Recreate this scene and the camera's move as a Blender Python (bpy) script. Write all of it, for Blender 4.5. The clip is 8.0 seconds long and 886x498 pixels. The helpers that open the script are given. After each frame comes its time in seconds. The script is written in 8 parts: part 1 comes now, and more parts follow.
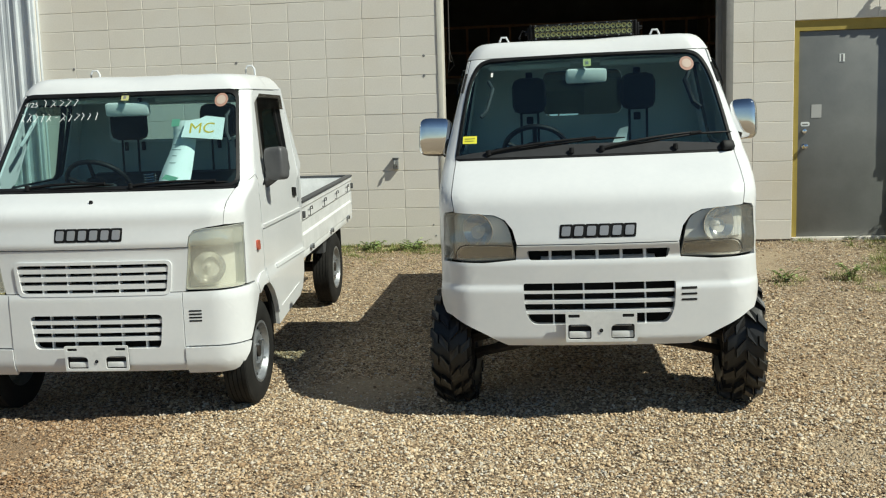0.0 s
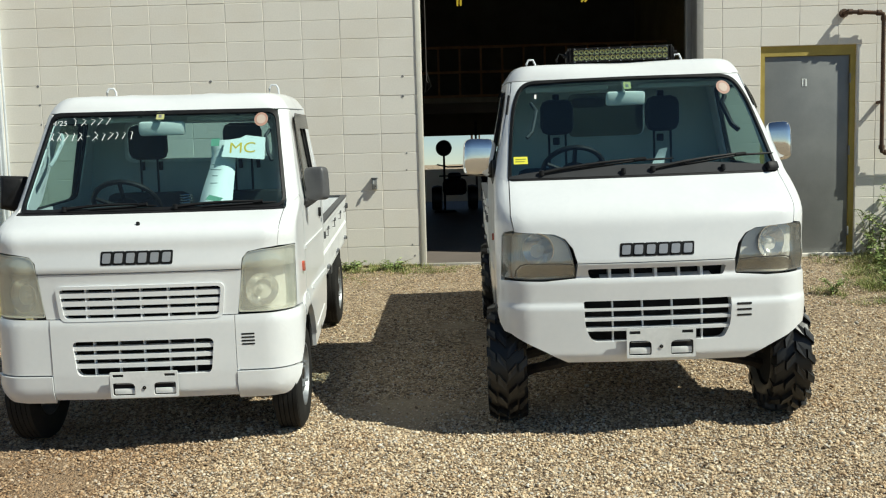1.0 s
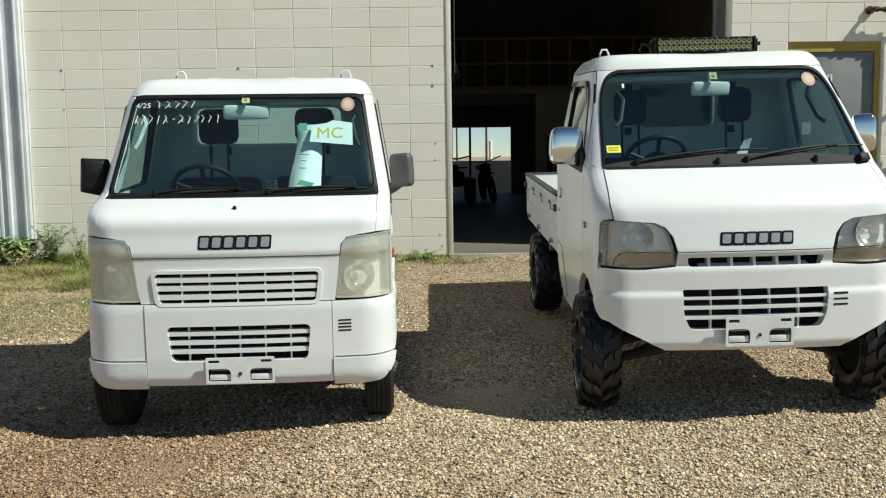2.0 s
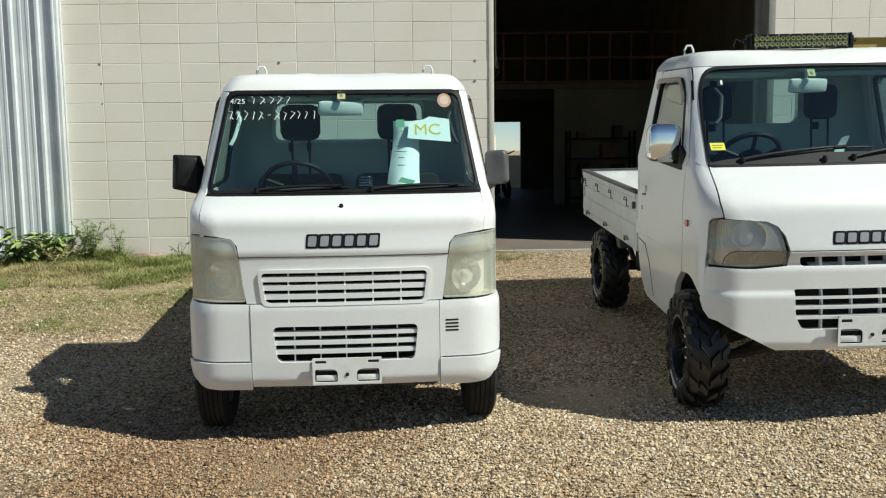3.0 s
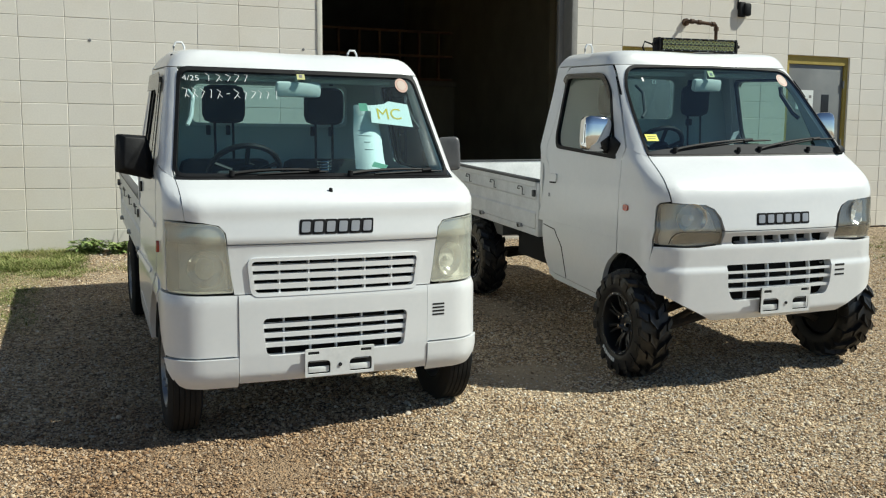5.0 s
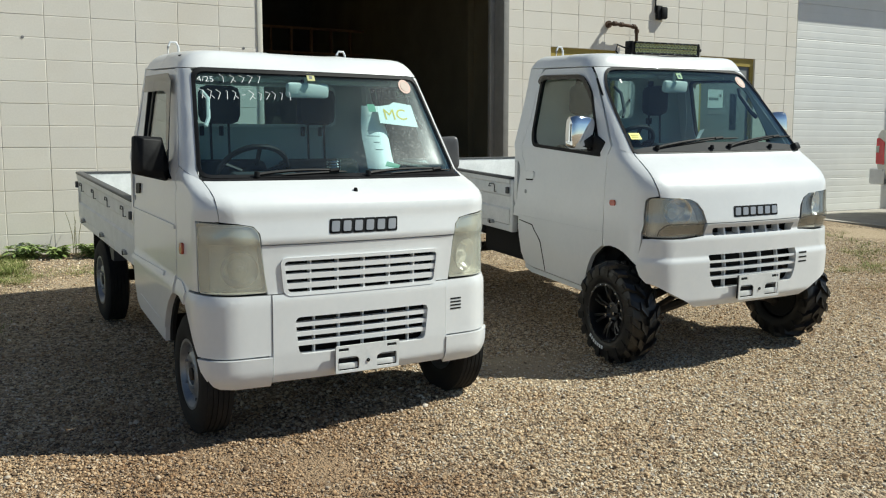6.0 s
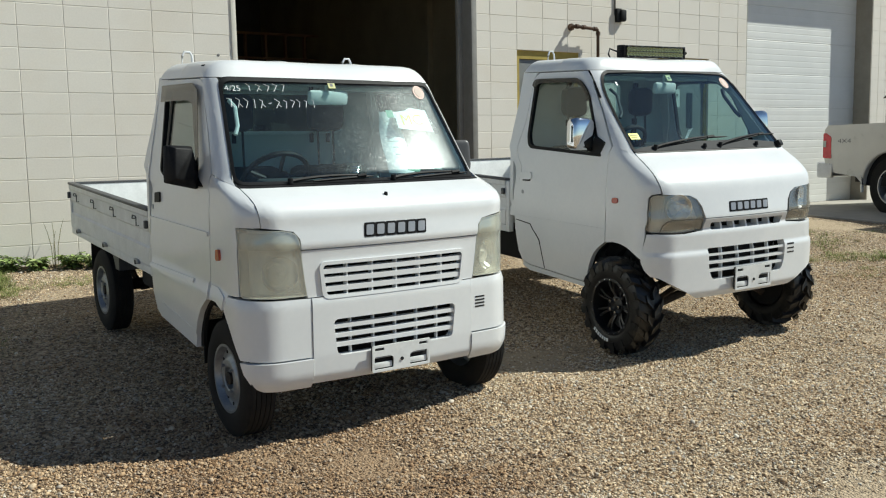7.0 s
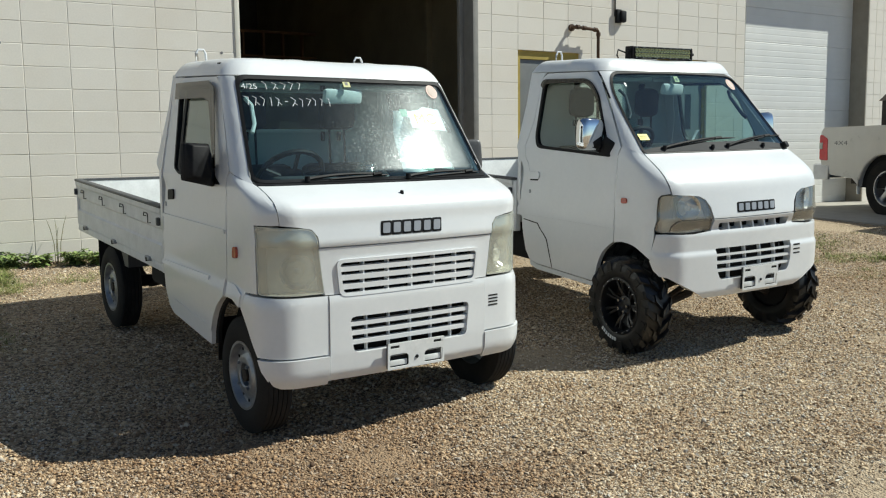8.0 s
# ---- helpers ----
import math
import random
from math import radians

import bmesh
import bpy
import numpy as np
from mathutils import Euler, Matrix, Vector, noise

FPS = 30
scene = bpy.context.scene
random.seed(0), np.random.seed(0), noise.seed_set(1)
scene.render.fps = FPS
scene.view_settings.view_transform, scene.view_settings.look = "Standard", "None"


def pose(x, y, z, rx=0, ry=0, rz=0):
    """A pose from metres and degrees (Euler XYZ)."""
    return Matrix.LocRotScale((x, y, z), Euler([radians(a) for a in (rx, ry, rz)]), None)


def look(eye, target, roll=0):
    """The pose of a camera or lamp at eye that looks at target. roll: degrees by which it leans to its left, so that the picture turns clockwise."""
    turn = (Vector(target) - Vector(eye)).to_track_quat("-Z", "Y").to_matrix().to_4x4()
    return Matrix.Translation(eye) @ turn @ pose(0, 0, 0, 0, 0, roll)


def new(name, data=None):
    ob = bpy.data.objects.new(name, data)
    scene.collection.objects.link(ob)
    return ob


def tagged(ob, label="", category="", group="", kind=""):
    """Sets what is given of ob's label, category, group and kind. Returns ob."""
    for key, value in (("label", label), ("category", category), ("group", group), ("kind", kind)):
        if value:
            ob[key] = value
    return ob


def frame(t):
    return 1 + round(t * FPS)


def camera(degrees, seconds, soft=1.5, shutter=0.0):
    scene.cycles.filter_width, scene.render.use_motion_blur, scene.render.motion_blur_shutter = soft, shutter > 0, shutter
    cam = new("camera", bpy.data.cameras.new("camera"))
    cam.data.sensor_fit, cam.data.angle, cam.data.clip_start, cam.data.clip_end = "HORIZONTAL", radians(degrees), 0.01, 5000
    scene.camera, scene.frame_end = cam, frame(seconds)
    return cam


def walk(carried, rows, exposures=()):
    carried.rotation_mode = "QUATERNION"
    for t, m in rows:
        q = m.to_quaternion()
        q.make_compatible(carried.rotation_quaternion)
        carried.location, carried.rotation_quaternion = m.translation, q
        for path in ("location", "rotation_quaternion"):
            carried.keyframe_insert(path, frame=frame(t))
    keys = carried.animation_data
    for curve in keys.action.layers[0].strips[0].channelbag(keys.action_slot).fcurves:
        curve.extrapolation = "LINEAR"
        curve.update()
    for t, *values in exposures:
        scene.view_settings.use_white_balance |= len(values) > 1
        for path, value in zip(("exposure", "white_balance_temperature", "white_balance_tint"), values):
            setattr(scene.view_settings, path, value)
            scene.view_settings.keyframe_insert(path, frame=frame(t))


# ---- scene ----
cam = camera(52.9, 8.0, soft=1.15)
PATH = [
    (0, (1.073, -9.592, 1.064), (0.851, -7.618, 0.835), -1.6),
    (0.5, (0.764, -9.562, 1.087), (0.656, -7.575, 0.887), -1.9),
    (1, (0.395, -9.659, 1.084), (0.361, -7.669, 0.894), -1.5),
    (1.5, (0.09, -9.664, 1.059), (0.108, -7.675, 0.857), -1.1),
    (2, (-0.219, -9.65, 1.064), (-0.188, -7.661, 0.858), -0.8),
    (2.2, (-0.355, -9.645, 1.062), (-0.315, -7.656, 0.856), -0.75),
    (3.3, (-0.913, -9.537, 1.091), (-0.84, -7.551, 0.869), -0.6),
    (3.5, (-1.008, -9.514, 1.069), (-0.85, -7.531, 0.868), -0.2),
    (4, (-1.369, -9.497, 1.074), (-1.018, -7.54, 0.859), 0.2),
    (4.5, (-1.692, -9.41, 1.032), (-1.16, -7.495, 0.809), 0.6),
    (4.7, (-1.836, -9.375, 1.032), (-1.241, -7.479, 0.807), 0.55),
    (5.8, (-2.583, -9.281, 1.032), (-1.686, -7.508, 0.8), 0.0),
    (6, (-2.69, -9.224, 1.04), (-1.765, -7.466, 0.808), 0.0),
    (6.5, (-2.948, -9.163, 1.053), (-1.949, -7.445, 0.831), -0.5),
    (7, (-3.127, -9.14, 1.053), (-2.083, -7.449, 0.824), -1.1),
    (7.5, (-3.205, -9.121, 1.056), (-2.149, -7.438, 0.827), -1.0),
    (8, (-3.24, -9.1, 1.055), (-2.179, -7.421, 0.824), -0.7),
]
walk(cam, [(t, look(eye, target, roll)) for t, eye, target, roll in PATH], [(0, 0.05, 6620, 0), (0.5, 0.16, 6600, 0), (4, 0.20, 6540, 1), (8, 0.21, 6360, 2)])

# ---- world and sun ----
SUN_DIR = Vector((0.84, -0.375, 1.0)).normalized()
world = bpy.data.worlds.new("sky")
scene.world = world
world.use_nodes = True
wn = world.node_tree.nodes
sky = wn.new("ShaderNodeTexSky")
sky.sky_type = "NISHITA"
sky.sun_disc = False
sky.sun_elevation = math.asin(SUN_DIR.z)
sky.sun_rotation = math.atan2(SUN_DIR.x, SUN_DIR.y)
sky.dust_density = 0.05
sky.air_density = 0.6
wn["Background"].inputs["Strength"].default_value = 0.078
world.node_tree.links.new(sky.outputs[0], wn["Background"].inputs["Color"])
sun = new("sun", bpy.data.lights.new("sun", "SUN"))
sun.data.energy, sun.data.angle, sun.data.color = 5.0, radians(0.53), (1.0, 0.97, 0.90)
sun.matrix_world = look((0, 0, 20), Vector((0, 0, 20)) - SUN_DIR)
# ---- materials ----
def mat(name):
    m = bpy.data.materials.new(name)
    m.use_nodes = True
    n, l = m.node_tree.nodes, m.node_tree.links
    return m, n, l, n["Principled BSDF"]


def node(n, kind, **values):
    nd = n.new(kind)
    for key, value in values.items():
        nd.inputs[key.replace("_", " ")].default_value = value
    return nd


def ramp(n, l, source, stops):
    r = n.new("ShaderNodeValToRGB")
    while len(r.color_ramp.elements) < len(stops):
        r.color_ramp.elements.new(0.5)
    for e, (p, c) in zip(r.color_ramp.elements, stops):
        e.position, e.color = p, (*c, 1) if len(c) == 3 else c
    l.new(source, r.inputs[0])
    return r.outputs[0]


def surface(name, low, high, rough=0.6, metal=0.0, scale=6.0, fine=90.0, bump=0.15, dist=0.004, coat=0.0, rough_var=0.12, spec=0.5):
    """Two scales of variation between two colours, with fine relief."""
    m, n, l, b = mat(name)
    tc = n.new("ShaderNodeTexCoord")
    a = node(n, "ShaderNodeTexNoise", Scale=scale, Detail=6.0, Roughness=0.6)
    f = node(n, "ShaderNodeTexNoise", Scale=fine, Detail=4.0)
    l.new(tc.outputs["Object"], a.inputs["Vector"])
    l.new(tc.outputs["Object"], f.inputs["Vector"])
    mx = n.new("ShaderNodeMath")
    mx.operation = "MULTIPLY_ADD"
    l.new(f.outputs[0], mx.inputs[0])
    mx.inputs[1].default_value = 0.35
    l.new(a.outputs[0], mx.inputs[2])
    l.new(ramp(n, l, mx.outputs[0], [(0.45, low), (0.9, high)]), b.inputs["Base Color"])
    b.inputs["Metallic"].default_value = metal
    b.inputs["Specular IOR Level"].default_value = spec
    rr = n.new("ShaderNodeMapRange")
    rr.inputs["To Min"].default_value = max(0.02, rough - rough_var)
    rr.inputs["To Max"].default_value = min(1.0, rough + rough_var)
    l.new(a.outputs[0], rr.inputs["Value"])
    l.new(rr.outputs[0], b.inputs["Roughness"])
    if bump:
        bp = node(n, "ShaderNodeBump", Strength=bump, Distance=dist)
        l.new(f.outputs[0], bp.inputs["Height"])
        l.new(bp.outputs[0], b.inputs["Normal"])
    if coat:
        b.inputs["Coat Weight"].default_value = coat
        b.inputs["Coat Roughness"].default_value = 0.06
    return m


def glass(name, tint, gloss_rough=0.0, dust=0.0, haze=0.0, gloss=0.04, haze_colour=(0.75, 0.75, 0.72), sheen=0.45):
    """Thin pane: clear tinted sheet with Fresnel gloss and, if dusty, a faint film of dust; haze is an even pale veil.
    """
    m, n, l, b = mat(name)
    out = n["Material Output"]
    n.remove(b)
    tr = n.new("ShaderNodeBsdfTransparent")
    tr.inputs[0].default_value = (*tint, 1)
    gl = n.new("ShaderNodeBsdfGlossy")
    gl.inputs["Roughness"].default_value = gloss_rough
    lw = node(n, "ShaderNodeLayerWeight", Blend=0.5)
    pw = n.new("ShaderNodeMath")
    pw.operation = "POWER"
    l.new(lw.outputs["Facing"], pw.inputs[0])
    pw.inputs[1].default_value = 4.0
    fr = n.new("ShaderNodeMath")
    fr.operation = "MULTIPLY_ADD"
    l.new(pw.outputs[0], fr.inputs[0])
    fr.inputs[1].default_value = 0.8
    fr.inputs[2].default_value = gloss
    mix = n.new("ShaderNodeMixShader")
    l.new(fr.outputs[0], mix.inputs[0])
    l.new(tr.outputs[0], mix.inputs[1])
    l.new(gl.outputs[0], mix.inputs[2])
    last = mix.outputs[0]
    if dust:
        tc = n.new("ShaderNodeTexCoord")
        mp = n.new("ShaderNodeMapping")
        mp.inputs["Scale"].default_value = (150, 150, 60)
        nz = node(n, "ShaderNodeTexNoise", Scale=1.0, Detail=5.0)
        big = node(n, "ShaderNodeTexNoise", Scale=4.0, Detail=3.0)
        l.new(tc.outputs["Object"], mp.inputs[0])
        l.new(mp.outputs[0], nz.inputs["Vector"])
        l.new(tc.outputs["Object"], big.inputs["Vector"])
        mu = n.new("ShaderNodeMath")
        mu.operation = "MULTIPLY"
        l.new(ramp(n, l, nz.outputs[0], [(0.56, (0.08,) * 3), (0.72, (1,) * 3)]), mu.inputs[0])
        l.new(ramp(n, l, big.outputs[0], [(0.35, (0.25 * dust,) * 3), (0.7, (dust,) * 3)]), mu.inputs[1])
        ad = n.new("ShaderNodeMath")
        ad.use_clamp = True
        l.new(mu.outputs[0], ad.inputs[0])
        ad.inputs[1].default_value = haze
        df = n.new("ShaderNodeBsdfDiffuse")
        df.inputs[0].default_value = (*haze_colour, 1)
        rg = n.new("ShaderNodeBsdfGlossy")
        rg.inputs["Roughness"].default_value = 0.24
        half = n.new("ShaderNodeMixShader")
        half.inputs[0].default_value = sheen
        l.new(df.outputs[0], half.inputs[1])
        l.new(rg.outputs[0], half.inputs[2])
        m2 = n.new("ShaderNodeMixShader")
        l.new(ad.outputs[0], m2.inputs[0])
        l.new(last, m2.inputs[1])
        l.new(half.outputs[0], m2.inputs[2])
        last = m2.outputs[0]
    l.new(last, out.inputs[0])
    return m


def lamp_lit(name, colour, strength):
    m, n, l, b = mat(name)
    b.inputs["Base Color"].default_value = (*colour, 1)
    b.inputs["Emission Color"].default_value = (*colour, 1)
    b.inputs["Emission Strength"].default_value = strength
    return m


def pieces(name, low, high, rough=0.85, fine=60.0, bump=0.25, dist=0.004, island=False, stain=(0.5, 0.42, 0.3), stain_amount=0.0):
    """Colour that differs from piece to piece, with grain and faint stains across the pieces."""
    m, n, l, b = mat(name)
    if island:
        rnd = n.new("ShaderNodeNewGeometry").outputs["Random Per Island"]
    else:
        rnd = n.new("ShaderNodeObjectInfo").outputs["Random"]
    geo = n.new("ShaderNodeNewGeometry")
    f = node(n, "ShaderNodeTexNoise", Scale=fine, Detail=6.0, Roughness=0.65)
    s = node(n, "ShaderNodeTexNoise", Scale=0.9, Detail=5.0, Roughness=0.6)
    l.new(geo.outputs["Position"], f.inputs["Vector"])
    l.new(geo.outputs["Position"], s.inputs["Vector"])
    base = ramp(n, l, rnd, [(0.0, low), (1.0, high)])
    mix = n.new("ShaderNodeMix")
    mix.data_type = "RGBA"
    mix.inputs["B"].default_value = (*stain, 1)
    l.new(ramp(n, l, s.outputs[0], [(0.48, (0,) * 3), (0.75, (stain_amount,) * 3)]), mix.inputs["Factor"])
    l.new(base, mix.inputs["A"])
    mul = n.new("ShaderNodeMix")
    mul.data_type, mul.blend_type = "RGBA", "MULTIPLY"
    mul.inputs["Factor"].default_value = 1.0
    l.new(mix.outputs["Result"], mul.inputs["A"])
    l.new(ramp(n, l, f.outputs[0], [(0.3, (0.95,) * 3), (0.7, (1.03,) * 3)]), mul.inputs["B"])
    l.new(mul.outputs["Result"], b.inputs["Base Color"])
    b.inputs["Roughness"].default_value = rough
    bp = node(n, "ShaderNodeBump", Strength=bump, Distance=dist)
    l.new(f.outputs[0], bp.inputs["Height"])
    l.new(bp.outputs[0], b.inputs["Normal"])
    return m


def stained(n, l, position, colour, centre, reach, tint):
    """A reddish damp stain with a ragged edge on the ground."""
    wob = node(n, "ShaderNodeTexNoise", Scale=1.7, Detail=5.0, Roughness=0.65)
    l.new(position, wob.inputs["Vector"])
    off = n.new("ShaderNodeVectorMath")
    off.operation = "DISTANCE"
    l.new(position, off.inputs[0])
    off.inputs[1].default_value = centre
    add = n.new("ShaderNodeMath")
    add.operation = "MULTIPLY_ADD"
    l.new(wob.outputs[0], add.inputs[0])
    add.inputs[1].default_value = -1.6 * reach
    l.new(off.outputs["Value"], add.inputs[2])
    mask = n.new("ShaderNodeMapRange")
    mask.inputs["From Min"].default_value = -0.35 * reach
    mask.inputs["From Max"].default_value = 0.35 * reach
    mask.inputs["To Min"].default_value = 0.6
    mask.inputs["To Max"].default_value = 0.0
    l.new(add.outputs[0], mask.inputs["Value"])
    mx = n.new("ShaderNodeMix")
    mx.data_type, mx.blend_type = "RGBA", "MULTIPLY"
    mx.inputs["B"].default_value = (*tint, 1)
    l.new(mask.outputs[0], mx.inputs["Factor"])
    l.new(colour, mx.inputs["A"])
    return mx.outputs["Result"]


def many(name, stops, rough=0.8, fine=180.0, spec=0.4, patch=0.0):
    """Stones or leaves: a spread of colours, one for each island of the mesh."""
    m, n, l, b = mat(name)
    rnd = n.new("ShaderNodeNewGeometry")
    f = node(n, "ShaderNodeTexNoise", Scale=fine, Detail=3.0)
    l.new(rnd.outputs["Position"], f.inputs["Vector"])
    mul = n.new("ShaderNodeMix")
    mul.data_type, mul.blend_type = "RGBA", "MULTIPLY"
    mul.inputs["Factor"].default_value = 1.0
    l.new(ramp(n, l, rnd.outputs["Random Per Island"], stops), mul.inputs["A"])
    l.new(ramp(n, l, f.outputs[0], [(0.3, (0.75,) * 3), (0.7, (1.15,) * 3)]), mul.inputs["B"])
    last = mul.outputs["Result"]
    if patch:
        big = node(n, "ShaderNodeTexNoise", Scale=0.55, Detail=4.0, Roughness=0.6)
        l.new(rnd.outputs["Position"], big.inputs["Vector"])
        mud = n.new("ShaderNodeMix")
        mud.data_type, mud.blend_type = "RGBA", "MULTIPLY"
        mud.inputs["B"].default_value = (0.70, 0.58, 0.46, 1)
        l.new(ramp(n, l, big.outputs[0], [(0.50, (0,) * 3), (0.68, (patch,) * 3)]), mud.inputs["Factor"])
        l.new(last, mud.inputs["A"])
        last = stained(n, l, rnd.outputs["Position"], mud.outputs["Result"], (-1.85, -5.72, -0.30), 1.2, (0.46, 0.31, 0.20))
    l.new(last, b.inputs["Base Color"])
    b.inputs["Roughness"].default_value = rough
    b.inputs["Specular IOR Level"].default_value = spec
    return m


PAINT = surface("white_paint", (0.69, 0.705, 0.71), (0.75, 0.76, 0.76), rough=0.32, scale=3, fine=40, bump=0.02, dist=0.001, coat=0.5, rough_var=0.06)
BED_PAINT = surface("worn_white_paint", (0.62, 0.63, 0.62), (0.78, 0.79, 0.78), rough=0.45, scale=9, fine=60, bump=0.06, dist=0.002)
BLACK = surface("black_plastic", (0.005, 0.005, 0.0055), (0.013, 0.013, 0.014), rough=0.55, scale=12, spec=0.2)
GREY_PL = surface("grey_plastic", (0.05, 0.053, 0.056), (0.085, 0.088, 0.092), rough=0.5, scale=10, fine=260, bump=0.1, dist=0.001)
# Lighter copy of the black mirror plastic, with sunlight put into the colour.
MIRROR_LIT = surface("lit_mirror_plastic", (0.07, 0.07, 0.072), (0.11, 0.11, 0.112), rough=0.42, scale=8, fine=200, bump=0.05, dist=0.001)
# Near-black, put where hollows, slots and gaps would lie in shade.
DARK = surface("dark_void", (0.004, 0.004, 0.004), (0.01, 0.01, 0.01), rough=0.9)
RUBBER = surface("rubber", (0.006, 0.006, 0.006), (0.016, 0.0155, 0.0145), rough=0.42, spec=0.5, scale=14, fine=120, bump=0.2, dist=0.002)
RUBBER_WORN = surface("dusty_rubber", (0.009, 0.009, 0.0088), (0.024, 0.023, 0.021), rough=0.85, spec=0.25, scale=10, fine=120, bump=0.2, dist=0.002)
STEEL = surface("painted_steel", (0.22, 0.235, 0.25), (0.36, 0.375, 0.39), rough=0.4, metal=0.6, scale=20)
RAW_STEEL = surface("undercarriage", (0.015, 0.013, 0.012), (0.05, 0.04, 0.032), rough=0.75, metal=0.3, scale=18)
CHROME = surface("chrome", (0.72, 0.73, 0.74), (0.8, 0.81, 0.82), rough=0.05, metal=1.0, bump=0.0, rough_var=0.03)
SILVER = surface("silver", (0.36, 0.36, 0.37), (0.45, 0.45, 0.46), rough=0.35, metal=0.5, bump=0.0)
GLASS_A = glass("dusty_glass", (0.77, 0.918, 0.925), 0.045, dust=0.045, haze=0.003, gloss=0.035, sheen=0.6, haze_colour=(0.66, 0.75, 0.78))
GLASS_B = glass("clear_glass", (0.765, 0.91, 0.92), 0.0, dust=0.004, gloss=0.05)
SIDE_GLASS = glass("side_glass", (0.84, 0.90, 0.87), 0.0, dust=0.01, gloss=0.06)
PANE = glass("window_glass", (0.8, 0.85, 0.85))
SMOKE = glass("smoke_acrylic", (0.42, 0.40, 0.37), 0.05, dust=0.12)
LENS_OLD = surface("hazed_lens", (0.40, 0.41, 0.36), (0.52, 0.53, 0.47), rough=0.25, scale=7, fine=30, bump=0.05, coat=0.6)
LENS = glass("lamp_lens", (0.93, 0.94, 0.88), 0.06, dust=0.2, haze=0.30, gloss=0.06, haze_colour=(0.72, 0.735, 0.68))
# Even pale haze painted into the clear lens to brighten the lamp.
LENS_CLEAR = glass("clear_lens", (0.95, 0.945, 0.91), 0.02, dust=0.05, haze=0.11, gloss=0.06, haze_colour=(0.66, 0.66, 0.61))
BOWL = surface("lamp_bowl", (0.74, 0.74, 0.72), (0.82, 0.82, 0.80), rough=0.12, metal=0.85, bump=0.0, rough_var=0.06)
SMOKED = glass("smoked_lens", (0.50, 0.47, 0.43), 0.04, dust=0.12, haze=0.26, haze_colour=(0.36, 0.35, 0.33))
REFLECT = surface("reflector", (0.74, 0.75, 0.72), (0.84, 0.85, 0.82), rough=0.3, metal=0.3, scale=10, bump=0.0)
LAMP_GREY = surface("lamp_housing", (0.76, 0.75, 0.71), (0.84, 0.83, 0.79), rough=0.3, metal=0.1, scale=10, bump=0.0)
TURN_LENS = surface("dull_turn_lens", (0.26, 0.265, 0.235), (0.35, 0.355, 0.31), rough=0.3, scale=7, fine=30, bump=0.05, coat=0.5)
AMBER = surface("amber_lens", (0.36, 0.055, 0.03), (0.48, 0.09, 0.045), rough=0.25, coat=0.5, bump=0)
RED_LENS = surface("red_lens", (0.50, 0.012, 0.016), (0.62, 0.02, 0.025), rough=0.2, coat=0.6, bump=0)
SEAT = surface("seat_cloth", (0.010, 0.012, 0.014), (0.024, 0.027, 0.03), rough=0.95, fine=300, bump=0.3)
MIRROR_BACK = surface("pale_grey_plastic", (0.70, 0.70, 0.67), (0.80, 0.80, 0.76), rough=0.4, bump=0.02)
TRIM_IN = surface("grey_interior", (0.47, 0.50, 0.49), (0.57, 0.60, 0.59), rough=0.8, fine=200)
DASH = surface("dash_plastic", (0.020, 0.024, 0.026), (0.038, 0.043, 0.045), rough=0.7, fine=220)
PAPER = surface("paper", (0.74, 0.78, 0.76), (0.82, 0.84, 0.82), rough=0.9, bump=0.05)
GREEN_TAG = surface("green_paper", (0.12, 0.30, 0.2), (0.16, 0.36, 0.25), rough=0.8, bump=0)
YELLOW = surface("yellow_ink", (0.62, 0.44, 0.03), (0.72, 0.52, 0.05), rough=0.7, bump=0)
STICKER_Y = surface("yellow_sticker", (0.72, 0.68, 0.05), (0.78, 0.74, 0.08), rough=0.5, bump=0)
TAG_Y = surface("pale_yellow_tag", (0.42, 0.43, 0.16), (0.52, 0.52, 0.24), rough=0.6, bump=0)
STICKER_R = surface("red_sticker", (0.34, 0.19, 0.145), (0.42, 0.25, 0.19), rough=0.5, bump=0)
INK = surface("dark_ink", (0.16, 0.16, 0.16), (0.24, 0.24, 0.24), rough=0.8, bump=0)
CHALK = surface("white_marker", (0.75, 0.78, 0.78), (0.85, 0.87, 0.87), rough=0.8, bump=0)
BLOCK = pieces("painted_block", (0.73, 0.69, 0.62), (0.765, 0.725, 0.65), stain=(0.62, 0.52, 0.38), stain_amount=0.3, bump=0.08)
BLOCK_CUT = surface("painted_block_rest", (0.72, 0.68, 0.61), (0.77, 0.73, 0.655), rough=0.85, scale=2, fine=60, bump=0.25)
MORTAR = surface("painted_mortar", (0.70, 0.66, 0.59), (0.76, 0.72, 0.645), rough=0.9, scale=5, fine=80)
CONCRETE = surface("concrete", (0.30, 0.28, 0.24), (0.42, 0.39, 0.34), rough=0.9, scale=3, fine=50)
GALV = surface("grey_door_paint", (0.17, 0.175, 0.17), (0.235, 0.24, 0.23), rough=0.42, scale=2.2, fine=120, bump=0.04, metal=0.15)
YELLOW_EDGE = surface("yellow_frame_paint", (0.34, 0.255, 0.05), (0.42, 0.32, 0.075), rough=0.6, scale=9)
CORR = surface("corrugated_white", (0.56, 0.60, 0.63), (0.72, 0.75, 0.77), rough=0.38, scale=3, fine=50, bump=0.05, metal=0.1)
DOOR_WHITE = surface("white_door_paint", (0.72, 0.72, 0.69), (0.80, 0.80, 0.77), rough=0.5, scale=2, fine=80, bump=0.06)
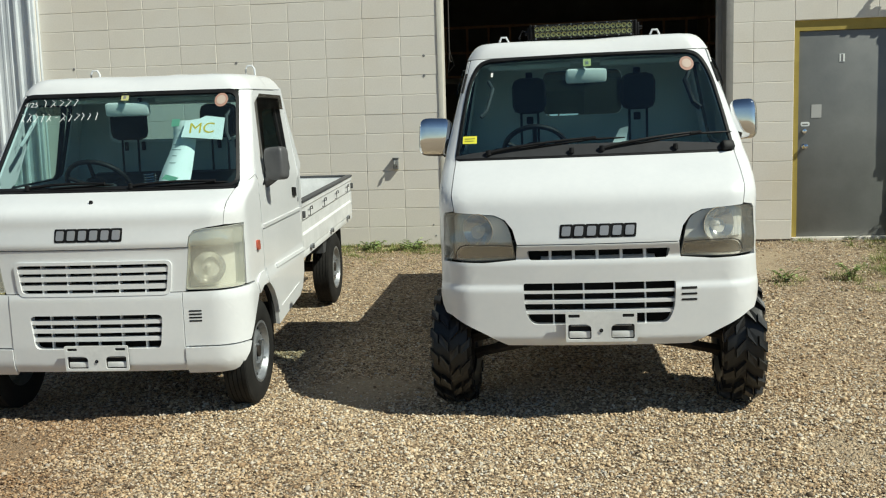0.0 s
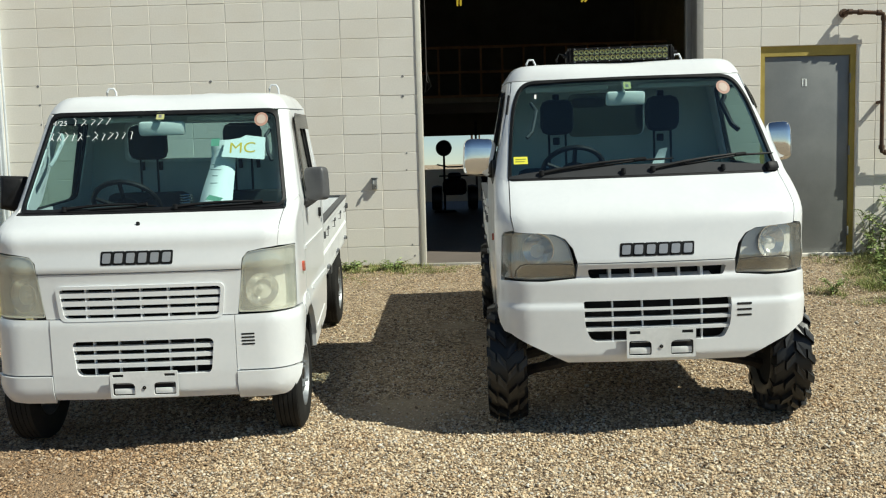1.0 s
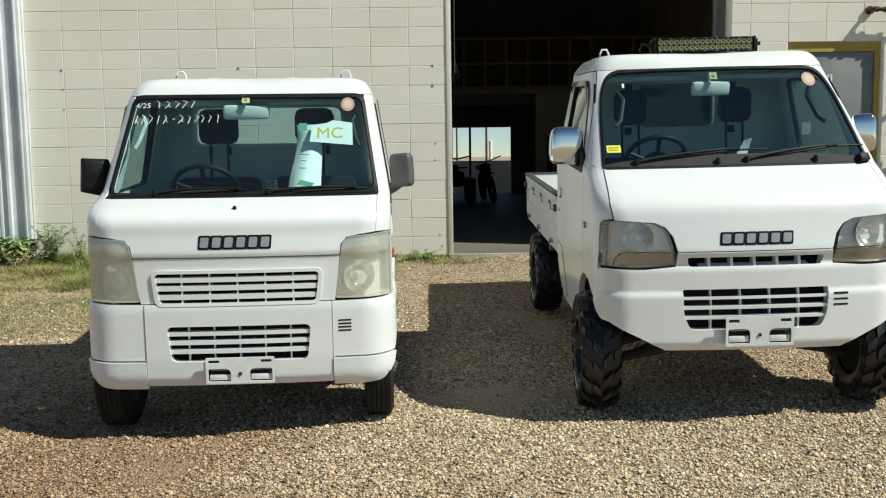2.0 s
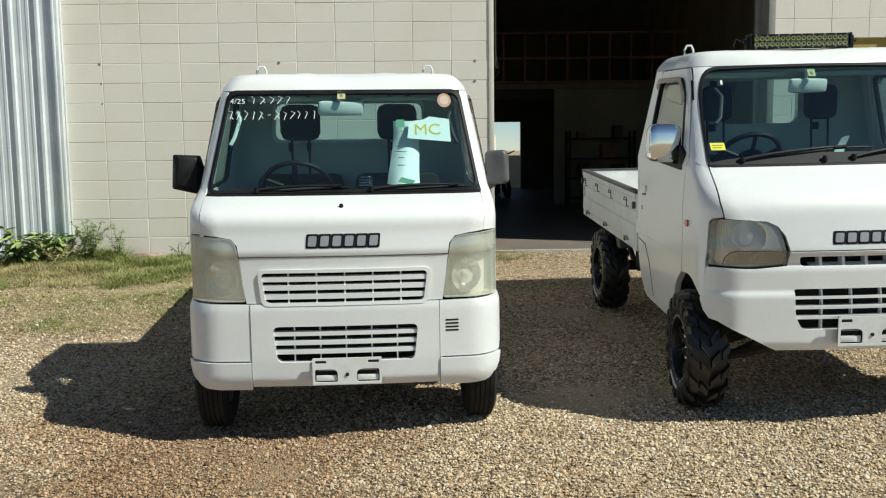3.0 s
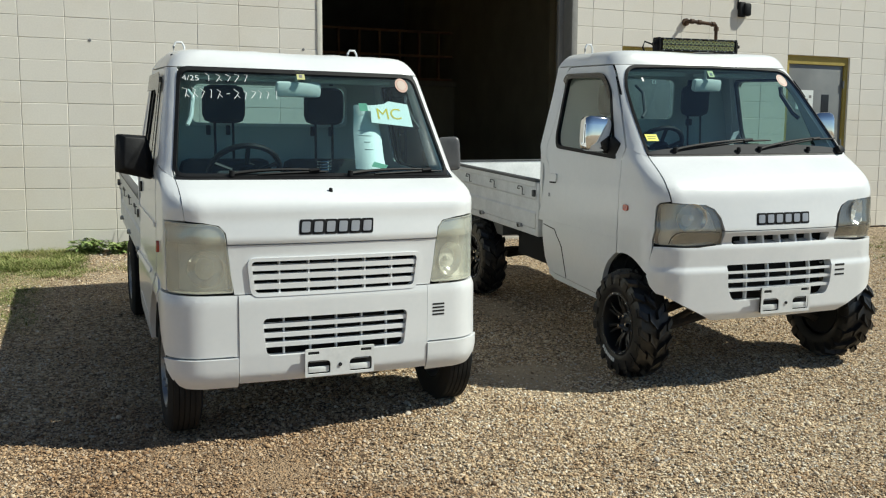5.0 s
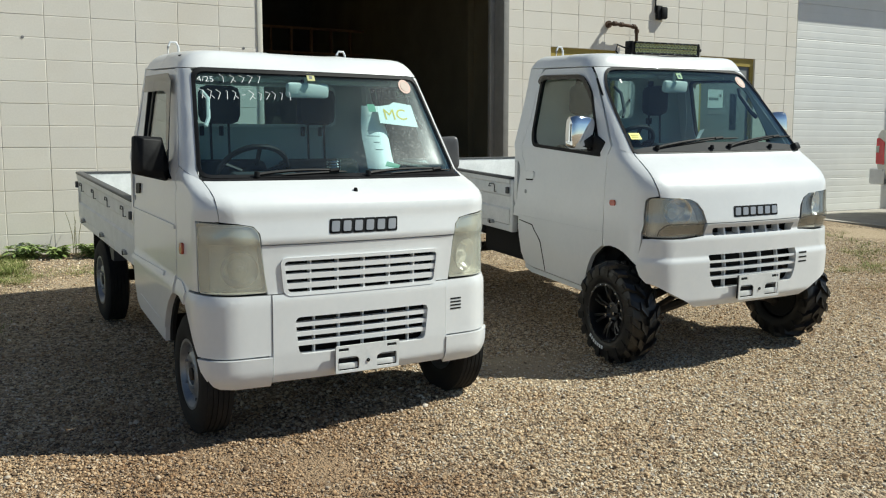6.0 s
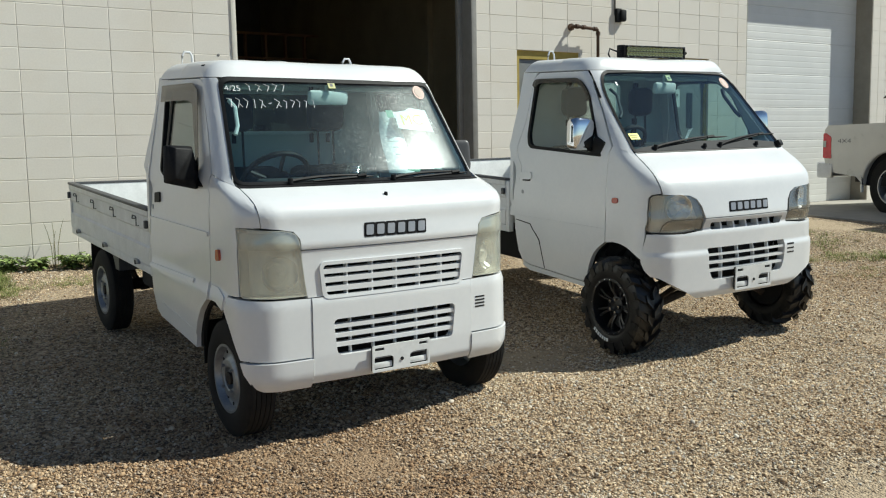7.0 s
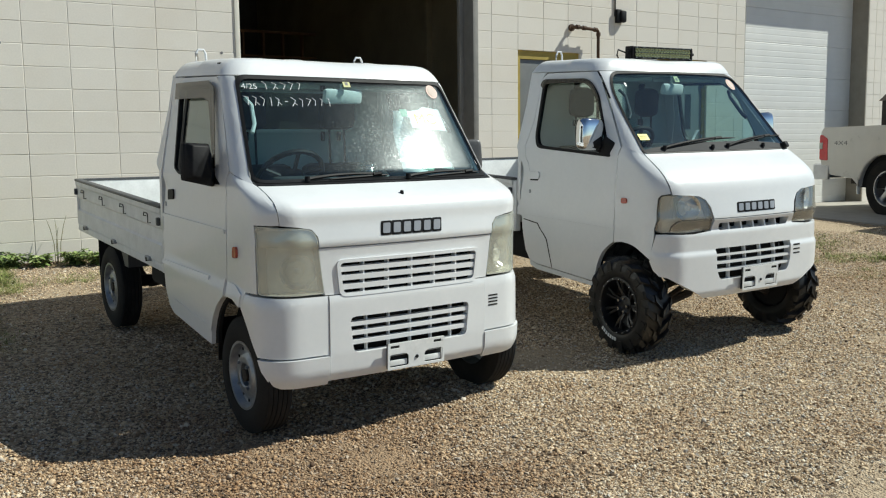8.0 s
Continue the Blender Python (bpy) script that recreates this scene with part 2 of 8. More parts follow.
RUST = surface("rusty_pipe", (0.035, 0.022, 0.015), (0.12, 0.06, 0.03), rough=0.8, scale=20, fine=150, bump=0.4)
WOOD = surface("pine_stud", (0.22, 0.11, 0.055), (0.34, 0.19, 0.10), rough=0.8, scale=8)
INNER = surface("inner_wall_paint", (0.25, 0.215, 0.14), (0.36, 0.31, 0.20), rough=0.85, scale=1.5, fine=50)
# Darker copy of the wall tone; the workshop's dimness is put into it.
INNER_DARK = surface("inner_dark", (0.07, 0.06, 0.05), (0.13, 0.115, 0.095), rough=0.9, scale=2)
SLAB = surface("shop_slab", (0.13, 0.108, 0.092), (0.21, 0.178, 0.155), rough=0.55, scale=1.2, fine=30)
TAN_PAINT = surface("pearl_truck_paint", (0.58, 0.56, 0.51), (0.66, 0.64, 0.585), rough=0.3, scale=3, coat=0.6, bump=0)
ALLOY = surface("alloy", (0.42, 0.42, 0.43), (0.55, 0.55, 0.56), rough=0.3, metal=0.8, bump=0)
GLOSS_BLACK = surface("gloss_black_rim", (0.006, 0.006, 0.007), (0.012, 0.012, 0.013), rough=0.35, coat=0.2, bump=0)
LED_Y = surface("yellow_led_lens", (0.36, 0.37, 0.17), (0.48, 0.48, 0.26), rough=0.15, metal=0.6, coat=0.6, bump=0)
YELLOW_TUBE = lamp_lit("yellow_tube", (0.75, 0.55, 0.06), 0.5)

COWL = surface("black_cowl_plastic", (0.026, 0.027, 0.029), (0.042, 0.043, 0.046), rough=0.7, spec=0.2, scale=10, fine=260, bump=0.1, dist=0.001)
# ---- mesh helpers ----
def mesh_of(name, bm, material, smooth=35.0):
    bmesh.ops.recalc_face_normals(bm, faces=bm.faces[:])
    me = bpy.data.meshes.new(name)
    bm.to_mesh(me)
    bm.free()
    me.materials.append(material)
    if smooth:
        me.polygons.foreach_set("use_smooth", [True] * len(me.polygons))
        me.set_sharp_from_angle(angle=radians(smooth))
    return me


def part(name, bm, material, parent=None, label="", smooth=35.0):
    ob = new(name, mesh_of(name, bm, material, smooth))
    if parent is not None:
        ob.parent = parent
    return tagged(ob, label)


def thing(name, m, label, category, group=""):
    ob = new(name)
    ob.empty_display_size = 0.2
    ob.matrix_world = m
    return tagged(ob, label, category, group)


def box(bm, x0, x1, y0, y1, z0, z1, bevel=0.0, m=None):
    r = bmesh.ops.create_cube(bm, size=1.0)
    v = r["verts"]
    for a in v:
        a.co = Vector(((x0 + x1) / 2 + a.co.x * (x1 - x0), (y0 + y1) / 2 + a.co.y * (y1 - y0), (z0 + z1) / 2 + a.co.z * (z1 - z0)))
    if bevel:
        es = list({e for a in v for e in a.link_edges})
        r = bmesh.ops.bevel(bm, geom=es, offset=bevel, segments=2, profile=0.5, affect="EDGES", clamp_overlap=True)
        v = list({a for f in r["faces"] for a in f.verts} | {a for a in v if a.is_valid})
    if m is not None:
        bmesh.ops.transform(bm, matrix=m, verts=v)
    return bm


def boxed(*a, **k):
    return box(bmesh.new(), *a, **k)


def tube(bm, pts, r, seg=8, closed=False):
    """A round bar along points, with capped ends."""
    pts = [Vector(p) for p in pts]
    rings = []
    last = Vector((0, 0, 1))
    n = len(pts)
    for i, p in enumerate(pts):
        if closed:
            d = pts[(i + 1) % n] - pts[i - 1]
        else:
            d = pts[min(i + 1, n - 1)] - pts[max(i - 1, 0)]
        d.normalize()
        side = d.cross(last)
        if side.length < 0.05:
            side = d.cross(Vector((1, 0, 0)))
            if side.length < 0.05:
                side = d.cross(Vector((0, 1, 0)))
        side.normalize()
        up = side.cross(d).normalized()
        rr = r[i] if isinstance(r, (list, tuple)) else r
        rings.append([bm.verts.new(p + rr * (math.cos(2 * math.pi * k / seg) * side + math.sin(2 * math.pi * k / seg) * up)) for k in range(seg)])
    for i in range(n if closed else n - 1):
        a, b = rings[i], rings[(i + 1) % n]
        for k in range(seg):
            bm.faces.new((a[k], a[(k + 1) % seg], b[(k + 1) % seg], b[k]))
    if not closed:
        bm.faces.new(rings[0][::-1])
        bm.faces.new(rings[-1])
    return bm


def lathe(bm, profile, seg=40, axis="x", close=True, centre=(0, 0, 0)):
    """Turns (radius, offset) round an axis; the profile is a closed loop unless close is False."""
    c = Vector(centre)
    rings = []
    for r, o in profile:
        ring = []
        for k in range(seg):
            a = 2 * math.pi * k / seg
            u, w = r * math.cos(a), r * math.sin(a)
            co = {"x": (o, u, w), "y": (u, o, w), "z": (u, w, o)}[axis]
            ring.append(bm.verts.new(c + Vector(co)))
        rings.append(ring)
    n = len(rings)
    for i in range(n if close else n - 1):
        a, b = rings[i], rings[(i + 1) % n]
        for k in range(seg):
            bm.faces.new((a[k], a[(k + 1) % seg], b[(k + 1) % seg], b[k]))
    if not close:
        for ring in (rings[0], rings[-1]):
            bm.faces.new(ring)
    return bm


def rounded(points, radius, seg=4):
    """A polygon with its corners rounded; radius one number or one for each corner."""
    out = []
    n = len(points)
    for i, p in enumerate(points):
        r = radius[i] if isinstance(radius, (list, tuple)) else radius
        p, a, b = Vector(p), Vector(points[i - 1]), Vector(points[(i + 1) % n])
        da, db = (a - p), (b - p)
        t = min(r, da.length * 0.49, db.length * 0.49)
        if t < 1e-4:
            out.append(tuple(p))
            continue
        s, e = p + da.normalized() * t, p + db.normalized() * t
        for k in range(seg + 1):
            f = k / seg
            out.append(tuple((1 - f) ** 2 * s + 2 * f * (1 - f) * p + f * f * e))
    return out


def skin(outline, holes, surf, back, cuts_u=(), cuts_v=()):
    """A panel: a 2D outline with holes, laid on a curved surface surf(u, v), with real thickness; back(u, v) is the inner side."""
    bm = bmesh.new()
    for loop in [outline] + list(holes):
        vs = [bm.verts.new((p[0], p[1], 0)) for p in loop]
        for i in range(len(vs)):
            bm.edges.new((vs[i - 1], vs[i]))
    bmesh.ops.triangle_fill(bm, use_beauty=True, use_dissolve=False, edges=bm.edges[:])
    for k, cuts in ((0, cuts_u), (1, cuts_v)):
        for c in cuts:
            co, no = [0, 0, 0], [0, 0, 0]
            co[k], no[k] = c, 1
            bmesh.ops.bisect_plane(bm, geom=bm.verts[:] + bm.edges[:] + bm.faces[:], dist=1e-5, plane_co=co, plane_no=no)
    flat = [(v.co.x, v.co.y) for v in bm.verts]
    bm.verts.index_update()
    faces = [[v.index for v in f.verts] for f in bm.faces]
    rim = [(e.verts[0].index, e.verts[1].index) for e in bm.edges if len(e.link_faces) == 1]
    bm.free()
    bm = bmesh.new()
    front = [bm.verts.new(surf(u, v)) for u, v in flat]
    rear = [bm.verts.new(back(u, v)) for u, v in flat]
    for f in faces:
        bm.faces.new([front[i] for i in f])
        bm.faces.new([rear[i] for i in reversed(f)])
    for a, b in rim:
        bm.faces.new((front[a], front[b], rear[b], rear[a]))
    return bm


def flat_panel(outline, holes, plane, depth, cuts_u=(), cuts_v=()):
    """plane(u, v) gives the outer point; depth is the vector to the inner side."""
    d = Vector(depth)
    return skin(outline, holes, lambda u, v: Vector(plane(u, v)), lambda u, v: Vector(plane(u, v)) + d, cuts_u, cuts_v)


def steps(a, b, d):
    n = max(1, int(round((b - a) / d)))
    return [a + (b - a) * i / n for i in range(1, n)]


def interp(x, table):
    return float(np.interp(x, [p[0] for p in table], [p[1] for p in table]))


def text_mesh(name, body, size, m, material, parent, label="", extrude=0.001, bold=0.0):
    cu = bpy.data.curves.new(name, "FONT")
    cu.body, cu.size, cu.extrude, cu.align_x, cu.align_y = body, size, extrude, "CENTER", "CENTER"
    cu.offset = bold
    tmp = bpy.data.objects.new(name, cu)
    scene.collection.objects.link(tmp)
    bpy.context.view_layer.update()
    me = bpy.data.meshes.new_from_object(tmp.evaluated_get(bpy.context.evaluated_depsgraph_get()))
    bpy.data.objects.remove(tmp)
    me.materials.clear()
    me.materials.append(material)
    ob = new(name, me)
    ob.parent = parent
    ob.matrix_basis = m
    return tagged(ob, label)


def pillow(bm, a, b, c, m, e=0.42, nu=28, nv=16):
    """A box-like shell with softly swelling faces and round edges."""
    pw = lambda v: math.copysign(abs(v) ** e, v)
    rows = []
    for j in range(1, nv):
        f = math.pi * j / nv - math.pi / 2
        rows.append([bm.verts.new(m @ Vector((a * pw(math.cos(f)) * pw(math.cos(2 * math.pi * i / nu)), b * pw(math.cos(f)) * pw(math.sin(2 * math.pi * i / nu)), c * pw(math.sin(f))))) for i in range(nu)])
    low, top = bm.verts.new(m @ Vector((0, 0, -c))), bm.verts.new(m @ Vector((0, 0, c)))
    for p, q in zip(rows, rows[1:]):
        for i in range(nu):
            bm.faces.new((p[i], p[(i + 1) % nu], q[(i + 1) % nu], q[i]))
    for i in range(nu):
        bm.faces.new((rows[0][(i + 1) % nu], rows[0][i], low))
        bm.faces.new((rows[-1][i], rows[-1][(i + 1) % nu], top))
    return bm
# ---- ground ----
def ground_z(x, y):
    """The yard falls away gently from the building."""
    slope = 0.0445 * max(-2.83, min(0.0, y)) + 0.0577 * min(0.0, max(y, -10.5) + 2.83)
    side = 0.0135 * max(-5.0, min(5.0, x)) * min(1.0, max(0.0, -y / 4.0))
    return slope + (side if y > -14 else side * max(0.0, 1 - (-14 - y) / 10))


def sand_patch(x, y):
    """Where the stones are worn away and packed sand shows."""
    return noise.noise((x * 0.9, y * 0.9, 1.3)) + 0.4 * noise.noise((x * 3.1, y * 3.1, 4.4))


def gravel_material():
    m, n, l, b = mat("gravel_bed")
    geo = n.new("ShaderNodeNewGeometry")
    v = node(n, "ShaderNodeTexVoronoi", Scale=58.0)
    v2 = node(n, "ShaderNodeTexVoronoi", Scale=110.0)
    for t in (v, v2):
        l.new(geo.outputs["Position"], t.inputs["Vector"])
    sep = n.new("ShaderNodeSeparateColor")
    l.new(v.outputs["Color"], sep.inputs[0])
    stones = ramp(n, l, sep.outputs[0], [(0.0, (0.072, 0.051, 0.033)), (0.35, (0.23, 0.163, 0.10)), (0.7, (0.44, 0.325, 0.206)), (1.0, (0.60, 0.485, 0.34))])
    dirt = n.new("ShaderNodeMix")
    dirt.data_type = "RGBA"
    dirt.inputs["B"].default_value = (0.50, 0.39, 0.26, 1)
    field = n.new("ShaderNodeAttribute")
    field.attribute_name = "sand"
    l.new(ramp(n, l, field.outputs["Fac"], [(0.3, (0.06,) * 3), (0.6, (0.8,) * 3)]), dirt.inputs["Factor"])
    l.new(stones, dirt.inputs["A"])
    l.new(stained(n, l, geo.outputs["Position"], dirt.outputs["Result"], (-1.85, -5.72, -0.30), 1.2, (0.46, 0.31, 0.20)), b.inputs["Base Color"])
    b.inputs["Roughness"].default_value = 0.9
    add = n.new("ShaderNodeMath")
    l.new(v.outputs["Distance"], add.inputs[0])
    l.new(v2.outputs["Distance"], add.inputs[1])
    bp = node(n, "ShaderNodeBump", Strength=0.7, Distance=0.02)
    bp.invert = True
    l.new(add.outputs[0], bp.inputs["Height"])
    l.new(bp.outputs[0], b.inputs["Normal"])
    return m


def build_ground():
    xs = np.concatenate([[-1500, -400, -100, -40, -20], np.arange(-9, 12.01, 0.15), [16, 24, 40, 100, 400, 1500]])
    ys = np.concatenate([[-1500, -400, -100, -40, -20], np.arange(-12, 0.31, 0.15), [2, 6, 12, 20, 40, 100, 400, 1500]])
    verts, faces = [], []
    for y in ys:
        for x in xs:
            z = ground_z(x, y)
            if -12 < y < 0.2 and -9 < x < 12:
                z += 0.018 * noise.noise((x * 0.9, y * 0.9, 3.1)) * min(1, -min(0, y) / 1.5) + 0.006 * noise.noise((x * 4, y * 4, 7.7))
            elif y < -20 or abs(x) > 30 or y > 20:
                z -= 0.2
            verts.append((x, y, z - (0.03 if y > 0 else 0.0)))
    w = len(xs)
    for j in range(len(ys) - 1):
        for i in range(w - 1):
            a = j * w + i
            faces.append((a, a + 1, a + w + 1, a + w))
    me = bpy.data.meshes.new("ground")
    me.from_pydata(verts, [], faces)
    me.polygons.foreach_set("use_smooth", [True] * len(me.polygons))
    at = me.attributes.new("sand", "FLOAT", "POINT")
    at.data.foreach_set("value", np.array([sand_patch(x, y) if -12 < y < 0.2 and -9 < x < 12 else 0.0 for x, y, _ in verts], dtype=np.float32))
    me.materials.append(gravel_material())
    return tagged(new("ground", me), "sunlit tan gravel yard sloping from the building", "ground", kind="structure")


ground = build_ground()


# ---- block building ----
BX, BZ = 0.4064, 0.2032
OPEN_R, OPEN_TOP = 7.5 * BX, 18 * BZ
DOOR2_L, DOOR2_R = 19.5 * BX, 11.06
WALL_TOP = 24 * BZ


def block_mesh(name, w):
    g, d = 0.0022, 0.045
    bm = bmesh.new()
    x0, x1, z0, z1, e = g, w - g, g, BZ - g, 0.003
    back = [bm.verts.new((x, d, z)) for x, z in ((x0, z0), (x1, z0), (x1, z1), (x0, z1))]
    mid = [bm.verts.new((x, e, z)) for x, z in ((x0, z0), (x1, z0), (x1, z1), (x0, z1))]
    face = [bm.verts.new((x, 0, z)) for x, z in ((x0 + e, z0 + e), (x1 - e, z0 + e), (x1 - e, z1 - e), (x0 + e, z1 - e))]
    for a, b in ((back, mid), (mid, face)):
        for k in range(4):
            bm.faces.new((a[k], a[(k + 1) % 4], b[(k + 1) % 4], b[k]))
    bm.faces.new(face)
    return mesh_of(name, bm, BLOCK, 0)


FULL, HALF = block_mesh("block", BX), block_mesh("half_block", BX / 2)


def block_wall(name, x0, x1, z0, z1, rows, label):
    """Mortar core with stack-bonded blocks standing proud of it."""
    bm = boxed(x0, x1, 0.0035, 0.2, z0, z1)
    wall = part(name, bm, MORTAR, None, label, 0)
    tagged(wall, category="wall", kind="structure")
    rest = bmesh.new()
    made = 0
    k = round(z0 / BZ)
    while (k + 1) * BZ <= z1 + 0.001:
        x = x0
        while x < x1 - 0.05:
            j = x / BX
            w = BX if abs(j - round(j)) < 0.01 else BX / 2
            w = min(w, x1 - x)
            ok = w > BX * 0.99 or abs(w - BX / 2) < 0.01
            if k < rows and made < 290 and ok:
                ob = new("block", FULL if w > BX * 0.9 else HALF)
                ob.parent = wall
                h = random.Random(k * 977 + int(x * 100))
                ob.matrix_basis = pose(x, h.uniform(-0.0012, 0.0012), k * BZ)
                made += 1
            else:
                box(rest, x + 0.0045, x + w - 0.0045, 0, 0.05, k * BZ + 0.0045, (k + 1) * BZ - 0.0045)
            x += w
        k += 1
    if rest.verts:
        tagged(part("upper_blocks", rest, BLOCK_CUT, wall, smooth=0), kind="stuff")
    else:
        rest.free()
    return wall


D1 = (9 * BX, 11.5 * BX)
D2 = (15 * BX, 17.5 * BX)
DTOP = 11 * BZ
walls = [
    ("wall_west", -11 * BX, 0.0, 0.0, WALL_TOP, 15, "cream painted concrete block wall beside the open bay"),
    ("wall_pier", OPEN_R, D1[0], 0.0, DTOP, 15, "cream painted block pier between bay and steel door"),
    ("wall_middle", D1[1], D2[0], 0.0, DTOP, 15, "cream painted block wall between two steel doors"),
    ("wall_east_pier", D2[1], DOOR2_L, 0.0, DTOP, 15, "cream painted block pier beside the roller door"),
    ("wall_over_doors", OPEN_R, DOOR2_L, DTOP, WALL_TOP, 16, "cream painted block wall over the steel doors"),
    ("wall_lintel", 0.0, OPEN_R, OPEN_TOP, WALL_TOP, 0, "cream painted block lintel over the open bay"),
    ("wall_lintel_east", DOOR2_L, DOOR2_R, OPEN_TOP, WALL_TOP, 0, "cream painted block lintel over the roller door"),
    ("wall_far_east", DOOR2_R, DOOR2_R + 10 * BX, 0.0, WALL_TOP, 0, "cream painted block wall past the roller door"),
]

# corrugated cladding at the west corner
def corrugated():
    bm = bmesh.new()
    x, pts = -12.0, []
    while x < -11 * BX - 0.03:
        for dx, y in ((0, 0), (0.012, -0.028), (0.04, -0.028), (0.052, 0), (0.10, 0), (0.106, -0.006), (0.13, -0.006), (0.136, 0), (0.18, 0), (0.186, -0.006), (0.21, -0.006), (0.216, 0)):
            if x + dx < -11 * BX - 0.03:
                pts.append((x + dx, y - 0.06))
        x += 0.27
    pts.append((-11 * BX - 0.03, -0.06))
    lo, hi, bl, bh = [], [], [], []
    for px, py in pts:
        lo.append(bm.verts.new((px, py, 0.0)))
        hi.append(bm.verts.new((px, py, WALL_TOP)))
    for i in range(len(pts) - 1):
        bm.faces.new((lo[i], lo[i + 1], hi[i + 1], hi[i]))
    r = bmesh.ops.extrude_face_region(bm, geom=bm.faces[:])
    bmesh.ops.translate(bm, vec=(0, 0.012, 0), verts=[v for v in r["geom"] if isinstance(v, bmesh.types.BMVert)])
    wall = part("wall_cladding", bm, CORR, None, "white corrugated metal cladding with upright ribs", 0)
    tagged(wall, category="cladding", kind="structure")
    bm = bmesh.new()
    e = -11 * BX
    for i, (a, b, y0) in enumerate(((e - 0.055, e - 0.03, -0.105), (e - 0.03, e + 0.002, -0.085), (e + 0.002, e + 0.018, -0.03))):
        box(bm, a, b, y0, 0.0 if i == 2 else -0.045, 0, WALL_TOP, 0.004)
    part("corner_trim", bm, CORR, wall, "white metal corner flashing")
    bm = boxed(-12, e, -0.045, 0.2, -0.05, WALL_TOP)
    tagged(part("wall_cladding_core", bm, MORTAR, None, "block wall behind metal cladding", 0), category="wall", kind="structure")


corrugated()

# bay jambs, sill, slab and the dark workshop
def workshop():
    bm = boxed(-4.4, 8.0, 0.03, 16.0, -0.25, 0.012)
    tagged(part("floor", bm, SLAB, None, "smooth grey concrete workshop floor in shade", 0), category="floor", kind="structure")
    bm = boxed(0.0, OPEN_R, -0.06, 0.028, -0.2, 0.010, 0.004)
    tagged(part("sill", bm, CONCRETE, None, "concrete door sill along the open bay"), category="sill", kind="structure")
    bm = boxed(-0.008, 0.045, -0.012, 0.24, 0.0, OPEN_TOP, 0.004)
    tagged(part("bay_jamb_west", bm, surface("cream_trim", (0.60, 0.57, 0.49), (0.68, 0.65, 0.57), rough=0.6), None, "cream painted steel bay jamb"), category="jamb", kind="structure")
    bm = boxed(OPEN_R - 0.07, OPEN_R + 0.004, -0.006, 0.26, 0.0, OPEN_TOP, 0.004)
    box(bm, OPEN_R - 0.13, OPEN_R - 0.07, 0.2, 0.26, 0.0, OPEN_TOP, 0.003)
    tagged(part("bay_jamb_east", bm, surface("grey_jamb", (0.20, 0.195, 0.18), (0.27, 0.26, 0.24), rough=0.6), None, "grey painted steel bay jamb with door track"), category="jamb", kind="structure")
    for name, b in (("wall_shop_west", (-4.6, -4.4, 0.2, 15.4, 0.0, 5.2)), ("wall_shop_east", (4.6, 4.8, 0.2, 15.4, 0.0, 5.2)),
                    ("wall_shop_rear_west", (-4.4, -0.7, 15.2, 15.4, 0.0, 5.2)), ("wall_shop_rear_east", (2.1, 4.6, 15.2, 15.4, 0.0, 5.2)),
                    ("wall_shop_rear_head", (-0.7, 2.1, 15.2, 15.4, 1.86, 5.2))):
        tagged(part(name, boxed(*b), INNER, None, "dim tan painted workshop wall", 0), category="wall", kind="structure")
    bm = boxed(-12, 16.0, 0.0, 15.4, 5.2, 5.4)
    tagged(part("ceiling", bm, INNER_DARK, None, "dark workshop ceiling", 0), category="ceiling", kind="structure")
    # partition under the mezzanine
    bm = boxed(1.92, 4.6, 8.0, 8.12, 0.01, 2.3)
    tagged(part("wall_partition", bm, INNER, None, "tan partition wall under the mezzanine", 0), category="wall", kind="structure")
    bm = boxed(-4.4, 4.6, 7.9, 11.5, 2.26, 2.36)
    tagged(part("mezzanine_deck", bm, surface("deck_edge", (0.20, 0.165, 0.11), (0.28, 0.235, 0.165), rough=0.8), None, "plywood mezzanine deck edge", 0), category="deck", kind="structure")
    # stud wall on the deck
    wall = thing("stud_wall", pose(0, 8.0, 0), "bare pine stud wall with open bays", "stud wall")
    for x in np.arange(-2.4, 4.56, 0.416):
        part("stud", boxed(x - 0.02, x + 0.02, 0, 0.09, 2.36, 3.36, 0.003), WOOD, wall)
    for z in (2.40, 2.86, 3.34):
        part("plate_rail", boxed(-2.42, 4.55, -0.003, 0.093, z - 0.022, z + 0.022, 0.003), WOOD, wall)
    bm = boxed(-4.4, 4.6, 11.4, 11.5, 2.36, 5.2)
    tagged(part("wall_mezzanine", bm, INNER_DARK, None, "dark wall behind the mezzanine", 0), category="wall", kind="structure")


workshop()
for w in walls:
    block_wall(*w)
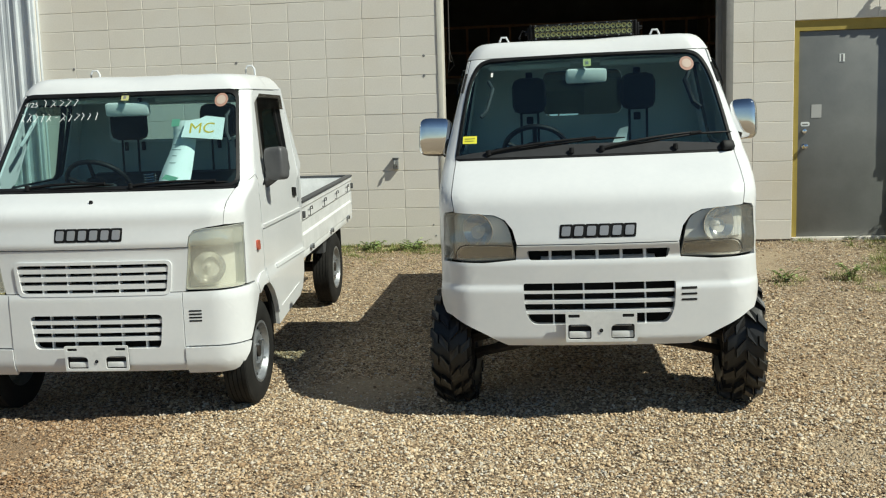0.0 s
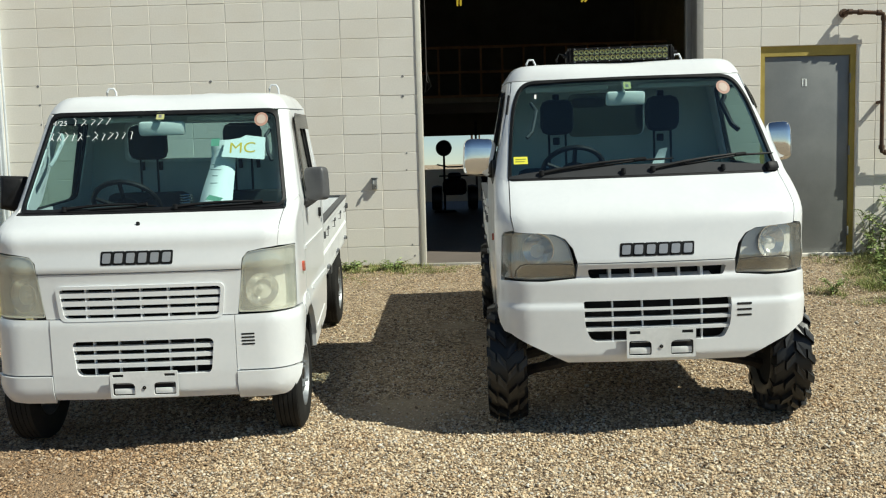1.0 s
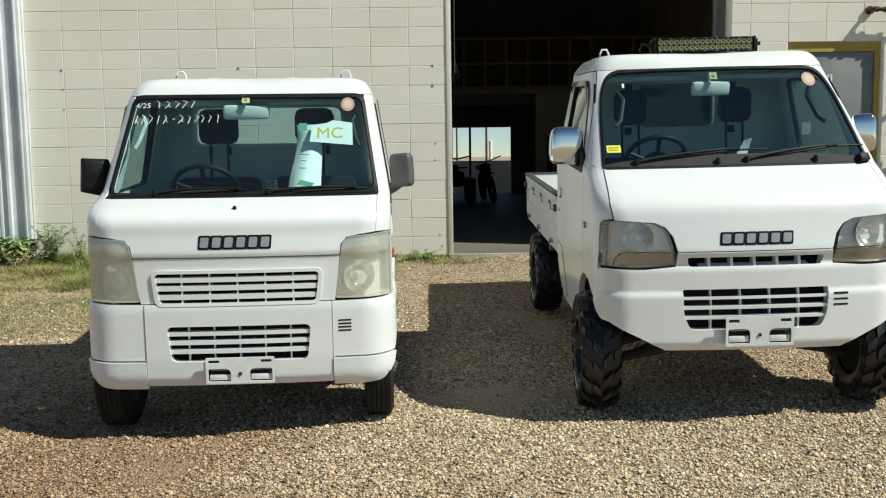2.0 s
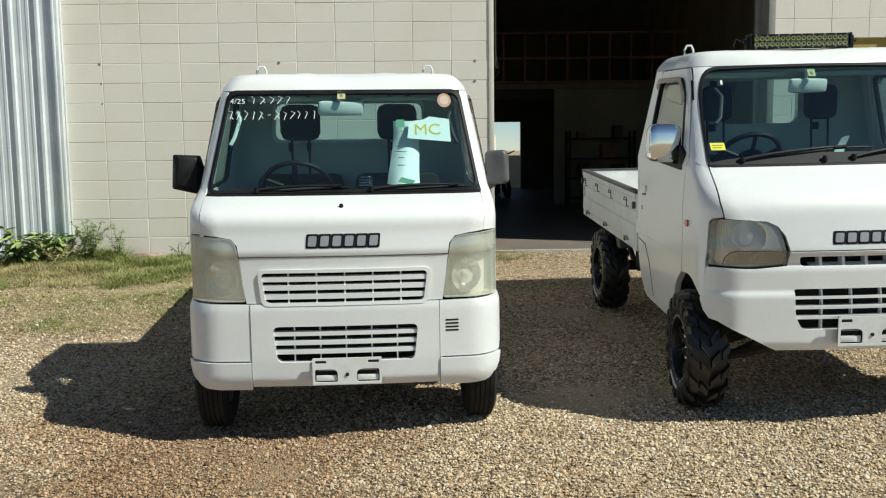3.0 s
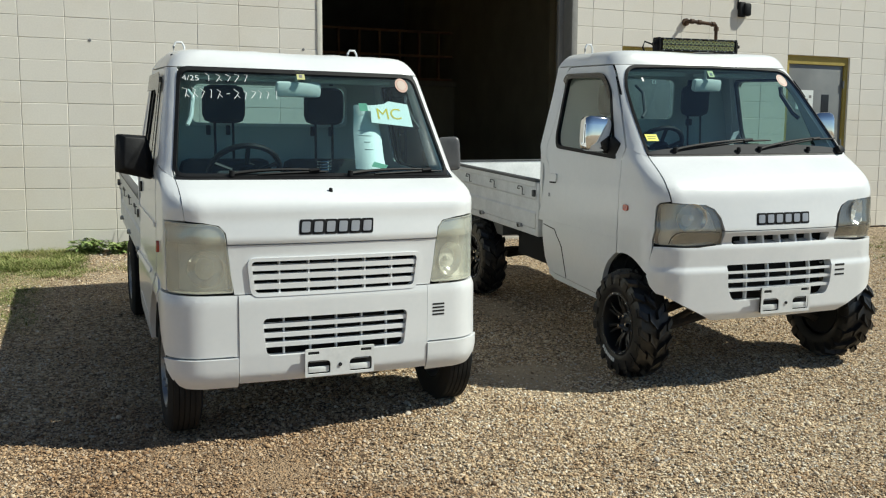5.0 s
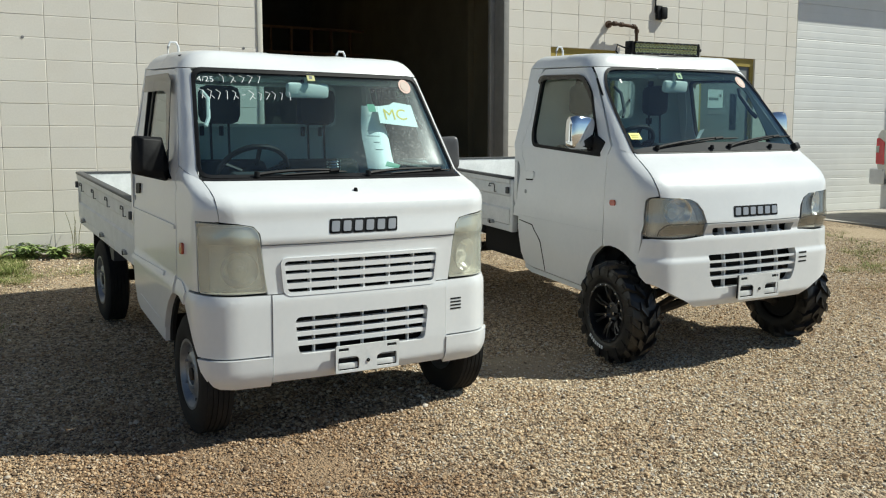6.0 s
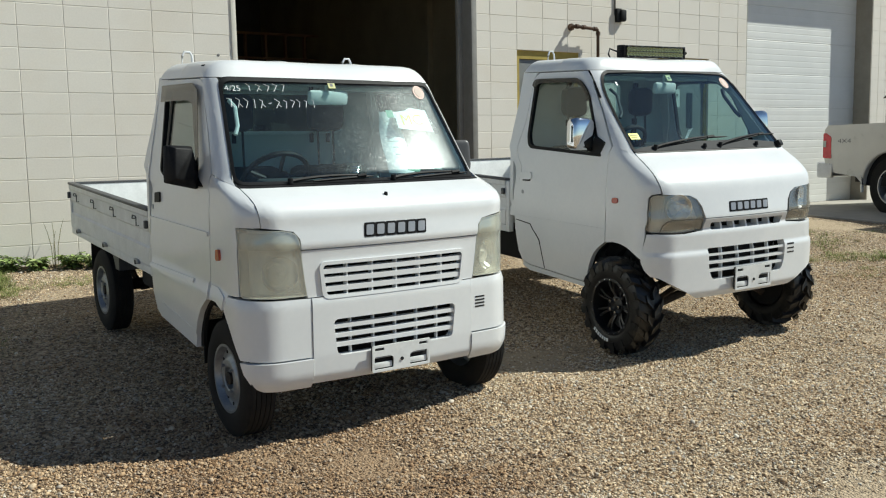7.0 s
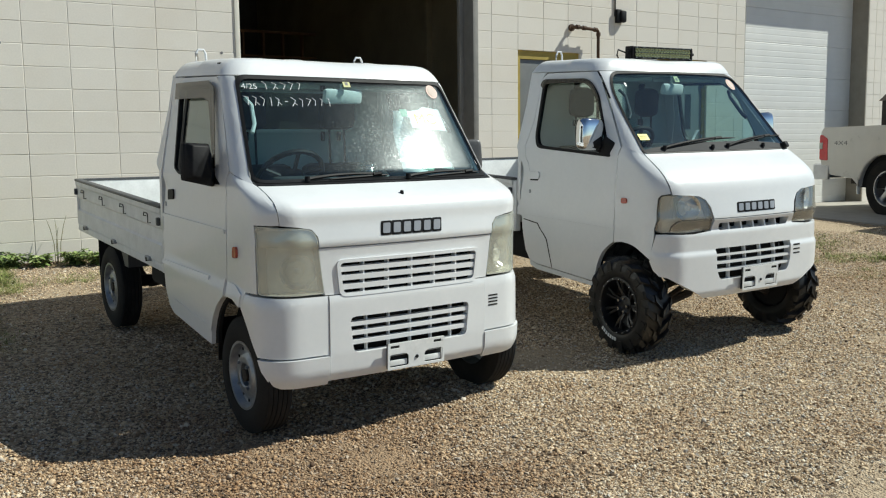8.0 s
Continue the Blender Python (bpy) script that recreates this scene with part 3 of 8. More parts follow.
# ---- mini trucks ----
class Cab:
    """The outer surface of a cab: a front that wraps round its corners into the sides."""

    def __init__(self, profile, width, corner, bow, ease=11, top=1.15):
        zs = np.arange(profile[0][0], profile[-1][0] + 0.001, 0.006)
        ys = np.interp(zs, [p[0] for p in profile], [p[1] for p in profile])
        soft = np.convolve(np.pad(ys, 2, mode="edge"), np.ones(5) / 5, mode="valid")
        wide = np.convolve(np.pad(soft, ease // 2, mode="edge"), np.ones(ease) / ease, mode="valid")
        blend = np.clip((zs - 0.91) / 0.03, 0, 1) * np.clip((top - zs) / 0.03, 0, 1)
        soft = soft * (1 - blend) + wide * blend
        crisp = np.convolve(np.pad(ys, 1, mode="edge"), np.ones(3) / 3, mode="valid")
        soft = np.where(zs < 0.84, crisp, soft)
        self.profile = list(zip(zs.tolist(), soft.tolist()))
        self.width, self.corner, self.bow = width, corner, bow

    def at(self, u, z, inset=0.0):
        p, hw, r = interp(z, self.profile), interp(z, self.width), interp(z, self.corner)
        x0, s = hw - r, abs(u)
        sign = 1 if u >= 0 else -1
        if s <= x0:
            a, n = Vector((s, p + self.bow * (s / x0) ** 2, z)), Vector((0, 1, 0))
        elif s <= x0 + r * math.pi / 2:
            th = (s - x0) / r
            a, n = Vector((x0 + r * math.sin(th), p + self.bow + r * (1 - math.cos(th)), z)), Vector((-math.sin(th), math.cos(th), 0))
        else:
            a, n = Vector((hw, p + self.bow + r + s - x0 - r * math.pi / 2, z)), Vector((-1, 0, 0))
        if inset:
            slope = (interp(z + 0.01, self.profile) - interp(z - 0.01, self.profile)) / 0.02
            n = Vector((n.x, n.y, -slope * max(0.0, n.y))).normalized()
            a = a + n * inset
        return Vector((sign * a.x, a.y, a.z))

    def front(self, x, z):
        hw, r = interp(z, self.width), interp(z, self.corner)
        x0, s = hw - r, abs(x)
        u = s if s <= x0 else x0 + r * math.asin(min(1.0, (s - x0) / r))
        return (u if x >= 0 else -u, z)

    def side(self, y, z):
        p, hw, r = interp(z, self.profile), interp(z, self.width), interp(z, self.corner)
        d = y - p - self.bow
        u = hw - r + (r * math.acos(max(-1.0, min(1.0, 1 - d / r))) if d < r else r * math.pi / 2 + d - r)
        return (u, z)

    def panel(self, outline, holes=(), thick=0.02, proud=0.0, mirror=False, du=0.035, dv=0.026):
        f = -1 if mirror else 1
        o = [(f * u, v) for u, v in outline]
        hs = [[(f * u, v) for u, v in h] for h in holes]
        us, vs = [p[0] for p in o], [p[1] for p in o]
        return skin(o, hs, lambda u, v: self.at(u, v, -proud), lambda u, v: self.at(u, v, thick), steps(min(us), max(us), du), steps(min(vs), max(vs), dv))


def edge_pts(S, y0, z0, y1, z1, n=9):
    """Points along a straight upright joint on the side of a cab."""
    return [S(y0 + (y1 - y0) * i / n, z0 + (z1 - z0) * i / n) for i in range(n + 1)]


def soft(pts, times=2):
    """An open line with its corners cut smooth, ends kept."""
    for _ in range(times):
        out = [pts[0]]
        for (a, b), (c, d) in zip(pts, pts[1:]):
            out += [(0.75 * a + 0.25 * c, 0.75 * b + 0.25 * d), (0.25 * a + 0.75 * c, 0.25 * b + 0.75 * d)]
        pts = out + [pts[-1]]
    return pts


def badge(cab, x0, x1, z0, z1, parent):
    """Maker's badge as six plain slanted bars, silver on black."""
    n, gap = 6, 0.0035
    w = (x1 - x0) / n
    badge_ob = None
    sl = 0.2 * (z1 - z0)
    for k in range(n):
        a, b = x0 + k * w + gap / 2, x0 + (k + 1) * w - gap / 2
        for m, (g, th, mt) in enumerate(((0.005, 0.004, BLACK), (-0.0045, 0.008, SILVER))):
            o = rounded([(a - g, z0 - g), (b + g - sl * 0.5, z0 - g), (b + g, z1 + g), (a - g + sl * 0.5, z1 + g)], 0.008, 3)
            bm = skin(o, [], lambda u, v, th=th: cab.at(u, v, -th), lambda u, v: cab.at(u, v, 0.002))
            if badge_ob is None:
                badge_ob = part("badge", bm, mt, parent, "silver badge bars edged in black")
            else:
                part("badge_bar", bm, mt, badge_ob)
    return badge_ob


def slats(parent, cab, x0, x1, zs, depth, mat_, name="grille_slat", bars=(), zlo=0, zhi=0, inset=0.002, bar_in=0.016):
    """Horizontal slats and upright bars set in a grille opening."""
    for z, h, wl, wr in zs:
        bm = skin(rounded([(wl, z - h), (wr, z - h), (wr, z + h), (wl, z + h)], 0.003, 2), [], lambda u, v: cab.at(u, v, inset), lambda u, v: cab.at(u, v, inset + depth) + Vector((0, 0, 0.002)), steps(wl, wr, 0.12))
        part(name, bm, mat_, parent)
    for x in bars:
        bm = skin([(x - 0.0035, zlo), (x + 0.0035, zlo), (x + 0.0035, zhi), (x - 0.0035, zhi)], [], lambda u, v: cab.at(u, v, inset + bar_in), lambda u, v: cab.at(u, v, inset + depth + 0.012), (), steps(zlo, zhi, 0.06))
        part("grille_bar", bm, mat_, parent)


def plate_bracket(parent, x0, x1, z0, z1, y):
    """Pressed bracket for a missing number plate."""
    xm = (x0 + x1) / 2
    w, h = x1 - x0, z1 - z0
    holes = [rounded([(x0 + 0.035 * w, z0 + 0.09 * h), (x0 + 0.36 * w, z0 + 0.09 * h), (x0 + 0.36 * w, z0 + 0.50 * h), (x0 + 0.30 * w, z0 + 0.58 * h), (x0 + 0.035 * w, z0 + 0.58 * h)], 0.012),
             rounded([(x1 - 0.36 * w, z0 + 0.09 * h), (x1 - 0.035 * w, z0 + 0.09 * h), (x1 - 0.035 * w, z0 + 0.58 * h), (x1 - 0.30 * w, z0 + 0.58 * h), (x1 - 0.36 * w, z0 + 0.50 * h)], 0.012),
             rounded([(x0 + 0.04 * w, z1 - 0.2 * h), (x0 + 0.2 * w, z1 - 0.2 * h), (x0 + 0.2 * w, z1 - 0.09 * h), (x0 + 0.04 * w, z1 - 0.09 * h)], 0.004),
             rounded([(x1 - 0.2 * w, z1 - 0.2 * h), (x1 - 0.04 * w, z1 - 0.2 * h), (x1 - 0.04 * w, z1 - 0.09 * h), (x1 - 0.2 * w, z1 - 0.09 * h)], 0.004)]
    o = rounded([(x0, z0), (x1, z0), (x1, z1), (x0, z1)], 0.006)
    bm = flat_panel(o, holes, lambda u, v: (u, y, v), (0, 0.006, 0))
    br = part("plate_bracket", bm, BED_PAINT, parent, "pale steel plate bracket with cutouts")
    bm = lathe(bmesh.new(), [(0.003, 0), (0.0085, 0), (0.0085, -0.004), (0.003, -0.004)], 12, "y", centre=(xm, y, z0 + 0.38 * h))
    part("bolt", bm, BLACK, br, "black bolt")
    # Added black sheet, so the cutouts look shaded over the white bumper.
    bm = boxed(x0 + 0.02 * w, x1 - 0.02 * w, y + 0.020, y + 0.024, z0 + 0.03 * h, z1 - 0.004)
    part("bracket_hole_shade", bm, DARK, br)
    for f in (0.2, 0.8):
        part("bracket_stay", boxed(x0 + (f - 0.15) * w, x0 + (f + 0.15) * w, y + 0.008, y + 0.017, z0 + 0.12 * h, z0 + 0.34 * h, 0.004), BED_PAINT, br)
        part("bracket_stay", boxed(x0 + (f - 0.13) * w, x0 + (f + 0.13) * w, y + 0.009, y + 0.016, z0 + 0.50 * h, z0 + 0.55 * h, 0.003), STEEL, br)


def wiper(parent, cab, x0, z0, x1, z1, tip=0.16):
    """Flat-lying arm with its blade just under it, resting on the glass."""
    n = 9
    at = lambda f, dz, off: cab.at(*cab.front(x0 + (x1 - x0) * f, z0 + (z1 - z0) * min(1.0, f) ** 0.8 + (z1 - z0) * 0.15 * max(0.0, f - 1) + dz), -off)
    w = part("wiper", tube(bmesh.new(), [at(i / n, 0, 0.014 + 0.008 * math.sin(math.pi * i / n)) for i in range(n + 1)], [0.0095 - 0.004 * i / n for i in range(n + 1)], 6), BLACK, parent)
    pts = [at(0.30 + (0.70 + tip / abs(x1 - x0)) * i / n, -0.006, 0.010) for i in range(n + 1)]
    part("wiper_blade", tube(bmesh.new(), pts, [0.003] + [0.006] * (n - 1) + [0.003], 6), BLACK, w)
    part("wiper_clip", tube(bmesh.new(), [at(0.93, -0.004, 0.014), at(1.04, -0.006, 0.02)], 0.010, 6), BLACK, w)
    part("wiper_pivot", lathe(bmesh.new(), [(0.014, -0.01), (0.012, 0.014), (0.004, 0.014), (0.004, -0.01)], 14, "z", centre=cab.at(*cab.front(x0, z0), -0.014)), BLACK, w)


def steel_wheel(name, parent, at, side, r=0.274, w=0.145, rim=0.155):
    """Plain steel wheel with vent holes and a ribbed road tyre; side is -1 or 1, the way that it faces."""
    ob = new(name)
    ob.parent = parent
    ob.matrix_basis = pose(*at, 0, 0, 0 if side > 0 else 180)
    h = w / 2
    prof = [(rim, -h * 0.8), (rim + 0.03, -h), (r - 0.035, -h), (r - 0.012, -h * 0.82)]
    for k in range(5):
        a = -h * 0.8 + k * h * 0.32
        prof += [(r, a), (r, a + h * 0.26), (r - 0.007, a + h * 0.27), (r - 0.007, a + h * 0.31)]
    prof += [(r - 0.012, h * 0.82), (r - 0.035, h), (rim + 0.03, h), (rim + 0.008, h * 0.9), (rim, h * 0.8)]
    part("tyre", lathe(bmesh.new(), prof, 48), RUBBER_WORN, ob)
    prof = [(rim, -h * 0.8), (rim + 0.004, -h * 0.8), (rim + 0.004, h * 0.8), (rim + 0.008, h * 0.93), (rim - 0.004, h * 0.93), (rim - 0.010, h * 0.74), (rim - 0.017, h * 0.50), (0.116, h * 0.48), (0.106, h * 0.55), (0.092, h * 0.76), (0.082, h * 0.80), (0.060, h * 0.80), (0.054, h * 0.74), (0.053, h * 0.42), (0.0001, h * 0.40), (0.0001, h * 0.3), (0.1, h * 0.3), (rim - 0.012, h * 0.2)]
    rm = part("rim", lathe(bmesh.new(), prof, 48), STEEL, ob, "silver painted steel rim with vent holes")
    for k in range(12):
        a = 2 * math.pi * k / 12
        bm = lathe(bmesh.new(), [(0.001, -0.003), (0.0085, -0.003), (0.0085, 0.002), (0.001, 0.002)], 10, "x", centre=(h * 0.49, 0.127 * math.cos(a), 0.127 * math.sin(a)))
        part("vent_hole", bm, DARK, rm)
    for k in range(4):
        a = 2 * math.pi * (k + 0.5) / 4
        bm = lathe(bmesh.new(), [(0.001, -0.01), (0.009, -0.01), (0.007, 0.014), (0.001, 0.014)], 6, "x", centre=(h * 0.8, 0.071 * math.cos(a), 0.071 * math.sin(a)))
        part("wheel_nut", bm, STEEL, rm)
    part("hub_cap", lathe(bmesh.new(), [(0.001, 0.0), (0.032, 0.0), (0.03, 0.03), (0.001, 0.034)], 18, centre=(h * 0.4, 0, 0)), RAW_STEEL, rm)
    return ob


def mud_wheel(name, parent, at, side, r=0.304, w=0.19, rim=0.168, steer=0):
    """Black spoked alloy with a knobbly mud tyre."""
    ob = new(name)
    ob.parent = parent
    ob.matrix_basis = pose(*at, 0, 0, steer + (0 if side > 0 else 180))
    h = w / 2
    rc = r - 0.029
    prof = [(rim, -h * 0.8), (rim + 0.03, -h * 0.98), (rc - 0.03, -h), (rc - 0.005, -h * 0.86), (rc, -h * 0.5), (rc, h * 0.5), (rc - 0.005, h * 0.86), (rc - 0.03, h), (rim + 0.03, h * 0.98), (rim + 0.006, h * 0.88), (rim, h * 0.8)]
    ty = part("tyre", lathe(bmesh.new(), prof, 56), RUBBER, ob, "black mud tyre with deep lugs")
    n = 17
    for s in (-1, 1):
        for k in range(n):
            bm = bmesh.new()
            a0 = 360 * (k + (0.5 if s > 0 else 0)) / n
            for x0, x1, t0, t1, hh in ((0.004, 0.046, 0.0, 0.03, r), (0.056, h * 1.01, 0.026, 0.05, r - 0.003)):
                vs = []
                for rr, sc in ((rc - 0.012, 1.0), (hh, 0.82)):
                    for xx, tt in ((x0, t0), (x1, t1)):
                        for d in (-0.0245 * sc, 0.0245 * sc):
                            drop = 0.02 if xx > 0.09 else 0.0
                            ang = radians(a0) + (tt * 1.6 + d) / r
                            vs.append(bm.verts.new((s * xx, (rr - drop) * math.cos(ang), (rr - drop) * math.sin(ang))))
                for f in ((0, 1, 3, 2), (4, 6, 7, 5), (0, 4, 5, 1), (2, 3, 7, 6), (0, 2, 6, 4), (1, 5, 7, 3)):
                    bm.faces.new([vs[i] for i in f])
            # shoulder block
            vs = []
            for rr in (rc - 0.055, rc - 0.012):
                for xx in (h * 0.93, h * 1.045):
                    for d in (-0.027, 0.027):
                        ang = radians(a0) + (0.05 * 1.6 + d) / r
                        vs.append(bm.verts.new((s * xx, rr * math.cos(ang), rr * math.sin(ang))))
            for f in ((0, 1, 3, 2), (4, 6, 7, 5), (0, 4, 5, 1), (2, 3, 7, 6), (0, 2, 6, 4), (1, 5, 7, 3)):
                bm.faces.new([vs[i] for i in f])
            part("lug", bm, RUBBER, ty, smooth=0)
    prof = [(rim, -h * 0.8), (rim + 0.004, -h * 0.8), (rim + 0.004, h * 0.8), (rim + 0.009, h * 0.92), (rim - 0.006, h * 0.94), (rim - 0.012, h * 0.7), (rim - 0.014, -h * 0.2), (0.08, -h * 0.3), (0.08, -h * 0.4), (rim - 0.006, -h * 0.4)]
    rm = part("rim", lathe(bmesh.new(), prof, 48), GLOSS_BLACK, ob, "gloss black alloy rim with paired spokes")
    part("hub", lathe(bmesh.new(), [(0.001, -0.03), (0.062, -0.03), (0.058, 0.025), (0.03, 0.035), (0.001, 0.036)], 20, centre=(h * 0.1, 0, 0)), GLOSS_BLACK, rm)
    part("brake_drum", lathe(bmesh.new(), [(0.001, -h * 0.7), (rim - 0.012, -h * 0.7), (rim - 0.012, -h * 0.3), (0.001, -h * 0.25)], 24), DARK, rm)
    for k in range(7):
        for d in (-0.13, 0.13):
            a = 2 * math.pi * k / 7 + d
            p0, p1 = Vector((h * 0.2, 0.05 * math.cos(a - d * 0.4), 0.05 * math.sin(a - d * 0.4))), Vector((h * 0.55, (rim - 0.012) * math.cos(a), (rim - 0.012) * math.sin(a)))
            part("spoke", tube(bmesh.new(), [p0, (p0 + p1) / 2 + Vector((0.012, 0, 0)), p1], 0.0095, 5), GLOSS_BLACK, rm)
    for k in range(20):
        a = 2 * math.pi * k / 20
        if k % 5 == 4:
            continue
        part("rivet", lathe(bmesh.new(), [(0.0005, -0.003), (0.006, -0.003), (0.004, 0.005), (0.0005, 0.006)], 7, centre=(h * 0.94, (rim - 0.001) * math.cos(a), (rim - 0.001) * math.sin(a))), CHROME, rm)
    for k in range(5):
        a = 2 * math.pi * k / 5
        part("wheel_nut", lathe(bmesh.new(), [(0.0005, -0.01), (0.012, -0.01), (0.010, 0.022), (0.0005, 0.023)], 7, centre=(h * 0.40, 0.042 * math.cos(a), 0.042 * math.sin(a))), CHROME, rm)
    # faint raised white lettering as plain bars
    for k in range(7):
        a = radians(232 + k * 6)
        rr = rim + 0.042
        m = pose(h * 0.992, rr * math.cos(a), rr * math.sin(a), math.degrees(a) - 90)
        part("sidewall_bar", box(bmesh.new(), -0.002, 0.003, -0.007, 0.007, -0.01, 0.01, 0.0, m), CHALK, ty)
    return ob


def bed(parent, y0, y1, hw, z0, z1, floor_z, tail_lip=0.0):
    """Drop-side bed: floor, three gates, top rails, hooks and latches."""
    fl = part("bed_floor", boxed(-hw + 0.02, hw - 0.02, y0, y1 - 0.02, floor_z - 0.04, floor_z, 0.004), BED_PAINT, parent)
    for k in range(9):
        x = -hw + 0.12 + k * (2 * hw - 0.24) / 8
        part("floor_rib", boxed(x - 0.02, x + 0.02, y0 + 0.03, y1 - 0.05, floor_z, floor_z + 0.008, 0.003), BED_PAINT, fl)
    h = z1 - z0
    for s in (-1, 1):
        prof = [(0.0, z0), (0.0, z0 + 0.32 * h), (-0.012, z0 + 0.36 * h), (-0.012, z0 + 0.60 * h), (0.0, z0 + 0.64 * h), (0.0, z1 - 0.04), (0.006, z1 - 0.03), (0.006, z1)]
        bm = bmesh.new()
        ring = [(x, z) for x, z in prof] + [(-0.032, z) for x, z in reversed(prof)]
        a = [bm.verts.new((s * (hw + x), y0 + 0.01, z)) for x, z in ring]
        b = [bm.verts.new((s * (hw + x), y1 - 0.006, z)) for x, z in ring]
        n = len(ring)
        for i in range(n):
            bm.faces.new((a[i], a[(i + 1) % n], b[(i + 1) % n], b[i]))
        half = n // 2
        for row in (a, b):
            for i in range(half - 1):
                bm.faces.new((row[i], row[i + 1], row[n - 2 - i], row[n - 1 - i]))
        gate = part("side_gate", bm, BED_PAINT, parent, "worn white drop side", 20)
        part("top_rail", boxed(min(s * (hw - 0.038), s * (hw + 0.012)), max(s * (hw - 0.038), s * (hw + 0.012)), y0 + 0.005, y1 - 0.002, z1 - 0.002, z1 + 0.016, 0.005), GREY_PL, gate, "dark rubber edged top rail")
        for k in range(4):
            y = y0 + 0.19 + k * 0.495
            zz = z1 - 0.048
            pts = [(s * (hw + 0.002), y, zz - 0.055), (s * (hw + 0.018), y, zz - 0.055), (s * (hw + 0.018), y, zz - 0.01), (s * (hw + 0.018), y + 0.012, zz), (s * (hw + 0.018), y + 0.07, zz), (s * (hw + 0.018), y + 0.08, zz - 0.02), (s * (hw + 0.002), y + 0.08, zz - 0.022)]
            part("rope_hook", tube(bmesh.new(), pts, 0.0038, 6), GREY_PL, gate)
        part("latch", boxed(min(s * hw, s * (hw + 0.02)), max(s * hw, s * (hw + 0.02)), y0 + 0.012, y0 + 0.04, z1 - 0.10, z1 - 0.055, 0.004), GREY_PL, gate)
        part("latch", boxed(min(s * hw, s * (hw + 0.02)), max(s * hw, s * (hw + 0.02)), y1 - 0.04, y1 - 0.012, z1 - 0.10, z1 - 0.055, 0.004), GREY_PL, gate)
        for k in range(3):
            y = y0 + 0.25 + k * (y1 - y0 - 0.5) / 2
            part("hinge", boxed(min(s * (hw - 0.01), s * (hw + 0.016)), max(s * (hw - 0.01), s * (hw + 0.016)), y - 0.035, y + 0.035, z0 - 0.016, z0 + 0.010, 0.004), STEEL, gate)
            part("hinge_pin", boxed(min(s * (hw + 0.004), s * (hw + 0.02)), max(s * (hw + 0.004), s * (hw + 0.02)), y - 0.008, y + 0.008, z0 - 0.02, z0 + 0.004, 0.002), RAW_STEEL, gate)
        part("side_rail", boxed(min(s * (hw - 0.05), s * (hw - 0.004)), max(s * (hw - 0.05), s * (hw - 0.004)), y0, y1, z0 - 0.05, z0 - 0.004, 0.004), BED_PAINT, parent)
        part("corner_post", boxed(min(s * (hw - 0.045), s * (hw + 0.001)), max(s * (hw - 0.045), s * (hw + 0.001)), y0 - 0.035, y0 + 0.006, z0 - 0.05, z1 - 0.005, 0.006), BED_PAINT, parent)
    tg = part("tailgate", boxed(-hw, hw, y1 - 0.03, y1, z0, z1, 0.006), BED_PAINT, parent)
    part("top_rail", boxed(-hw - 0.006, hw + 0.006, y1 - 0.034, y1 + 0.008, z1 - 0.001, z1 + 0.015, 0.005), GREY_PL, tg)
    part("headboard", boxed(-hw + 0.04, hw - 0.04, y0 - 0.03, y0, floor_z, z1 - 0.02, 0.006), BED_PAINT, parent)


def undercarriage(parent, yf, yr, zc, zframe, y_end, low=0.0):
    for s in (-1, 1):
        part("frame_rail", boxed(s * 0.33 - 0.03, s * 0.33 + 0.03, yf + 0.1, y_end - 0.05, zframe, zframe + 0.09, 0.006), RAW_STEEL, parent)
        part("leaf_spring", tube(bmesh.new(), [(s * 0.45, yr - 0.42, zframe + 0.02), (s * 0.45, yr - 0.2, zc + 0.02), (s * 0.45, yr, zc - 0.03), (s * 0.45, yr + 0.2, zc + 0.02), (s * 0.45, yr + 0.42, zframe + 0.02)], 0.022, 6), RAW_STEEL, parent)
        part("strut", tube(bmesh.new(), [(s * 0.52, yf + 0.02, zc), (s * 0.5, yf + 0.04, zframe + 0.2)], 0.03, 8), RAW_STEEL, parent)
        part("control_arm", tube(bmesh.new(), [(s * 0.2, yf - 0.04, zframe - 0.02 - 0.7 * low), (s * 0.45, yf - 0.07, zc + 0.01 - 0.3 * low), (s * 0.6, yf, zc - 0.6 * low)], 0.026, 6), RAW_STEEL, parent)
        if low:
            part("control_arm", tube(bmesh.new(), [(s * 0.16, yf - 0.10, zframe + 0.02), (s * 0.40, yf - 0.07, zc + 0.02), (s * 0.6, yf, zc - 0.75 * low)], 0.018, 6), RAW_STEEL, parent)
    part("rear_axle", tube(bmesh.new(), [(-0.62, yr, zc), (0.62, yr, zc)], 0.04, 10), RAW_STEEL, parent)
    part("differential", lathe(bmesh.new(), [(0.001, -0.09), (0.08, -0.07), (0.11, 0), (0.08, 0.07), (0.001, 0.09)], 14, centre=(0.05, yr, zc)), RAW_STEEL, parent)
    part("front_axle", tube(bmesh.new(), [(-0.62, yf, zc), (-0.3, yf + 0.02, zc + 0.6 * low), (0.3, yf + 0.02, zc + 0.6 * low), (0.62, yf, zc)], 0.028, 8), RAW_STEEL, parent)
    part("cross_member", boxed(-0.36, 0.36, yf - 0.08, yf + 0.05, zframe - 0.03, zframe + 0.05, 0.01), RAW_STEEL, parent)
    part("engine_block", boxed(-0.26, 0.26, yf + 0.25, yf + 1.0, zframe - 0.02, zframe + 0.25, 0.03), RAW_STEEL, parent)
    part("fuel_tank", boxed(-0.60, -0.32, yf + 1.15, yf + 1.75, zframe - 0.05, zframe + 0.16, 0.03), DARK, parent, "black fuel tank")


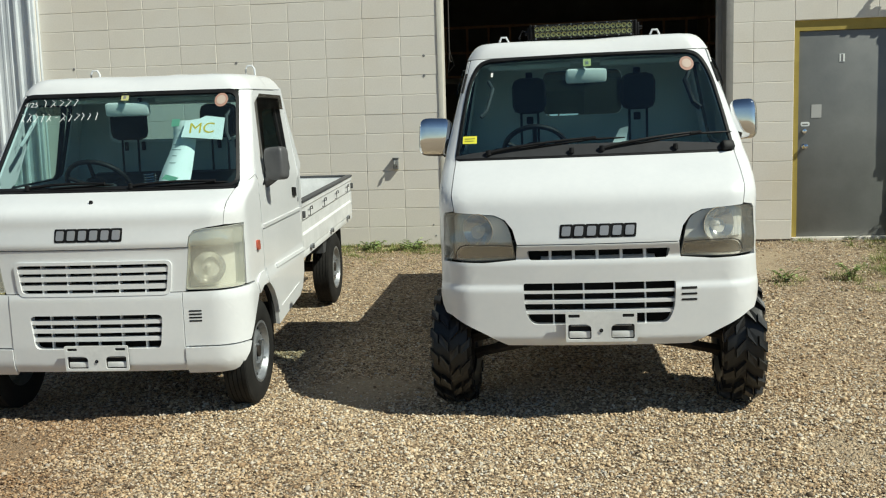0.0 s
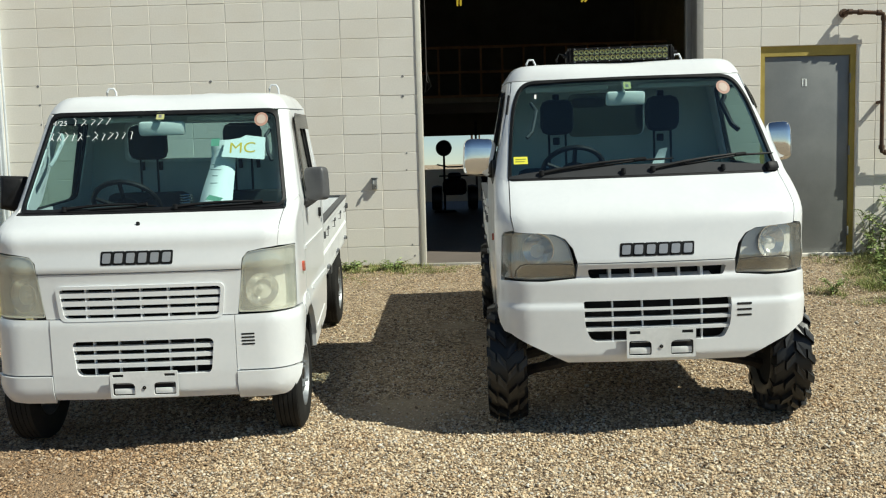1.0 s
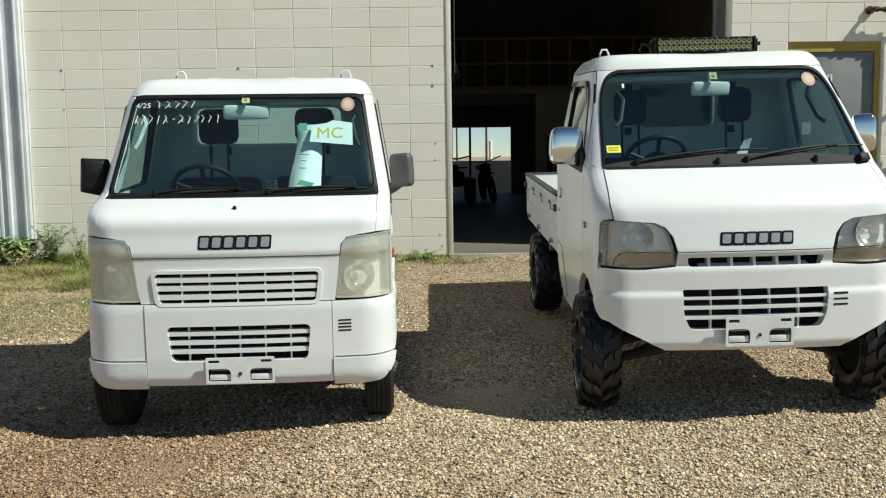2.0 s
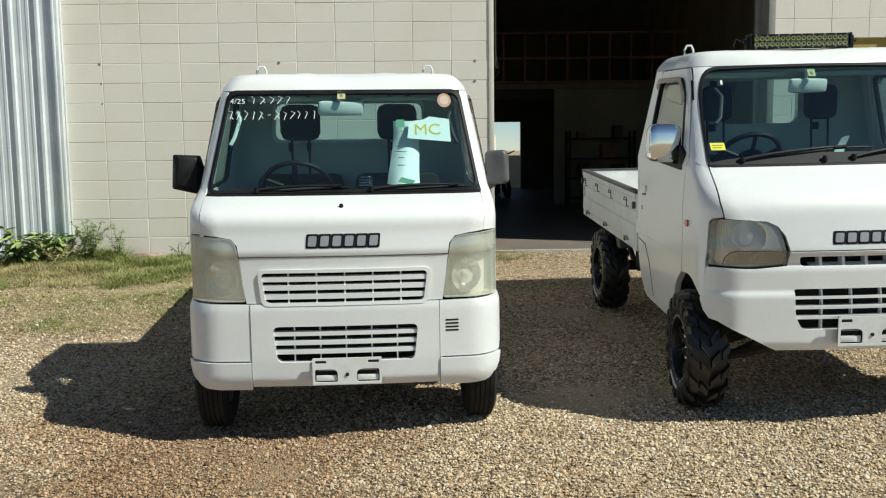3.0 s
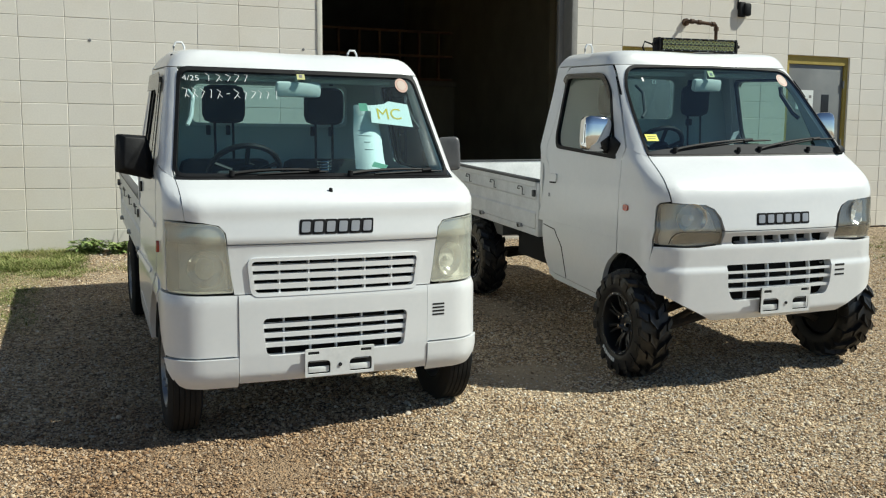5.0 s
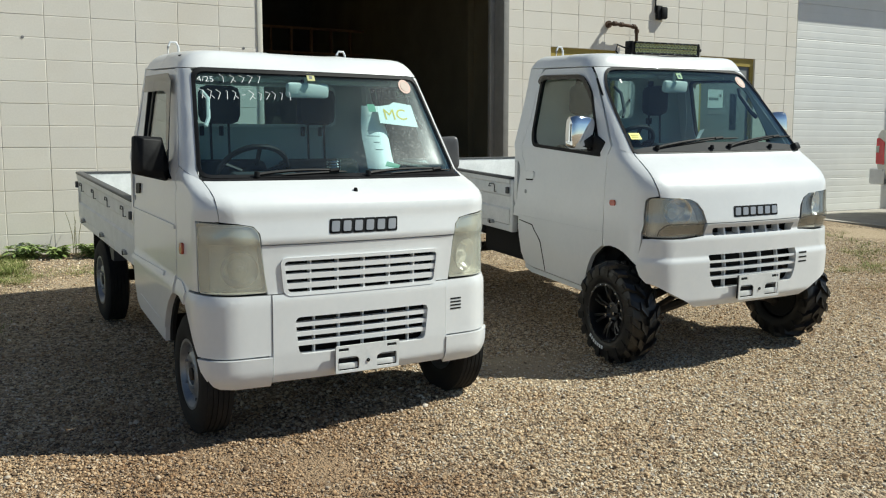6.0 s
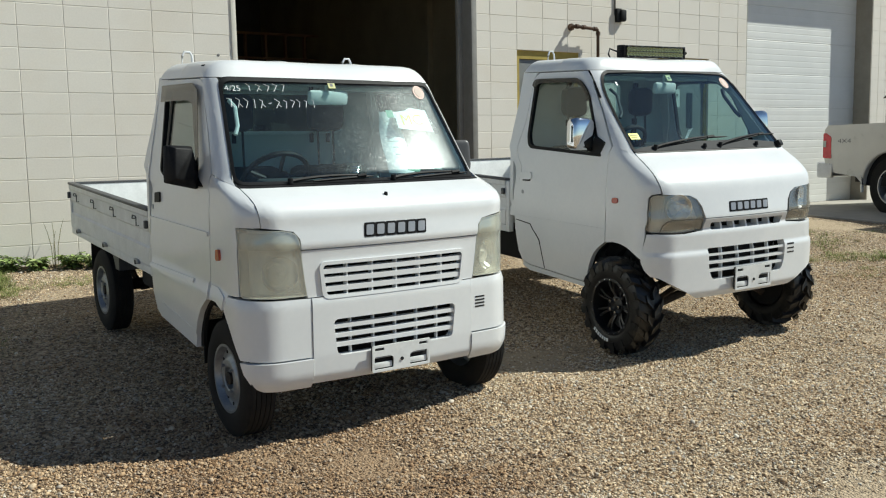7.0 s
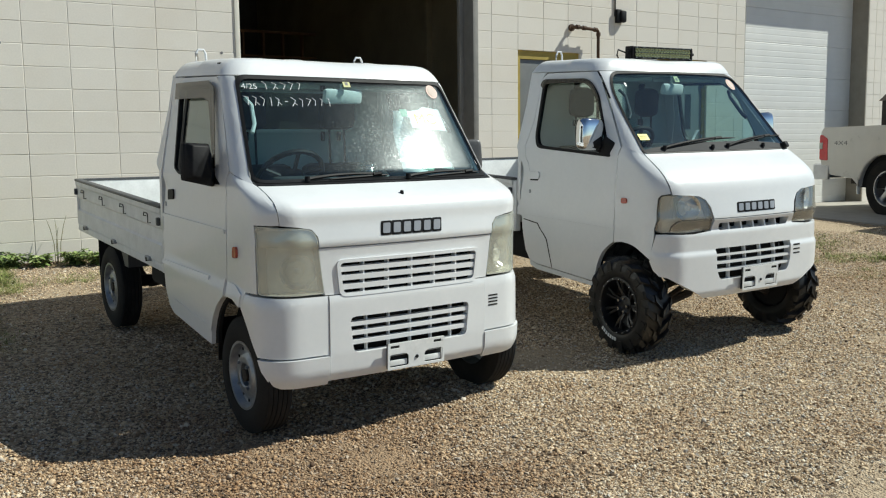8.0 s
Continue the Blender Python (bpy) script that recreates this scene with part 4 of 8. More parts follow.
def cab_interior(parent, yb, zf, zdash, zseat, rest_top, wheel_at, wheel_r, yd, bench=False, zroof=1.6, hw=0.6, rest_w=0.24, rest_x=0.3, mirror_at=(0.02, 0.78, 1.475), mirror_w=0.12):
    """Dash, steering wheel, seats, rear-view mirror and cab floor."""
    part("cab_floor", boxed(-0.66, 0.66, yd, yb, zf, zf + 0.04, 0.004), DASH, parent)
    bm = skin(rounded([(yd, zdash - 0.30), (yd + 0.34, zdash - 0.30), (yd + 0.36, zdash - 0.08), (yd + 0.24, zdash), (yd, zdash + 0.01)], 0.03), [], lambda u, v: Vector((-hw - 0.02, u, v)), lambda u, v: Vector((hw + 0.02, u, v)))
    part("dashboard", bm, DASH, parent, "dark grey moulded dashboard")
    part("instrument_hood", boxed(wheel_at[0] - 0.16, wheel_at[0] + 0.16, yd + 0.12, yd + 0.3, zdash - 0.03, zdash + 0.018, 0.02), DASH, parent)
    # steering wheel, tilted
    m = Matrix.Translation(wheel_at) @ pose(0, 0, 0, -50, 0, 0)
    pts = [m @ Vector((wheel_r * math.cos(2 * math.pi * k / 32), wheel_r * math.sin(2 * math.pi * k / 32), 0)) for k in range(32)]
    sw = part("steering_wheel", tube(bmesh.new(), pts, 0.014, 8, closed=True), BLACK, parent)
    for a in (200, 340, 90 + 180):
        part("wheel_spoke", tube(bmesh.new(), [m @ Vector((0, 0, -0.03)), m @ Vector((wheel_r * math.cos(radians(a)), wheel_r * math.sin(radians(a)), 0))], 0.012, 6), BLACK, sw)
    part("horn_pad", lathe(bmesh.new(), [(0.001, -0.05), (0.07, -0.045), (0.075, -0.015), (0.001, -0.01)], 18, "z"), BLACK, sw).matrix_basis = m
    part("steering_column", tube(bmesh.new(), [m @ Vector((0, 0, -0.04)), m @ Vector((0, 0, -0.35))], 0.03, 8), BLACK, parent)
    for s in (-1, 1):
        x = s * rest_x
        part("seat_base", boxed(x - 0.26, x + 0.26, yb - 0.62, yb - 0.1, zseat - 0.14, zseat, 0.05), SEAT, parent)
        bk = part("seat_back", box(bmesh.new(), x - 0.25, x + 0.25, -0.06, 0.06, 0, rest_top - zseat - 0.40, 0.05, pose(0, yb - 0.2, zseat, -9)), SEAT, parent)
        zz = rest_top
        hd = part("headrest", box(bmesh.new(), x - 0.5 * rest_w, x + 0.5 * rest_w, yb - 0.16, yb - 0.06, zz - 0.21, zz, 0.048), SEAT, bk, "black cloth headrest")
        for d in (-0.05, 0.05):
            part("headrest_post", tube(bmesh.new(), [(x + d, yb - 0.13, zz - 0.46), (x + d, yb - 0.11, zz - 0.2)], 0.007, 6), BLACK, hd)
    mx, my, mz = mirror_at
    rv = part("rear_view_mirror", box(bmesh.new(), -mirror_w, mirror_w, -0.02, 0.02, -0.038, 0.038, 0.018, pose(mx, my, mz, 8, 0, 8)), MIRROR_BACK, parent, "pale grey rear view mirror")
    part("mirror_tag", box(bmesh.new(), -0.020, 0.020, -0.002, 0.002, -0.023, 0.023, 0.0, pose(mx + 0.004, my - 0.03, mz + 0.066, -36)), TAG_Y, rv, "small pale yellow tag above the mirror")
    part("tag_mark", box(bmesh.new(), -0.008, 0.007, -0.003, -0.0022, -0.012, 0.006, 0.0, pose(mx + 0.004, my - 0.03, mz + 0.066, -36)), INK, rv)
    part("mirror_stem", tube(bmesh.new(), [(mx - 0.01, my, mz + 0.03), (mx - 0.01, my + 0.0, mz + 0.09)], 0.008, 6), MIRROR_BACK, rv)
    part("headliner", boxed(-hw, hw, yd + 0.46, yb - 0.02, zroof - 0.01, zroof + 0.01, 0.004), TRIM_IN, parent)
    for s in (-1, 1):
        part("visor", boxed(s * 0.3 - 0.22, s * 0.3 + 0.22, yd + 0.44, yd + 0.6, zroof - 0.045, zroof - 0.02, 0.008), TRIM_IN, parent)


def dome_roof(cab, z0, rise, y_back, y_mid, rib=0.0):
    """Roof pressed in one piece: from the cab's own outline at z0 it curls over, slowly in front and quickly at the sides."""
    bm = bmesh.new()
    u1 = cab.side(y_back, z0)[0]
    us = np.linspace(-u1, u1, 97)
    rim = [cab.at(float(u), z0, -0.002) for u in us]
    n_back = 16
    rim += [rim[-1].lerp(rim[0], k / n_back) for k in range(1, n_back)]
    mid = Vector((0, y_mid, 0))
    rings = []
    for w in (0.0, 0.015, 0.035, 0.06, 0.09, 0.13, 0.18, 0.24, 0.32, 0.42, 0.54, 0.68, 0.84):
        ring = []
        for q in rim:
            d = Vector((q.x, q.y - y_mid, 0)).normalized()
            front = max(0.0, -d.y) ** 2
            edge = 0.13 + 0.24 * front + (0.0 if d.y < 0 else 0.05)
            f = 1 - (1 - min(1.0, w / edge)) ** (2.1 + 0.5 * (1 - front))
            p = q.lerp(Vector((mid.x, mid.y, q.z)), w)
            z = z0 + (rise - 0.012) * f + 0.012 * w
            if rib and w > 0.25:
                z += rib * max(0.0, math.cos(p.x * 2 * math.pi / 0.21)) * min(1.0, (w - 0.25) / 0.1) * (0.0 if front > 0.75 else 1.0)
            ring.append(bm.verts.new((p.x, p.y, z)))
        rings.append(ring)
    top = bm.verts.new((0, y_mid, z0 + rise))
    n = len(rim)
    for a, b in zip(rings, rings[1:]):
        for k in range(n):
            bm.faces.new((a[k], a[(k + 1) % n], b[(k + 1) % n], b[k]))
    for k in range(n):
        bm.faces.new((rings[-1][k], rings[-1][(k + 1) % n], top))
    low = [bm.verts.new(q.lerp(Vector((0, y_mid, q.z)), 0.02) - Vector((0, 0, 0.006))) for q in rim]
    for k in range(n):
        bm.faces.new((low[k], low[(k + 1) % n], rings[0][(k + 1) % n], rings[0][k]))
    under = bm.verts.new((0, y_mid, z0 + 0.02))
    for k in range(n):
        bm.faces.new((low[(k + 1) % n], low[k], under))
    return bm


def lamp_unit(cab, parent, outline, mirror, lens, clear=False, bulb=None, depth=0.055, turn=24):
    """Headlamp: housing, silver reflector bowl and a lens on the cab's own surface."""
    f = -1 if mirror else 1
    us, vs = [p[0] for p in outline], [p[1] for p in outline]
    cx, cz = sum(us) / len(us), sum(vs) / len(vs)
    k = 0.996 if clear else 0.98
    small = [(cx + (u - cx) * k, cz + (v - cz) * (k - 0.004)) for u, v in outline]
    lp = part("headlight", cab.panel(outline, (), depth + 0.01, -depth, mirror), LAMP_GREY if clear else MIRROR_BACK, parent, "clear headlamp with silver bowl" if clear else "headlamp with yellowed hazy lens")
    part("lamp_rim", cab.panel(outline, [small], depth, 0.001, mirror), GREY_PL if clear else LENS_OLD, lp)
    part("lens", cab.panel(small, (), 0.004, 0.003, mirror), lens, lp).visible_shadow = False
    u, v, r = bulb
    if clear:
        for q in range(7):
            x = u + 0.085 + q * 0.012
            part("lamp_flute", cab.panel([(x - 0.004, v - 0.055), (x + 0.004, v - 0.055), (x + 0.004, v + 0.06), (x - 0.004, v + 0.06)], (), depth - 0.004, -depth + 0.012, mirror), LAMP_GREY, lp)
    m = Matrix.Translation(cab.at(f * u, v, 0.012 if clear else 0.024)) @ pose(0, 0, 0, 0, 0, f * turn)
    dish = [(r * (1 - k / 8), 0.05 * (1 - (1 - k / 8) ** 2)) for k in range(8)]
    part("reflector_bowl", lathe(bmesh.new(), dish + [(0.0009, 0.052), (0.001, 0.06)] + [(q * 1.0, d + 0.006) for q, d in reversed(dish[1:])] + [(r * 1.04, 0.0)], 28, "y"), BOWL, lp).matrix_basis = m
    part("bulb", lathe(bmesh.new(), [(0.001, 0.006), (0.013, 0.01), (0.015, 0.055), (0.001, 0.055)], 12, "y"), REFLECT, lp).matrix_basis = m
    return lp


def hull_mirror(parent, m, foot, mat_, label, side):
    """Angular door mirror: the head runs down to its foot on the door in one shape."""
    bm = bmesh.new()
    pts = [m @ Vector((x, y, z)) for x, y, z in ((-0.07, 0.03, -0.085), (0.07, 0.03, -0.085), (-0.07, 0.03, 0.085), (0.07, 0.03, 0.085), (-0.05, -0.045, -0.07), (0.05, -0.045, -0.07), (-0.045, -0.04, 0.075), (0.045, -0.04, 0.075), (-0.066, 0.0, -0.088), (0.066, 0.0, -0.088), (-0.066, 0.0, 0.09), (0.066, 0.0, 0.09))]
    pts += [Vector(foot) + Vector(d) for d in ((0, -0.035, 0.045), (0, 0.03, 0.04), (0, -0.04, -0.05), (0, 0.03, -0.05), (-side * 0.03, 0, 0), (-side * 0.03, 0, -0.04))]
    for q in pts:
        bm.verts.new(q)
    bmesh.ops.convex_hull(bm, input=bm.verts[:])
    loose = [v for v in bm.verts if not v.link_faces]
    bmesh.ops.delete(bm, geom=loose, context="VERTS")
    bmesh.ops.bevel(bm, geom=bm.edges[:], offset=0.006, segments=2, affect="EDGES", profile=0.5)
    ob = part("door_mirror", bm, mat_, parent, label)
    part("mirror_glass", box(bmesh.new(), -0.06, 0.06, 0.031, 0.034, -0.074, 0.074, 0.0, m), CHROME, ob)
    return ob
def truck_a(m):
    """The standard-height mini truck."""
    t = thing("mini_truck", m, "white standard-height mini truck with hazed lamps and paper behind the glass", "truck")
    cab = Cab([(0.20, 0.045), (0.235, 0.016), (0.27, -0.001), (0.36, -0.003), (0.60, 0.004), (0.618, 0.007), (0.63, 0.010), (0.845, 0.014), (0.862, 0.004), (0.90, 0.0105), (0.945, 0.0185), (0.962, 0.0220), (0.985, 0.0215), (1.006, 0.0205), (1.022, 0.0245), (1.038, 0.038), (1.055, 0.058), (1.076, 0.092), (1.10, 0.195), (1.115, 0.28), (1.605, 0.645), (1.66, 0.71)],
              [(0.2, 0.735), (0.30, 0.748), (0.60, 0.746), (0.64, 0.732), (1.0, 0.730), (1.10, 0.727), (1.6, 0.645), (1.7, 0.62)], [(0.2, 0.17), (0.9, 0.19), (1.1, 0.15), (1.6, 0.10)], 0.022)
    F, S = cab.front, cab.side
    arch = [(0.66, 0.30), (0.655, 0.37), (0.627, 0.445), (0.58, 0.51), (0.52, 0.557), (0.45, 0.58), (0.38, 0.58), (0.31, 0.555), (0.25, 0.515), (0.19, 0.455), (0.13, 0.36), (0.105, 0.30), (0.10, 0.235)]
    low = rounded([(-0.320, 0.352), (0.320, 0.352), (0.338, 0.522), (-0.338, 0.522)], 0.03)
    bumper = part("bumper", cab.panel([(-0.438, 0.235), (0.438, 0.235), (0.438, 0.628), (-0.438, 0.628)], [low], 0.035, 0.006, dv=0.010), PAINT, t, "white moulded bumper with lower grille")
    for mir in (False, True):
        up = [F(0.442, 0.36), F(0.442, 0.628), F(0.60, 0.63), S(0.14, 0.63), S(0.255, 0.625), S(0.29, 0.556)] + [S(y, z) for y, z in soft(arch[8:11])]
        part("bumper_corner", cab.panel(up, (), 0.03, 0.002, mir), PAINT, bumper)
        lowc = [F(0.442, 0.222), F(0.442, 0.352), S(0.075, 0.352), S(0.124, 0.352), S(0.106, 0.30), S(0.088, 0.245), S(0.07, 0.226), S(0.05, 0.222)]
        part("bumper_lip", cab.panel(lowc, (), 0.03, 0.012, mir), PAINT, bumper)
    for x in (-0.44, 0.44):
        part("seam_backing", cab.panel([(x - 0.012, 0.226), (x + 0.012, 0.226), (x + 0.012, 0.626), (x - 0.012, 0.626)], (), 0.03, -0.006), PAINT, bumper)
    slats(bumper, cab, 0, 0, [(0.486, 0.0098, -0.336, 0.336), (0.443, 0.0098, -0.333, 0.333), (0.400, 0.0098, -0.328, 0.328)], 0.025, PAINT, "lower_slat", [-0.24, -0.12, 0.0, 0.12, 0.24], 0.352, 0.522)
    # Black sheet paints in the shade of the hollow behind the slats.
    part("grille_shade", cab.panel([(-0.36, 0.33), (0.36, 0.33), (0.36, 0.54), (-0.36, 0.54)], (), 0.11, -0.095), DARK, bumper)
    plate_bracket(t, -0.158, 0.164, 0.250, 0.377, -0.036)
    # slotted corner vent
    for k in range(4):
        z = 0.481 + k * 0.0165
        part("vent_slot", cab.panel(rounded([(0.468, z), (0.530, z), (0.530, z + 0.0075), (0.468, z + 0.0075)], 0.002, 2), (), 0.002, 0.0035), DARK, bumper)
    # grille panel between the lamps
    frame_o = rounded([(-0.385, 0.618), (0.385, 0.618), (0.402, 0.79), (-0.402, 0.79)], 0.035)
    frame_i = rounded([(-0.366, 0.634), (0.366, 0.634), (0.384, 0.774), (-0.384, 0.774)], 0.022)
    gp = [F(-0.455, 0.632), F(0.455, 0.632), F(0.468, 0.72), F(0.482, 0.845), F(-0.482, 0.845), F(-0.468, 0.72)]
    grille = part("grille_panel", cab.panel(gp, [frame_i], 0.03, 0.0), PAINT, t, "white grille panel with three slats")
    part("grille_frame", cab.panel(frame_o, [frame_i], 0.01, 0.009), PAINT, grille)
    slats(grille, cab, 0, 0, [(0.744, 0.0115, -0.380, 0.380), (0.704, 0.0115, -0.376, 0.376), (0.662, 0.0115, -0.372, 0.372)], 0.025, PAINT, "grille_slat", [-0.26, -0.13, 0.0, 0.13, 0.26], 0.634, 0.774, -0.003, 0.004)
    part("grille_shade", cab.panel([(-0.40, 0.60), (0.40, 0.60), (0.40, 0.80), (-0.40, 0.80)], (), 0.1, -0.085), DARK, grille)
    # hood
    hood_o = [F(-0.482, 0.852), F(0.482, 0.852), F(0.488, 0.90), F(0.515, 0.932), F(0.58, 0.945), F(0.650, 0.952), F(0.658, 1.02), F(0.662, 1.108), F(-0.662, 1.108), F(-0.658, 1.02), F(-0.650, 0.952), F(-0.58, 0.945), F(-0.515, 0.932), F(-0.488, 0.90)]
    hood = part("hood", cab.panel(hood_o, (), 0.02, 0.002, dv=0.012), PAINT, t, "white front lid with washer nozzle")
    part("washer_nozzle", lathe(bmesh.new(), [(0.001, -0.01), (0.011, -0.01), (0.008, 0.008), (0.001, 0.01)], 10, "z", centre=cab.at(-0.010, 1.068, -0.006)), BLACK, hood)
    part("hood_gap", cab.panel([F(-0.48, 0.84), F(0.48, 0.84), F(0.49, 0.90), F(0.52, 0.935), F(0.66, 0.942), F(0.66, 0.96), F(-0.66, 0.96), F(-0.66, 0.942), F(-0.52, 0.935), F(-0.49, 0.90)], (), 0.03, -0.02), DARK, hood)
    badge(cab, -0.172, 0.166, 0.892, 0.948, hood)
    # lamps
    for mir in (True, False):
        o = [F(0.458, 0.640), F(0.474, 0.76), F(0.488, 0.868), F(0.494, 0.900), F(0.505, 0.919), F(0.524, 0.931), F(0.56, 0.938), F(0.6, 0.941), S(0.14, 0.946), S(0.172, 0.94), S(0.160, 0.80), S(0.150, 0.648), S(0.14, 0.638)]
        lp = lamp_unit(cab, t, rounded(o, 0.012, 2), mir, LENS, False, (0.575, 0.742, 0.078))
        f = -1 if mir else 1
        tz = [F(0.497, 0.898), F(0.508, 0.914), F(0.526, 0.924), F(0.6, 0.93), S(0.138, 0.93), S(0.162, 0.922), S(0.156, 0.852), F(0.49, 0.852)]
        part("turn_lens", cab.panel(tz, (), 0.01, -0.006, mir), TURN_LENS, lp, "yellowed upper lamp band")
        # fender
        fo = [S(0.160, 0.64), S(0.170, 0.80), S(0.180, 0.948), F(0.653, 0.953), F(0.661, 1.02), F(0.665, 1.108), F(0.676, 1.125), S(0.468, 1.158)] + edge_pts(S, 0.484, 1.12, 0.484, 0.575, 14) + [S(0.484, 0.572)] + [S(y, z) for y, z in soft(arch[5:8])] + [S(0.295, 0.558), S(0.262, 0.633)]
        fd = part("fender", cab.panel(fo, (), 0.02, 0.0, mir), PAINT, t)
        # raised flare round the wheel arch, half on the fender and half on the door
        ring = lambda a, b, k: [S(0.385 + (y - 0.385) * k, 0.30 + (z - 0.30) * k) for y, z in arch[a:b]]
        part("arch_flare", cab.panel(ring(5, 8, 1.0) + ring(5, 8, 1.24)[::-1], (), 0.004, 0.006, mir), PAINT, fd)
        # Near-black tube lays shade along the inner edge of the arch.
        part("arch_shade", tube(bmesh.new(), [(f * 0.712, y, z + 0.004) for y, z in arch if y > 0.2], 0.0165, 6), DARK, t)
        part("side_marker", cab.panel(rounded([S(0.35, 0.775), S(0.395, 0.772), S(0.39, 0.825), S(0.352, 0.828)], 0.015, 3), (), 0.005, 0.012, mir), AMBER, fd, "orange side marker")
        # door
        do = [S(0.490, 0.572)] + edge_pts(S, 0.490, 0.575, 0.490, 1.12, 14) + [S(0.476, 1.16), S(0.60, 1.36), S(0.755, 1.585), S(0.80, 1.604), S(1.27, 1.604), S(1.325, 1.585), S(1.355, 1.35), S(1.395, 1.08), S(1.410, 0.85), S(1.395, 0.62), S(1.35, 0.46), S(1.29, 0.375), S(1.22, 0.345), S(0.665, 0.300)] + [S(y, z) for y, z in soft(arch[1:5])]
        win = rounded([S(0.565, 1.10), S(1.165, 1.11), S(1.295, 1.552), S(0.855, 1.558)], 0.03)
        dr = part("door", cab.panel(do, [win], 0.03, 0.001, mir), PAINT, t, "white cab door with dark window visor")
        cu, cv = sum(p[0] for p in win) / len(win), sum(p[1] for p in win) / len(win)
        part("window_seal", cab.panel([(cu + (u - cu) * 1.03, cv + (v - cv) * 1.025) for u, v in win], [[(cu + (u - cu) * 0.965, cv + (v - cv) * 0.96) for u, v in win]], 0.02, 0.004, mir), BLACK, dr)
        g = part("window_glass", cab.panel(win, (), 0.012, -0.008, mir), SIDE_GLASS, dr)
        part("division_bar", cab.panel([S(1.10, 1.11), S(1.135, 1.11), S(1.215, 1.55), S(1.18, 1.55)], (), 0.02, -0.002, mir), BLACK, dr)
        vis = [S(0.60, 1.17), S(0.63, 1.17), S(0.80, 1.48), S(0.88, 1.50), S(1.30, 1.49), S(1.315, 1.575), S(0.84, 1.585), S(0.755, 1.55)]
        v = part("visor_strip", cab.panel(vis, (), -0.018, 0.022, mir), SMOKE, dr, "smoky acrylic window visor")
        part("door_handle", cab.panel(rounded([S(1.215, 0.965), S(1.30, 0.955), S(1.295, 1.01), S(1.215, 1.02)], 0.012, 3), (), 0.005, 0.01, mir), BLACK, dr)
        part("keyhole", cab.panel(rounded([S(1.345, 0.915), S(1.365, 0.915), S(1.365, 0.94), S(1.345, 0.94)], 0.006, 2), (), 0.002, 0.004, mir), STEEL, dr)
        part("swage_line", cab.panel([S(0.50, 0.870), S(1.40, 0.855), S(1.40, 0.872), S(0.50, 0.889)], (), 0.002, 0.009, mir), PAINT, dr)
        part("sill_line", cab.panel([S(0.67, 0.375), S(1.2, 0.42), S(1.2, 0.428), S(0.67, 0.384)], (), 0.002, 0.0045, mir), PAINT, dr)
        part("arch_flare", cab.panel([S(0.495, 0.572)] + ring(1, 5, 1.0)[::-1] + ring(1, 5, 1.24) + [S(0.495, 0.655)], (), 0.004, 0.007, mir), PAINT, dr)
        part("swage_line", cab.panel([S(0.70, 0.618), S(1.39, 0.600), S(1.39, 0.617), S(0.70, 0.637)], (), 0.002, 0.009, mir), PAINT, dr)
        # pillar
        po = [F(0.671, 1.118), F(0.637, 1.35), F(0.598, 1.60), F(0.60, 1.607), S(0.80, 1.607), S(0.762, 1.594), S(0.595, 1.365), S(0.466, 1.165)]
        part("pillar", cab.panel(po, (), 0.03, 0.001, mir), PAINT, t)
        rear = [S(1.41, 1.607), S(1.28, 1.607), S(1.331, 1.585), S(1.361, 1.35), S(1.401, 1.08), S(1.416, 0.85), S(1.410, 0.72), S(1.428, 0.72), S(1.432, 1.08)]
        part("rear_corner", cab.panel(rear, (), 0.03, 0.0, mir), PAINT, t)
        part("roof_seal", cab.panel([S(0.70, 1.585), S(1.42, 1.585), S(1.42, 1.62), S(0.72, 1.62)], (), 0.01, -0.012, mir), BLACK, t)
        # gaps behind panel joints and the inner arch
        part("wheel_well", cab.panel([S(y, z) for y, z in arch] + [S(0.07, 0.235), S(0.07, 0.62), S(0.24, 0.62), S(0.45, 0.66), S(0.70, 0.60), S(0.73, 0.30)], (), 0.05, -0.035, mir), DARK, t)
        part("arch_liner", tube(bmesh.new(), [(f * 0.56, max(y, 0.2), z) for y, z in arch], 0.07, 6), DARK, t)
        # mirror on its stalk
        if mir:
            mm = Matrix.Translation((-0.818, 0.62, 1.20)) @ pose(0, 0, 0, -4, 4, 14)
            hull_mirror(dr, mm, (-0.738, 0.66, 1.13), BLACK, "black angular door mirror", f)
        else:
            mm = Matrix.Translation((0.795, 0.63, 1.205)) @ pose(0, 0, 0, -4, -4, -20)
            mr = part("door_mirror", pillow(bmesh.new(), 0.06, 0.042, 0.09, mm, 0.36), MIRROR_LIT, dr, "grey door mirror, lighter for its sunlit side")
            part("mirror_glass", box(bmesh.new(), -0.045, 0.045, 0.040, 0.043, -0.074, 0.074, 0.0, mm), CHROME, mr)
            part("mirror_arm", tube(bmesh.new(), [mm @ Vector((-0.02, 0.0, -0.065)), (0.76, 0.63, 1.12), (0.72, 0.64, 1.10)], [0.03, 0.026, 0.03], 8), MIRROR_LIT, mr)
    # windscreen
    wo = rounded([F(-0.667, 1.118), F(0.667, 1.118), F(0.598, 1.612), F(-0.598, 1.612)], 0.05)
    wi = rounded([F(-0.653, 1.130), F(0.653, 1.130), F(0.585, 1.593), F(-0.585, 1.593)], 0.045)
    part("windscreen_seal", cab.panel(wo, [wi], 0.012, 0.004), BLACK, t)
    ws = part("windscreen", cab.panel(wo, (), 0.006, 0.0), GLASS_A, t, "dusty tinted windscreen with marker writing")
    ws.visible_shadow = False
